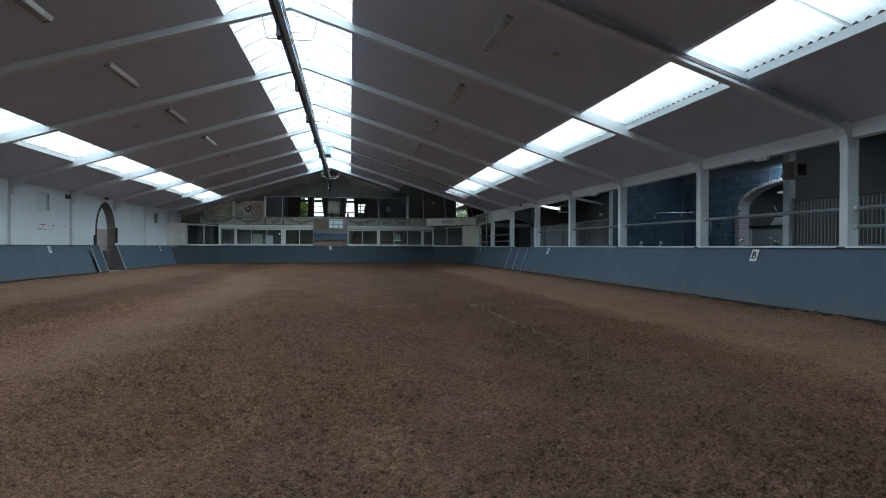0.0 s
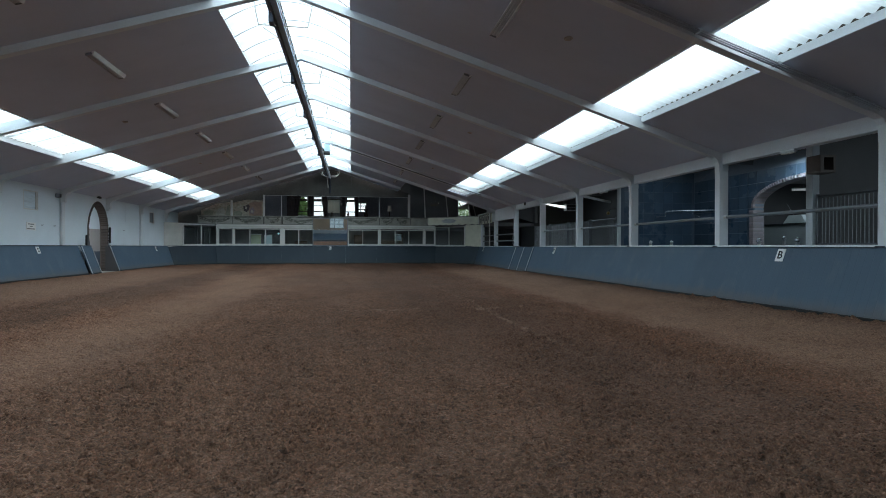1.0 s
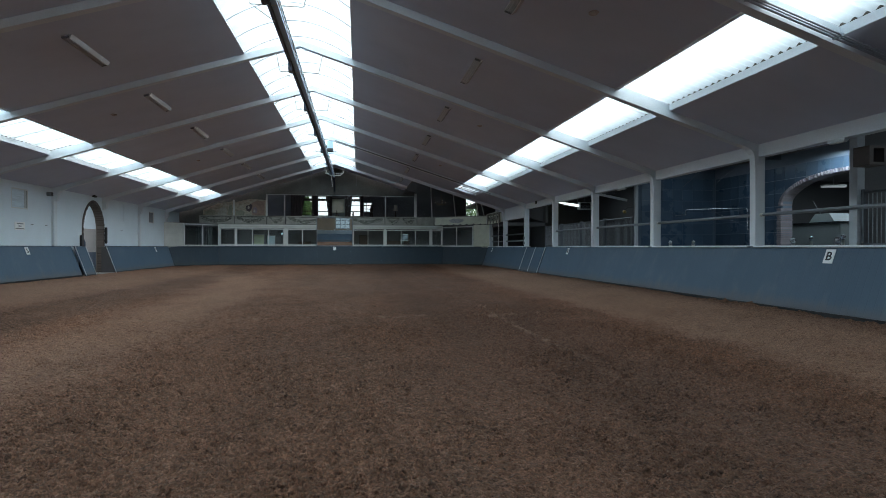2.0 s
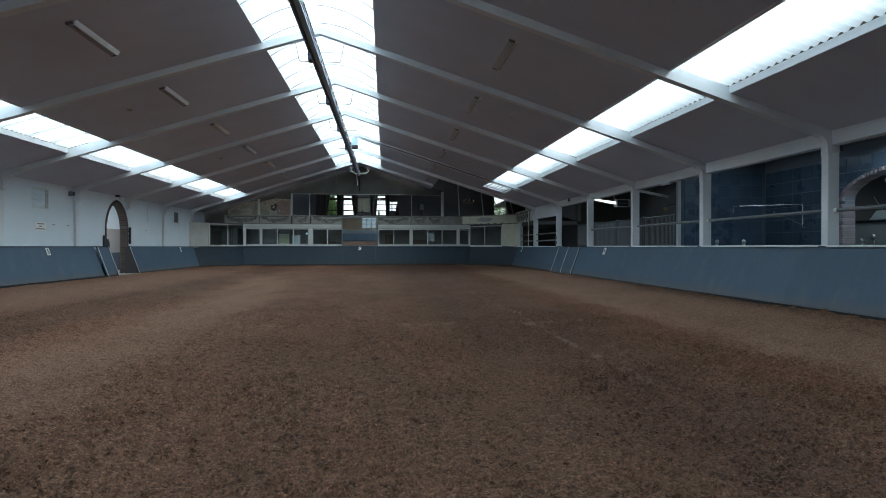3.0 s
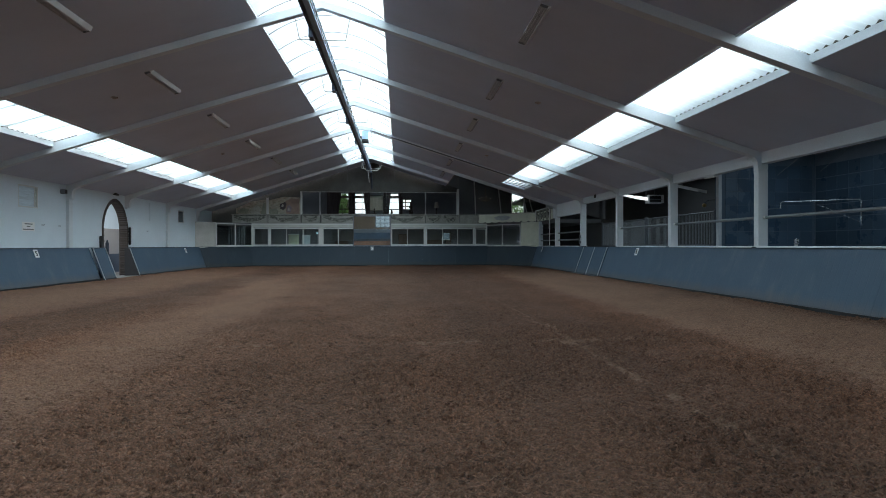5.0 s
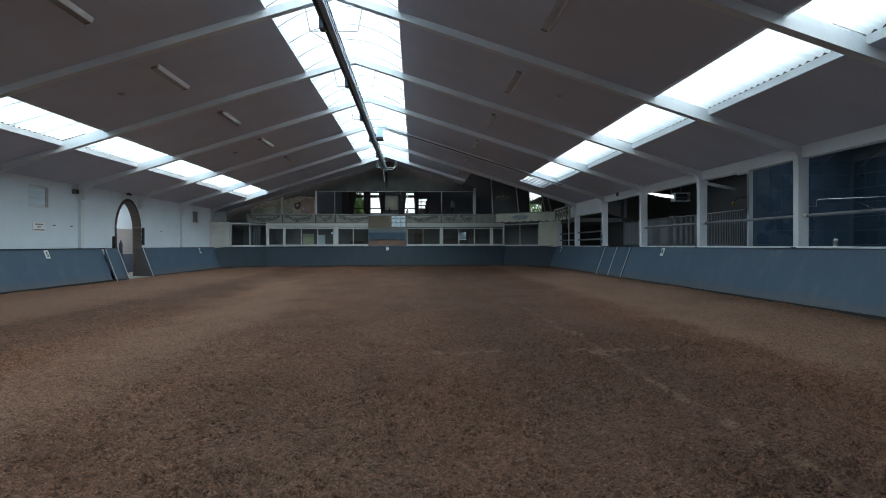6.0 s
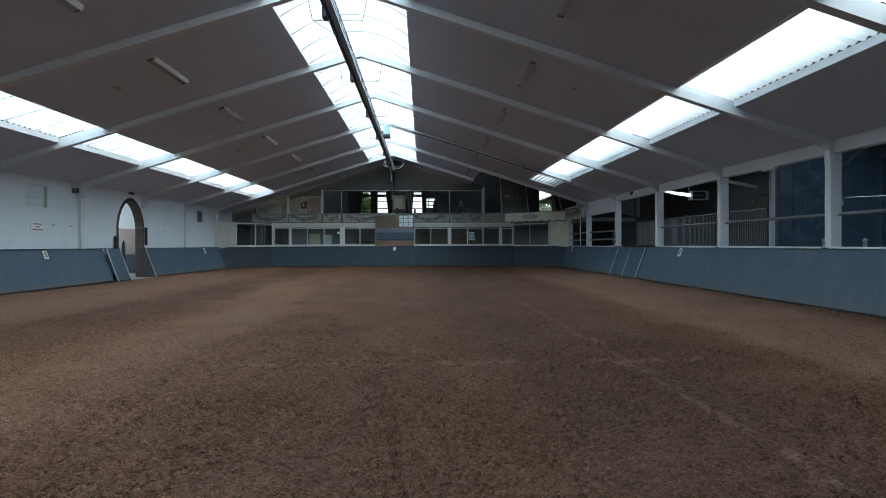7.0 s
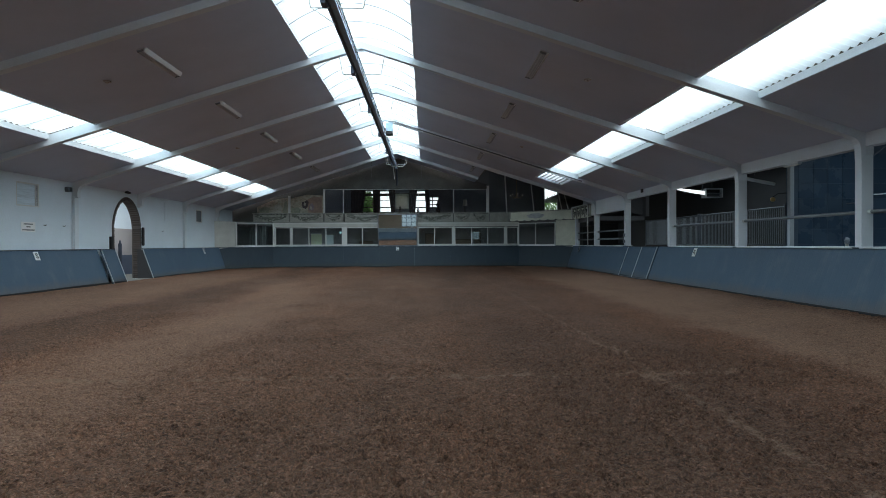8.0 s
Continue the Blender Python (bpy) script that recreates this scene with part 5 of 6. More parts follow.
def silhouette(x, y, z, s, label):
    o = thing("table_figure", (x, y, z), label, "ornament", "gallery ornaments")
    bm = bmesh.new()
    for dz, r in ((0.06, 0.07), (0.17, 0.09), (0.29, 0.06), (0.37, 0.045)):
        bmesh.ops.create_icosphere(bm, subdivisions=2, radius=r * s, matrix=Matrix.Translation((x, y, z + dz * s)))
    part("figure", bm, DARKWOOD, o)
    part("stand", boxes((x - 0.14, x + 0.14, y - 0.1, y + 0.1, 2.8, z)), DARKWOOD, o)


silhouette(-0.40, 42.2, 3.55, 1.0, "dark round ornament on a stand by the gallery window")
silhouette(-3.80, 42.2, 3.42, 0.7, "dark small ornament on a stand by the gallery window")
# added figure, placed to round the window's right edge in the camera's view
silhouette(0.93, 42.2, 3.84, 1.5, "tall dark figure placed to fit the view of the window's rounded edge")
ornament = thing("table_figure", (-1.55, 41.0, 3.55), "small dark ornament standing before the blind", "ornament")
bm = bmesh.new()
for z, r in ((3.62, 0.05), (3.72, 0.07), (3.83, 0.05), (3.90, 0.03)):
    bmesh.ops.create_icosphere(bm, subdivisions=2, radius=r, matrix=Matrix.Translation((-1.55, 41.0, z)))
part("figure", bm, DARKWOOD, ornament)
part("stand", boxes((-1.7, -1.4, 40.9, 41.1, 2.8, 3.57)), DARKWOOD, ornament)
lampw = thing("table_lamp", (2.65, 41.2, 3.3), "small pale table lamp in the dark gallery", "lamp")
part("shade", rod(bmesh.new(), (2.65, 41.2, 3.95), (2.65, 41.2, 4.35), 0.16, 12, 0.11), CREAM, lampw)
part("foot", rod(bmesh.new(), (2.65, 41.2, 2.8), (2.65, 41.2, 3.95), 0.03, 8), DARKWOOD, lampw)
chand = thing("chandelier", (5.89, 40.4, 4.4), "brass chandelier with lit candle bulbs", "chandelier")
part("stem", rods([(5.89, 40.4, 6.6), (5.89, 40.4, 4.42)], 0.012, 6), BRASS, chand)
for k in range(7):
    a = 2 * math.pi * k / 7 + 0.3
    e = (5.89 + 0.38 * math.cos(a), 40.4 + 0.34 * math.sin(a), 4.50 + 0.05 * (k % 3))
    arm = part("arm", rods([(5.89, 40.4, 4.46), (5.89 + 0.2 * math.cos(a), 40.4 + 0.25 * math.sin(a), 4.36), e], 0.009, 5), BRASS, chand)
    bm = bmesh.new()
    bmesh.ops.create_icosphere(bm, subdivisions=1, radius=0.020, matrix=Matrix.Translation((e[0], e[1], e[2] + 0.05)))
    part("bulb", bm, CANDLE, arm)

# ---------------------------------------------------------------- closed side wall: windows and fittings
def wall_window(y0, y1, z0, z1, label, dark):
    r = window((XL - 0.035, y1), (XL - 0.035, y0), z0, z1, [0, 0.13, 1] if dark else [0, 1], label, 0.06, 0.04)
    panes = [c for c in r.children if c.name.startswith("pane")]
    panes[-1].data.materials[0] = PANELIGHT if dark else FILMDARK
    if not dark:
        r.children[0].data.materials[0] = DULLSTEEL
    if dark:
        # narrow pane painted black for the shaded gap of the open casement
        panes[0].data.materials[0] = BLACK
    return r


wall_window(21.80, 22.71, 2.61, 3.30, "white-framed side window with the glass's pale light painted on its pane", True)
wall_window(33.69, 34.41, 2.63, 3.26, "small dark window in the closed side wall", False)
structure("wall_window_back", boxes((XL - 0.42, XL - 0.34, 33.4, 34.7, 2.4, 3.4)), DULLSTEEL, "grey shutter behind the small window", "wall")
spk = thing("loudspeaker", (XL + 0.1, 23.91, 3.19), "small grey loudspeaker on the white wall", "loudspeaker")
part("speaker_box", boxes((XL, XL + 0.15, 23.82, 24.01, 3.19, 3.35), bevel=0.02), DULLSTEEL, spk)
part("speaker_front", boxes((XL + 0.151, XL + 0.158, 23.85, 23.98, 3.21, 3.33)), BLACK, spk)
fl = thing("flood_lamp", (XL + 0.1, 27.36, 3.46), "small black flood lamp above the archway", "lamp")
part("lamp_housing", boxes((XL + 0.03, XL + 0.13, 27.24, 27.35, 3.46, 3.55), bevel=0.01), BLACK, fl)
part("lamp_housing", boxes((XL + 0.03, XL + 0.12, 27.39, 27.49, 3.46, 3.54), bevel=0.01), BLACK, fl)
part("bracket", boxes((XL + 0.002, XL + 0.03, 27.27, 27.46, 3.48, 3.52)), BLACK, fl)
notice_w = thing("wall_notice", (XL, 22.24, 1.89), "white notice with faded grey print on the wall", "notice")
part("sheet", boxes((XL + 0.002, XL + 0.012, 21.96, 22.52, 1.88, 2.16)), PLATE, notice_w)
for z, a, b in ((2.10, 22.06, 22.42), (2.02, 22.16, 22.32), (1.93, 22.00, 22.48)):
    part("print_bar", boxes((XL + 0.0125, XL + 0.015, a, b, z - 0.018, z + 0.018)), GREYINK, notice_w)
for y in (22.92, 23.78, 30.19):
    h = thing("wall_hook", (XL, y, 2.09), "small dark hook on the white wall", "hook", "wall hooks")
    part("plate", boxes((XL + 0.001, XL + 0.012, y - 0.05, y + 0.05, 2.078, 2.105)), DULLSTEEL, h)
    part("peg", rods([(XL + 0.01, y, 2.09), (XL + 0.05, y, 2.09), (XL + 0.055, y, 2.11)], 0.008, 6), BLACK, h)
for y, z, w in ((26.29, 1.64, 0.15), (28.50, 1.76, 0.10)):
    s = thing("door_stop", (XL + 0.05, y, z - 0.25), "dark padded buffer beside the archway", "buffer", "archway buffers")
    part("pad", boxes((XL + 0.002, XL + 0.09, y - w / 2, y + w / 2, z - 0.30, z + (0.16 if y < 27 else 0.44)), bevel=0.02), BLACK, s)
brush = thing("standing_pole", (XL - 0.5, 26.55, 0.1), "dark post standing inside the archway", "post")
part("pole", rod(bmesh.new(), (-12.35, 28.6, 0.08), (-12.35, 28.6, 1.55), 0.07, 10), DARKSTEEL, brush)
part("knob", rod(bmesh.new(), (-12.35, 28.6, 1.55), (-12.35, 28.6, 1.68), 0.05, 10, 0.02), DARKSTEEL, brush)
shadow_patch = thing("cable_conduit", (XL, 30.0, 2.4), "thin grey conduit on the white wall", "conduit")
part("conduit", rods([(XL + 0.02, 29.6, 3.42), (XL + 0.02, 30.4, 3.40), (XL + 0.02, 30.4, 2.55)], 0.012, 6), WALLW, shadow_patch)


# ---------------------------------------------------------------- letters on the boards
def letter_sign(ch, at, across, up, facing, size=0.26):
    """A white plate with a black letter; across, up and facing are its axes."""
    s = thing("arena_letter", at, f"white plate with a black letter {ch} on the kickboard", "letter sign", "arena letters")
    m = Matrix((across, up, facing)).transposed().to_4x4()
    m.translation = at
    s.matrix_basis = m
    bm = boxes((-size * 0.37, size * 0.37, -size / 2, size / 2, 0.0, 0.012))
    ob = ob_from("plate", bm, PLATE)
    ob.parent = s
    me = letter_mesh(ch, size * 0.86)
    me.materials.append(INK)
    lt = new("letter", me)
    lt.parent = s
    lt.matrix_basis = Matrix.Translation((0, -0.005, 0.0155))


k = math.hypot(1, LEAN)
for ch, y in (("B", 10.26), ("R", 22.32), ("M", 34.60)):
    z = 1.165
    letter_sign(ch, (RX - LEAN * (1.325 - z) - 0.004, y, z), (0, -1, 0), (LEAN / k, 0, 1 / k), (-1 / k, 0, LEAN / k))
for ch, y in (("S", 22.24), ("H", 34.05)):
    z = 1.17
    letter_sign(ch, (LX + LEAN * (1.325 - z) + 0.004, y, z), (0, 1, 0), (-LEAN / k, 0, 1 / k), (1 / k, 0, LEAN / k))
letter_sign("C", (-1.58, FY - LEAN * 0.12 - 0.004, 1.215), (1, 0, 0), (0, LEAN / k, 1 / k), (0, -1 / k, LEAN / k), 0.22)


# ---------------------------------------------------------------- ceiling fittings
def strip_light(y, side, first=None):
    d = 4.04
    m = pose(XR + side * d, y, roof_z(XR + side * d), 0, side * math.degrees(math.atan(PITCH)), 0)
    if first is not None:
        return copy_thing(first, m)
    root = thing("strip_light", (0, 0, 0), "unlit two-tube strip light with one white wing under the ceiling", "strip light", "strip lights")
    bm = bmesh.new()
    prism(bm, [(-0.078, -0.004), (0.068, -0.004), (0.068, -0.022), (-0.078, -0.022)], [], lambda u, v, w: (u, w - 0.82, v), 1.64)
    part("housing", bm, LAMPGREY, root, "grey lamp back")
    bm = bmesh.new()
    prism(bm, [(0.070, -0.004), (0.116, -0.004), (0.056, -0.078), (0.042, -0.078)], [], lambda u, v, w: (u, w - 0.80, v), 1.60)
    part("wing", bm, LAMPWHITE, root, "white enamelled reflector wing")
    for u in (-0.044, 0.012):
        part("tube", rods([(u, -0.77, -0.046), (u, 0.77, -0.046)], 0.015, 10), DULLTUBE, root)
    for u in (-0.074, -0.016, 0.040):
        part("louvre", boxes((u - 0.004, u + 0.004, -0.79, 0.79, -0.058, -0.023)), LAMPGREY, root)
    for y2 in (-0.812, 0.812):
        part("end_cap", boxes((-0.078, 0.048, y2 - 0.008, y2 + 0.008, -0.060, -0.023)), DULLSTEEL, root)
    root.matrix_basis = m
    return root


first_lamp = strip_light(18.0, -1)
for i in range(-9, 5):
    for side in (-1, 1):
        y = 18.0 + BAY * i
        if i == 0 and side < 0:
            continue
        strip_light(y, side, first_lamp)


def dome(x, y, first=None):
    m = Matrix.Translation((x, y, roof_z(x)))
    if first is not None:
        return copy_thing(first, m)
    root = thing("ceiling_dome", (0, 0, 0), "small dark round fitting on the ceiling", "ceiling fitting", "ceiling fittings")
    part("base", rod(bmesh.new(), (0, 0, -0.02), (0, 0, 0.0), 0.085, 14), DOMEGREY, root)
    part("cap", rod(bmesh.new(), (0, 0, -0.045), (0, 0, -0.02), 0.03, 14, 0.05), DOMEGREY, root)
    root.matrix_basis = m
    return root


fd = dome(3.62, 9.9)
for x, y in ((3.62, 17.9), (3.62, 25.9), (-6.75, 18.1), (-6.75, 26.1), (-6.75, 10.1), (3.62, 1.9)):
    dome(x, y, fd)

# sprinkler rail under the ridge, with hangers and trolleys
RLX, RLZ = -1.62, 5.95
rail = thing("sprinkler_rail", (RLX, 9.0, RLZ), "long dark steel rail of the sprinkler under the ridge", "rail")
part("rail_beam", boxes((RLX - 0.06, RLX + 0.033, Y0 + 0.2, 38.2, RLZ, RLZ + 0.06)), RAILBLUE, rail)
part("rail_flange", boxes((RLX - 0.10, RLX - 0.065, Y0 + 0.2, 38.2, RLZ - 0.04, RLZ + 0.12)), DARKSTEEL, rail)
part("rail_flange", boxes((RLX + 0.036, RLX + 0.06, Y0 + 0.2, 38.2, RLZ - 0.03, RLZ + 0.20)), RAILBLUE, rail)
# two tubes added to catch the light as the rail's bright edge lines
part("air_hose", rods([(RLX + 0.083, Y0 + 0.2, RLZ + 0.0), (RLX + 0.083, 38.1, RLZ + 0.0)], 0.015, 10), LAMPWHITE, rail)
part("guide_tube", rods([(RLX + 0.078, Y0 + 0.2, RLZ + 0.13), (RLX + 0.078, 38.1, RLZ + 0.13)], 0.017, 10), CHROME, rail, "bright zinc tube added for the rail's bright edge line")
part("water_pipe", rods([(RLX - 0.16, Y0 + 0.2, RLZ + 0.08), (RLX - 0.16, 38.1, RLZ + 0.08)], 0.022, 8), DARKSTEEL, rail)
for y in FRAMES_Y:
    bm = rods([(-2.17, y + 0.26, 6.44), (-2.08, y + 0.34, RLZ), (-1.08, y + 0.34, RLZ), (-0.96, y + 0.26, 6.48)], 0.013, 6)
    h = part("hanger", bm, FRAMEW, rail)
    part("clip", boxes((RLX - 0.19, RLX - 0.10, y - 0.15, y + 0.10, RLZ - 0.12, RLZ + 0.10)), DARKSTEEL, h)
    part("brace", rods([(-2.07, y + 0.34, RLZ), (RLX - 0.12, y + 1.3, RLZ + 0.06)], 0.009, 5), FRAMEW, h)
trolley = thing("sprinkler_trolley", (-1.40, 27.9, 5.84), "dark sprinkler motor under a pale plate on the ridge rail", "sprinkler")
part("motor_box", boxes((-1.48, -1.20, 27.75, 28.10, 5.84, 5.97), bevel=0.015), BLACK, trolley)
part("plate", boxes((-1.48, -1.21, 27.86, 27.90, 5.975, 6.33), bevel=0.008), RAILBLUE, trolley, "pale blue-grey plate above the motor")
part("wheel", rod(bmesh.new(), (-1.53, 27.8, 6.05), (-1.485, 27.8, 6.05), 0.06, 12), DARKSTEEL, trolley)
part("drop_pipe", rods([(-1.07, 27.9, 6.66), (-1.07, 27.9, 6.10), (-1.20, 27.9, 6.02)], 0.012, 6), GALV, trolley)
part("valve", rods([(-1.40, 27.84, 6.36), (-1.10, 27.84, 6.38)], 0.020, 8), GALV, trolley)
opener = thing("ridge_opener", (-1.3, 24.3, 6.6), "thin dark arched opener bar under the ridge sheet", "opener bar")
part("bar", rods([(-1.86, 24.1, 6.66), (-1.80, 24.1, 6.72), (-1.60, 24.1, 6.79), (-1.35, 24.1, 6.78), (-1.10, 24.1, 6.71), (-0.85, 24.1, 6.62), (-0.63, 24.1, 6.53), (-0.60, 24.1, 6.70)], 0.014, 6), DULLSTEEL, opener)
for x in (-2.92, -0.15):
    cord = thing("hanging_cord", (x, 36.42, 5.2), "thin pale cord hanging before the gable", "cord", "hanging cords")
    part("cord", rods([(x, 36.42, 6.3), (x + 0.01, 36.43, 5.2)], 0.006, 5), DULLSTEEL, cord)
end_fork = thing("rail_end_bracket", (-1.5, 37.2, 5.6), "white tubular bracket at the end of the ridge rail", "bracket")
part("fork", rods([(-2.06, 36.4, 6.28), (-1.98, 36.5, 5.98), (-1.78, 36.6, 5.84), (-1.18, 36.6, 5.84), (-0.98, 36.5, 5.98), (-0.90, 36.4, 6.28)], 0.022, 8), FRAMEW, end_fork)
part("drop_pipe", rods([(-1.72, 36.6, 5.84), (-1.70, 37.0, 5.55), (-1.68, 37.2, 5.2)], 0.022, 8), FRAMEW, end_fork)
rail_end = thing("rail_drop_pipe", (RLX, 38.2, 4.9), "dark pipe dropping from the end of the ridge rail", "pipe")
part("pipe", rods([(RLX, 38.15, RLZ - 0.05), (RLX + 0.03, 38.3, 5.4), (RLX + 0.03, 38.35, 4.95)], 0.06, 8), DARKSTEEL, rail_end)

# cable trays across the roof: along two frames on the open side
def tray(y, d0, d1, mat, label):
    t = thing("cable_tray", (XR + d0, y, roof_z(XR + d0) - 0.3), label, "cable tray", "cable trays")
    for off, r in ((-0.14, 0.018), (-0.19, 0.014), (-0.24, 0.014)):
        part("pipe", rods([(XR + d0, y + off, APEX - PITCH * d0 - 0.12), (XR + d1, y + off, APEX - PITCH * d1 - 0.12)], r, 8), mat, t)
    k = 0
    dd = d0 + 0.3
    while dd < d1:
        part("clip", boxes((XR + dd - 0.02, XR + dd + 0.02, y - 0.26, y - 0.12, APEX - PITCH * dd - 0.142, APEX - PITCH * dd - 0.098)), mat, t)
        dd += 1.3
    return t


tray(8.26, 2.2, 9.6, GALV, "grey pipes clipped beside a roof frame")
tray(28.26, 0.4, 8.0, DULLSTEEL, "grey pipes crossing the ceiling to the ridge")

# ---------------------------------------------------------------- rails and fittings of the open side
def tube_rail(y0, y1, z, x=XC + 0.14):
    r = thing("tube_rail", (x, (y0 + y1) / 2, z - 0.03), "grey galvanised tube rail between the columns", "rail", "tube rails")
    part("tube", rods([(x, y0, z), (x, y1, z)], 0.036, 12), DULLSTEEL, r)
    for y, s in ((y0, 1), (y1, -1)):
        part("socket", rods([(x, y, z), (x, y + s * 0.07, z)], 0.045, 12), FRAMEW, r)


for a, b in zip(FRAMES_Y, FRAMES_Y[1:]):
    if 24 < a < 25 or a > 33:
        continue
    if a > 28:
        tube_rail(a + 0.09, 32.17, 2.02)
        tube_rail(a + 0.09, 32.17, 1.66)
    else:
        tube_rail(a + 0.09, b - 0.09, 2.02)
        if a < 8:
            tube_rail(a + 0.09, b - 0.09, 1.70)
tube_rail(32.36, 35.6, 2.02)
tube_rail(32.36, 35.6, 1.66)
post_far = thing("slim_post", (XC + 0.1, 35.7, 0.0), "white slim post at the end of the open side", "post")
part("post", boxes((XC, XC + 0.22, 35.5, 35.66, 0.0, 2.78), bevel=0.01), WHITE, post_far)
for z in (1.78, 1.52):
    sw = thing("switch_box", (XC, 28.26, z), "small grey switch box on a white column", "switch box", "switch boxes")
    part("case", boxes((XC - 0.07, XC - 0.002, 28.19, 28.32, z - 0.06, z + 0.08), bevel=0.01), DULLSTEEL, sw)
    part("switch", boxes((XC - 0.085, XC - 0.071, 28.23, 28.28, z - 0.02, z + 0.04)), BLACK, sw)
plate = thing("small_plate", (XC, 26.5, 3.4), "small black plate on the white header", "plate")
part("plate", boxes((XC + 0.005, XC + 0.028, 26.42, 26.62, 3.38, 3.52)), BLACK, plate)

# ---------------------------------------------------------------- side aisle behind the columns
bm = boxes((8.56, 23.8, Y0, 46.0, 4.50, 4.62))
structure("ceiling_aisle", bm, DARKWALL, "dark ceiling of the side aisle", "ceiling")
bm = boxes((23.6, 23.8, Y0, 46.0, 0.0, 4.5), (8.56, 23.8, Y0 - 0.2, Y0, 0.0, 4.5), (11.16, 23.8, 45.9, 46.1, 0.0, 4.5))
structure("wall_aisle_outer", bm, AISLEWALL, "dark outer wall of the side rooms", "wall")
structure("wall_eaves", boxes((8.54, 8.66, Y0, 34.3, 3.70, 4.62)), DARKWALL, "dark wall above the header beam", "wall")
for y in range(-18, 34, 4):
    bm = bmesh.new()
    bar(bm, (8.7, y + 0.3, 4.40), (14.2, y + 0.3, 4.40), 0.12, 0.18)
    structure("trim_purlin", bm, DULLSTEEL, "grey beam under the aisle ceiling", "beam")

AX, AY0, AY1 = 14.4, 12.35, 21.95        # tiled recess: rear wall, near and far ends
VAULT = dict(c=16.0, half=2.38, spring=2.80, crown=3.63)
hole = arch_loop(VAULT["c"], VAULT["half"], VAULT["spring"], VAULT["crown"], 10, 0.05)
bm = bmesh.new()
prism(bm, rect(AY0, AY1 + 0.2, 0.0, 4.5), [hole], lambda u, v, w: (AX + w, u, v), 0.35)
wall_tiled = structure("wall_tiled", bm, GROUT, "dark blue tiled wall with a brick archway", "wall")
bm = boxes((10.9, AX, AY1, AY1 + 0.15, 0.0, 4.5))
wall_tiled_end = structure("wall_tiled_end", bm, GROUT_SHADED, "dark blue tiled end wall of the wash place", "wall")
bm = boxes((10.9, AX, AY0 - 0.15, AY0, 0.0, 4.5))
structure("wall_recess_near", bm, DARKWALL, "dark end wall of the wash place", "wall")
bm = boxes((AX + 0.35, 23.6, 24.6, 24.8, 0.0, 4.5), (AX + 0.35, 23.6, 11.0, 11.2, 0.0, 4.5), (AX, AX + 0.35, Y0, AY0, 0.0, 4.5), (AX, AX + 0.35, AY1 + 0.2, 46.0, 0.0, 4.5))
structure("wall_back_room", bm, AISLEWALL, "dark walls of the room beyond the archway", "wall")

TS = 0.45
tile_me = bpy.data.meshes.new("tile")
bm = boxes((-TS / 2 + 0.010, TS / 2 - 0.010, -0.008, 0.008, -TS / 2 + 0.010, TS / 2 - 0.010), bevel=0.003)
bm.to_mesh(tile_me)
bm.free()
tile_me.materials.append(TILE)


def tile(parent, x, y, z, rz):
    ob = new("tile", tile_me)
    ob.parent = parent
    ob.matrix_basis = pose(x, y, z, 0, 0, rz)


def in_vault(y, z, grow):
    c, hf, sp, cr = VAULT["c"], VAULT["half"] + grow, VAULT["spring"], VAULT["crown"] + grow
    if abs(y - c) > hf:
        return False
    return z < sp + (cr - sp) * math.sqrt(max(0.0, 1 - ((y - c) / hf) ** 2))


for i in range(21):
    for j in range(10):
        y, z = AY0 + 0.1 + TS * (i + 0.5), 0.05 + TS * (j + 0.5)
        if y + TS / 2 > AY1 or z + TS / 2 > 4.5:
            continue
        cut = [in_vault(y + a * TS / 2, z + b * TS / 2, 0.05) for a in (-1, 1) for b in (-1, 1)]
        if all(cut):
            continue
        if any(cut):
            bm = bmesh.new()
            c = TS / 6 - 0.0034
            for a in range(-5, 6, 2):
                for b in range(-5, 6, 2):
                    yy, zz = y + a * c / 2, z + b * c / 2
                    if not in_vault(yy, zz, 0.08):
                        box(bm, AX - 0.014, AX + 0.002, yy - c / 2, yy + c / 2, zz - c / 2, zz + c / 2)
            if len(bm.verts):
                part("tile", bm, TILE, wall_tiled)
            else:
                bm.free()
            continue
        tile(wall_tiled, AX - 0.006, y, z, 90)
for i in range(7):
    for j in range(9):
        tile(wall_tiled_end, 11.15 + TS * (i + 0.5), AY1 - 0.006, 0.05 + TS * (j + 0.5), 0)

# brick border of the vault
brick_me = bpy.data.meshes.new("brick")
bm = boxes((-0.05, 0.40, -0.10, 0.10, -0.031, 0.031), bevel=0.006)
bm.to_mesh(brick_me)
bm.free()
brick_me.materials.append(PALEBRICK)
arch_brick_me = bpy.data.meshes.new("brick")
bm = boxes((-0.05, 0.40, -0.058, 0.058, -0.034, 0.034), bevel=0.006)
bm.to_mesh(arch_brick_me)
bm.free()
arch_brick_me.materials.append(PALEBRICK)


def brick(parent, m, me=None):
    ob = new("brick", me or brick_me)
    ob.parent = parent
    ob.matrix_basis = m


for s in (-1, 1):
    for k in range(36):
        z = 0.09 + 0.073 * k
        brick(wall_tiled, pose(AX - 0.035, VAULT["c"] + s * (VAULT["half"] + 0.09 + 0.008 * ((k * 7) % 3 - 1)), z))
n = 58
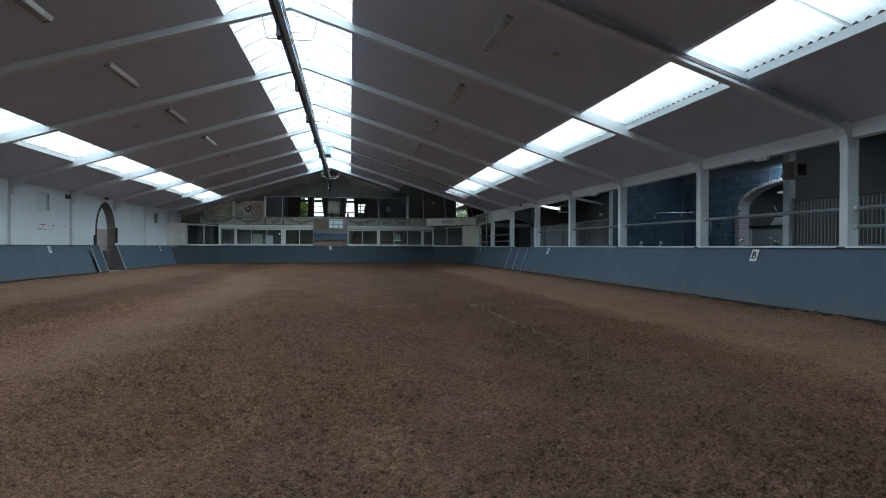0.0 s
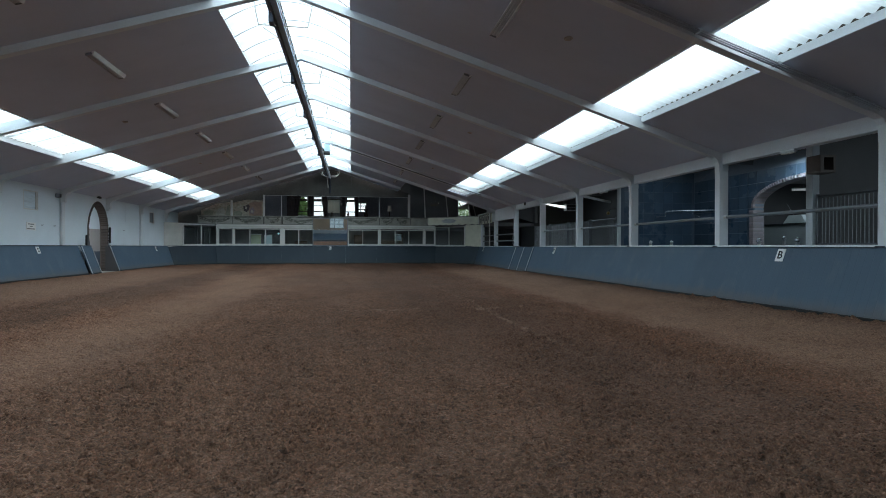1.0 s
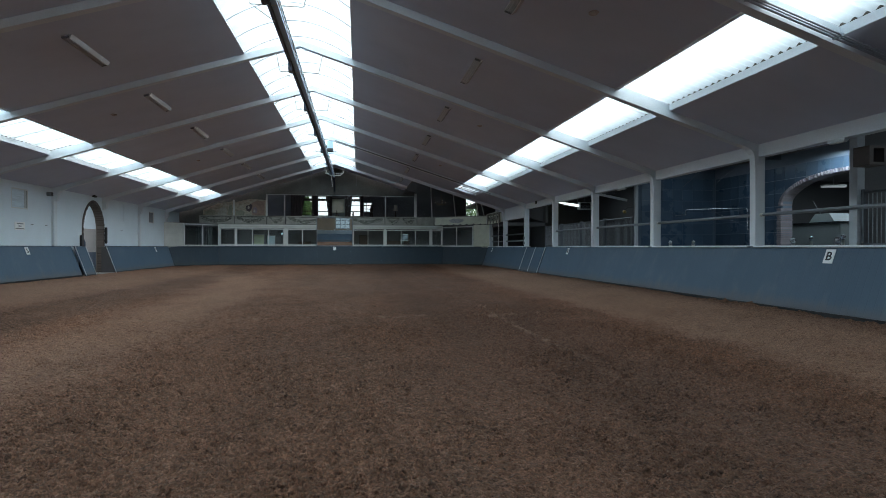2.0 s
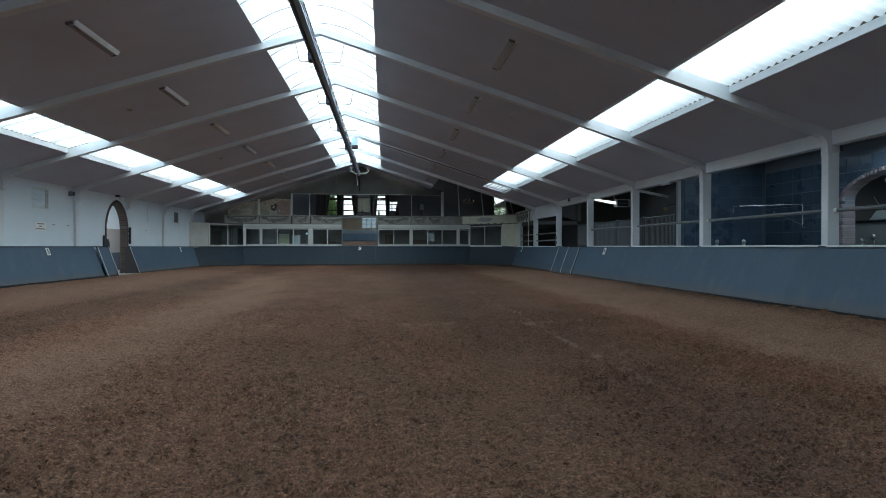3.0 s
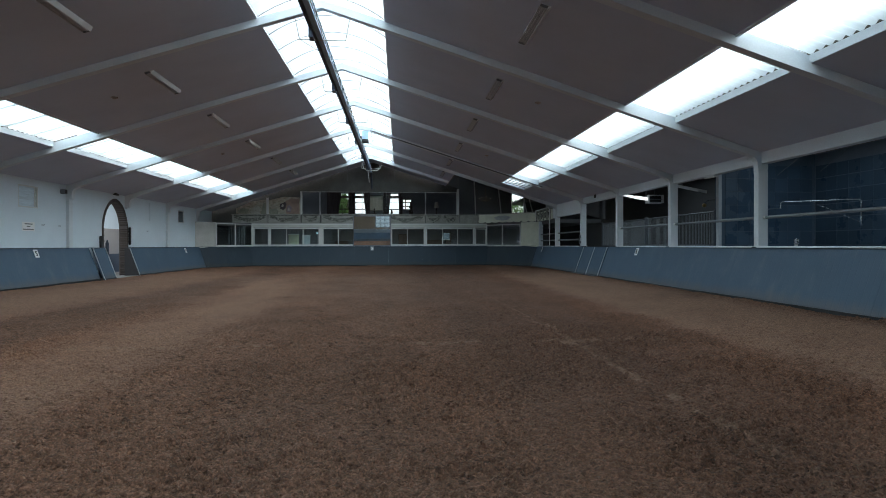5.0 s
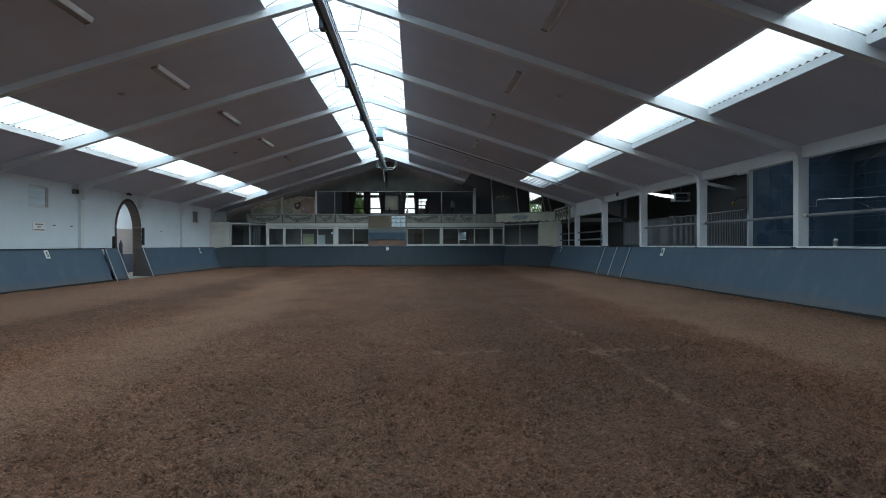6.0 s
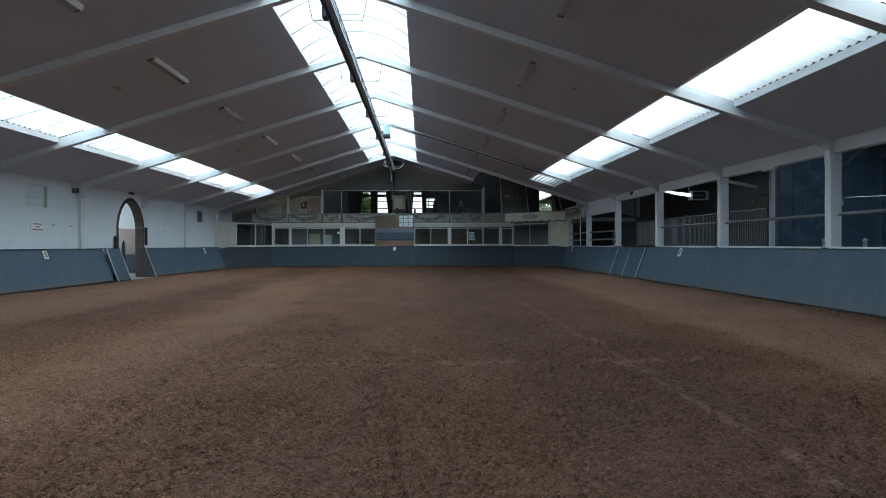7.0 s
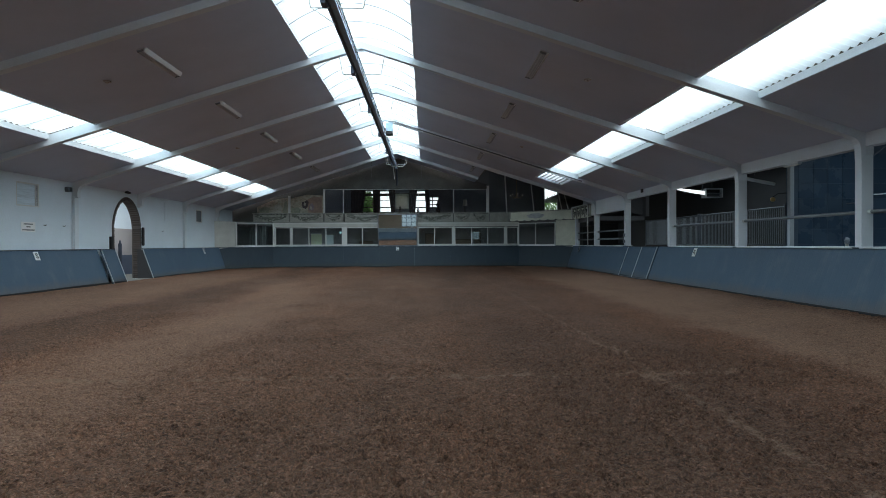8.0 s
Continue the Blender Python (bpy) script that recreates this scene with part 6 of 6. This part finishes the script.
for k in range(n + 1):
    a = math.pi * k / n
    y = VAULT["c"] + (VAULT["half"] + 0.055) * math.cos(a)
    z = VAULT["spring"] + (VAULT["crown"] - VAULT["spring"] + 0.055) * math.sin(a)
    ny, nz = math.cos(a) / (VAULT["half"]), math.sin(a) / (VAULT["crown"] - VAULT["spring"])
    ang = math.degrees(math.atan2(nz, ny))
    brick(wall_tiled, pose(AX - 0.035, y, z, ang, 0, 0), arch_brick_me)

# dark brick lining of the doorway in the closed wall
lining = thing("doorway_lining", (XL, ARCH_C, 0.0), "dark brown brick lining of the arched doorway", "brick arch", "", "structure")
inner = arch_loop(ARCH_C, ARCH_H - 0.125, 2.15, 3.21, 9, 0.16, 0.18)
outer = arch_loop(ARCH_C, ARCH_H - 0.004, 2.15, 3.336, 9, 0.16, 0.18)
bm = bmesh.new()
prism(bm, outer + inner[::-1], [], lambda u, v, w: (XL + 0.012 - w, u, v), 0.31)
part("mortar_bed", bm, MORTAR, lining)
bm = boxes((-0.14, 0.14, -0.055, 0.055, -0.030, 0.030), bevel=0.005)
brick2 = bpy.data.meshes.new("brick")
bm.to_mesh(brick2)
bm.free()
brick2.materials.append(BRICK)


def lining_brick(y, z, ang, k):
    ob = new("brick", brick2)
    ob.parent = lining
    ob.matrix_parent_inverse = lining.matrix_basis.inverted()
    ob.matrix_basis = pose(XL - 0.12 + 0.006 * ((k * 5) % 3), y, z, ang, 0, 0)


for s in (-1, 1):
    for k in range(27):
        lining_brick(ARCH_C + s * (ARCH_H - 0.075), 0.20 + 0.073 * k, 0 if s < 0 else 180, k)
mid = arch_loop(ARCH_C, ARCH_H - 0.075, 2.15, 3.265, 17, 0.16, 0.18)[2:-2]
for k, ((ya, za), (yb, zb)) in enumerate(zip(mid, mid[1:])):
    lining_brick((ya + yb) / 2, (za + zb) / 2, math.degrees(math.atan2(zb - za, yb - ya)) - 90, k)


# stable fronts with bars
def stable_front(y0, y1, label):
    x = 10.9
    root = thing("stable_front", (x, (y0 + y1) / 2, 0.05), label, "stable front", "stable fronts")
    part("lower_panel", boxes((x - 0.03, x + 0.03, y0 + 0.05, y1 - 0.05, 0.06, 1.36)), DARKWOOD, root)
    part("top_rail", rods([(x, y0, 2.53), (x, y1, 2.53)], 0.03, 8), DULLSTEEL, root)
    part("lower_rail", boxes((x - 0.035, x + 0.035, y0, y1, 1.362, 1.42)), DULLSTEEL, root)
    for y in (y0 + 0.03, y1 - 0.03):
        part("frame_post", boxes((x - 0.035, x + 0.035, y - 0.035, y + 0.035, 0.06, 2.60), bevel=0.006), DULLSTEEL, root)
    n = int((y1 - y0 - 0.1) / 0.098)
    for k in range(1, n):
        y = y0 + 0.05 + (y1 - y0 - 0.1) * k / n
        ob = new("bar", bar_me)
        ob.parent = root
        ob.matrix_parent_inverse = root.matrix_basis.inverted()
        ob.matrix_basis = Matrix.Translation((x, y, 1.97))


bar_me = bpy.data.meshes.new("bar")
bm = rods([(0, 0, -0.55), (0, 0, 0.55)], 0.011, 6)
bm.to_mesh(bar_me)
bm.free()
bar_me.materials.append(BARPAINT)
for a, b in ((4.0, 6.6), (6.7, 9.4), (9.5, 12.15)):
    stable_front(a, b, "stable box front with upright grey bars")
for a, b in ((22.1, 24.6), (24.7, 27.2), (27.3, 29.8), (29.9, 32.4)):
    stable_front(a, b, "stable box front with upright grey bars over dark boards")


def aisle_post(y, z1, hw=0.10):
    p = thing("aisle_post", (10.9, y, 0.05), "white square post in the side aisle", "post", "aisle posts")
    part("shaft", boxes((10.9 - hw, 10.9 + hw, y - hw, y + hw, 0.05, z1), bevel=0.01), WHITE, p)


aisle_post(12.28, 4.49)
aisle_post(21.90, 4.49, 0.065)
CUPBOARD = painted("grey_brown_board", (0.20, 0.17, 0.155), 0.7, grain=30, stain=3, vary=0.2)
cab = thing("wall_cupboard", (9.95, 11.2, 2.9), "grey-brown hanging box shelf, open to the front", "cupboard")
# darker back, so the shade inside the shelf is put into its colour
part("back", boxes((9.99, 10.37, 11.48, 11.5, 2.98, 3.35)), DARKWOOD, cab)
part("top", boxes((9.98, 10.38, 11.15, 11.5, 3.325, 3.36), bevel=0.006), CUPBOARD, cab)
part("bottom", boxes((9.98, 10.38, 11.15, 11.5, 2.97, 3.005), bevel=0.006), CUPBOARD, cab)
for x in (9.98, 10.345):
    part("side_panel", boxes((x, x + 0.035, 11.152, 11.479, 3.006, 3.324)), CUPBOARD, cab)
part("front_frame", boxes((9.985, 10.07, 11.135, 11.15, 2.975, 3.355), (10.32, 10.375, 11.135, 11.15, 2.975, 3.355), (10.07, 10.32, 11.136, 11.15, 3.31, 3.354), (10.07, 10.32, 11.136, 11.15, 2.976, 3.03)), CUPBOARD, cab)
part("bracket", rods([(10.36, 11.4, 3.2), (10.86, 12.2, 3.2)], 0.02, 6), DULLSTEEL, cab)

rail_w = thing("wash_rail", (13.5, 20.6, 2.0), "thin bent white tube rail with a chain in the wash place", "rail")
RA, RB = Vector((12.63, 21.25, 2.80)), Vector((14.33, 20.0, 2.80))
DOWN = Vector((0, 0, -1))
part("tube", rods([RA + DOWN * 0.22, RA + DOWN * 0.03, RA.lerp(RB, 0.03), RA.lerp(RB, 0.97), RB + DOWN * 0.05, RB + DOWN * 0.80], 0.016, 8), CHROME, rail_w)
for k in range(12):
    c0, c1 = RA.lerp(RB, 0.37), RB + DOWN * 0.72
    part("chain_link", rods([c0.lerp(c1, k / 12), c0.lerp(c1, (k + 0.6) / 12)], 0.012, 6), CHROME, rail_w)
part("wall_bracket", rods([RA + DOWN * 0.2, (12.63, 21.95, 2.60)], 0.012, 6), GALV, rail_w)
part("wall_bracket", rods([RB + DOWN * 0.80, (14.4, 20.0, 2.0)], 0.012, 6), GALV, rail_w)
for x, y in ((12.2, 20.8), (12.9, 19.9)):
    st = thing("ceiling_stay", (x, y, 3.9), "thin pale stay rod under the aisle ceiling", "rod", "ceiling stays")
    part("rod", rods([(x, y, 3.62), (x + 0.75, y - 0.6, 4.5)], 0.006, 5), DULLSTEEL, st)


def bollard(x, y, first=None):
    m = Matrix.Translation((x, y, 0.05))
    if first is not None:
        return copy_thing(first, m)
    root = thing("tether_post", (0, 0, 0), "slim grey post with a ball finial", "post", "tether posts")
    part("shaft", rods([(0, 0, 0), (0, 0, 1.36)], 0.045, 10), FRAMEW, root)
    part("collar", rods([(0, 0, 1.36), (0, 0, 1.40)], 0.062, 12), GALV, root)
    b2 = bmesh.new()
    bmesh.ops.create_icosphere(b2, subdivisions=2, radius=0.07, matrix=Matrix.Translation((0, 0, 1.465)))
    part("ball", b2, CHROME, root, smooth=True)
    root.matrix_basis = m
    return root


b0 = bollard(11.61, 20.65)
for x, y in ((11.61, 19.24), (11.35, 14.56), (11.39, 13.25)):
    bollard(x, y, b0)

for x, y in ((17.7, 20.7), (16.9, 18.5)):
    copy_thing(b0, Matrix.Translation((x, y, 0.05)) @ Matrix.Scale(1.13, 4))

# pale vehicle beyond the archway
veh = thing("parked_trailer", (18.9, 22.0, 0.05), "pale grey box trailer parked in the dark room beyond the archway", "trailer")
GREYBODY = painted("pale_grey_body_paint", (0.34, 0.38, 0.38), 0.45, grain=30, stain=1.5, vary=0.12, relief=0.05)
part("body", boxes((18.6, 20.4, 20.3, 23.7, 0.45, 2.32), bevel=0.05), GREYBODY, veh)
part("side_panel", boxes((18.57, 18.598, 22.85, 23.5, 0.9, 2.25)), PLATE, veh)
bm = bmesh.new()
prism(bm, [(20.75, 2.36), (22.0, 2.36), (21.68, 2.72), (21.0, 2.72)], [], lambda u, v, w: (18.8 + w, u, v), 0.9)
part("roof_hood", bm, GREYBODY, veh, "white sloping roof hood")
part("roof_edge", boxes((18.55, 20.45, 20.25, 23.75, 2.322, 2.36)), BLACK, veh)
for y in (21.2, 22.9):
    part("wheel", rod(bmesh.new(), (18.62, y, 0.40), (18.85, y, 0.40), 0.35, 18), BLACK, veh)
part("aerial", rods([(19.0, 21.6, 2.72), (19.0, 22.0, 3.3)], 0.006, 5), GALV, veh)


def lit_tube(name, a, b, w, mat, label, watts):
    t = thing(name, ((a[0] + b[0]) / 2, (a[1] + b[1]) / 2, a[2] + 0.05), label, "lamp", "aisle lamps")
    b2 = bmesh.new()
    bar(b2, a, b, w, 0.05)
    part("diffuser", b2, mat, t)
    b2 = bmesh.new()
    bar(b2, (a[0], a[1], a[2] + 0.05), (b[0], b[1], b[2] + 0.05), w + 0.03, 0.045)
    part("housing", b2, FRAMEW, t)
    part("hanger", rods([((a[0] + b[0]) / 2, (a[1] + b[1]) / 2, a[2] + 0.07), ((a[0] + b[0]) / 2, (a[1] + b[1]) / 2, 4.5)], 0.01, 5), DULLSTEEL, t)
    return t


lit_tube("aisle_lamp", (17.1, 19.6, 3.60), (18.1, 19.6, 3.62), 0.10, LIT, "lit white tube lamp in the dark back room", 30)
lit_tube("aisle_lamp", (9.6, 22.6, 3.47), (10.88, 22.6, 3.23), 0.05, TUBE, "unlit slanting tube lamp in the side aisle", 0)
for y0, y1 in ((10.12, 10.48), (18.02, 18.54)):
    hl = thing("header_lamp", (XC + 0.1, (y0 + y1) / 2, 3.25), "small white lamp box under the header beam", "lamp", "header lamps")
    part("case", boxes((XC + 0.075, XC + 0.165, y0, y1, 3.205, 3.252), bevel=0.008), WHITE, hl)
    part("cover", boxes((XC + 0.085, XC + 0.155, y0 + 0.02, y1 - 0.02, 3.185, 3.204), bevel=0.006), FRAMEW, hl)


def room_fill(x, y, z, sx, sy, watts):
    """An unseen area lamp added to brighten a side room, under an added frosted pane."""
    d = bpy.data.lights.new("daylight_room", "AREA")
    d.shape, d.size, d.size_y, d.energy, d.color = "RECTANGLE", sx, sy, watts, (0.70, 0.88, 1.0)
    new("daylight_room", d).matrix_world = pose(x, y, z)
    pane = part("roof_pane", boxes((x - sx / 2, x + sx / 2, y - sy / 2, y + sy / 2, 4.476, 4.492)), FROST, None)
    tagged(pane, "frosted pane added above an unseen fill lamp in a side room", "roof light", "", "structure")


# first lamp stands for the overhead light on the tiles; others lift dark rooms
room_fill(13.7, 15.3, 4.26, 0.5, 2.2, 95)
room_fill(12.4, 19.5, 4.46, 1.0, 3.0, 14)
room_fill(21.0, 19.0, 4.46, 2.0, 5.0, 90)
room_fill(18.0, 20.6, 4.46, 1.0, 3.4, 46)
room_fill(12.6, 8.0, 4.46, 1.0, 6.0, 30)
room_fill(9.8, 27.5, 4.46, 1.0, 6.0, 42)
room_fill(12.6, 27.5, 4.46, 1.0, 6.0, 24)
room_fill(9.8, 7.0, 4.46, 1.0, 6.0, 17)

# bright roof window and a heater far down the aisle
rw = thing("aisle_roof_window", (8.95, 23.9, 3.1), "bright daylit roof window hung in the side aisle", "roof window")
bm = bmesh.new()
prism(bm, [(8.40, 3.22), (8.52, 3.26), (9.34, 3.17), (9.34, 3.05), (8.95, 3.10), (8.62, 3.17)], [], lambda u, v, w: (u, 23.84 + w, v), 0.03)
part("pane", bm, BRIGHTSHEET, rw)
part("hanging_frame", boxes((8.66, 8.70, 23.875, 23.90, 3.10, 4.5), (9.26, 9.30, 23.875, 23.90, 3.10, 4.5)), DULLSTEEL, rw)
ht = thing("aisle_heater", (9.66, 23.9, 2.95), "grey open-fronted heater box hanging in the side aisle", "heater")
part("case", boxes((9.38, 9.95, 23.84, 24.15, 3.235, 3.265), (9.38, 9.95, 23.84, 24.15, 2.96, 2.985), (9.38, 9.405, 23.84, 24.15, 2.985, 3.235), (9.925, 9.95, 23.84, 24.15, 2.985, 3.235)), WHITE, ht)
# black sheet standing in for the shade inside the box
part("grille", boxes((9.405, 9.925, 24.0, 24.02, 2.985, 3.235)), BLACK, ht)
part("shelf", boxes((9.406, 9.924, 23.9, 23.995, 3.10, 3.12)), DULLSTEEL, ht)
part("drop_rod", rods([(9.66, 24.0, 3.265), (9.66, 24.0, 4.5)], 0.012, 6), DULLSTEEL, ht)
bell = thing("wall_lantern", (10.65, 22.2, 2.66), "small round brass lantern by the aisle post", "lantern")
bm = bmesh.new()
bmesh.ops.create_icosphere(bm, subdivisions=2, radius=0.075, matrix=Matrix.Translation((10.62, 22.3, 2.76)))
part("globe", bm, BRASS, bell, smooth=True)
part("arm", rods([(10.62, 22.3, 2.835), (10.70, 22.2, 2.93), (10.86, 21.97, 2.93)], 0.014, 6), BLACK, bell)


# ---------------------------------------------------------------- trees outside the gallery windows
def leafy_tree(x, y, h, seed, rad=2.5, leaves=2600):
    rng = random.Random(seed)
    t = thing("tree", (x, y, -0.45), "leafy green tree outside the gallery windows", "tree", "trees outside")
    bm = bmesh.new()
    rod(bm, (x, y, -0.45), (x + 0.1, y, h * 0.45), 0.22, 10, 0.13)
    for k in range(7):
        a = k * 2.4
        z = h * (0.30 + 0.05 * k)
        rod(bm, (x + 0.08, y, z), (x + 0.64 * rad * math.cos(a), y + 0.64 * rad * math.sin(a), z + 1.4), 0.08, 6, 0.03)
    part("trunk", bm, BARK, t)
    vs, fs = [], []
    for k in range(leaves):
        a, b, r = rng.random() * 6.283, math.acos(rng.uniform(-1, 1)), rng.random() ** 0.4
        wob = 0.75 + 0.3 * math.sin(3 * a + seed) * math.sin(4 * b)
        p = Vector((x + rad * r * wob * math.sin(b) * math.cos(a), y + rad * r * wob * math.sin(b) * math.sin(a), h * 0.66 + h * 0.33 * r * wob * math.cos(b)))
        s = rng.uniform(0.08, 0.17)
        q = Euler((rng.random() * 3, rng.random() * 3, rng.random() * 6)).to_matrix()
        i = len(vs)
        vs += [tuple(p + q @ Vector(c)) for c in ((-s, 0, 0), (0, -s * 0.5, 0.02), (s, 0, 0), (0, s * 0.5, 0.02))]
        fs.append((i, i + 1, i + 2, i + 3))
    me = bpy.data.meshes.new("crown")
    me.from_pydata(vs, [], fs)
    me.materials.append(LEAF)
    cr = new("crown", me)
    cr.parent = t
    cr.matrix_parent_inverse = t.matrix_basis.inverted()


leafy_tree(-4.28, 47.4, 6.0, 3, 0.72)
leafy_tree(-8.6, 60.0, 7.0, 9)
leafy_tree(10.75, 52.0, 6.0, 5, 1.5, 750)

bm = boxes((-120, 140, 150, 150.1, -2, 90))
structure("backdrop_sky", bm, glow("white_overcast_sky", (0.93, 0.97, 1.0), 1.1), "white overcast sky beyond the windows", "sky")
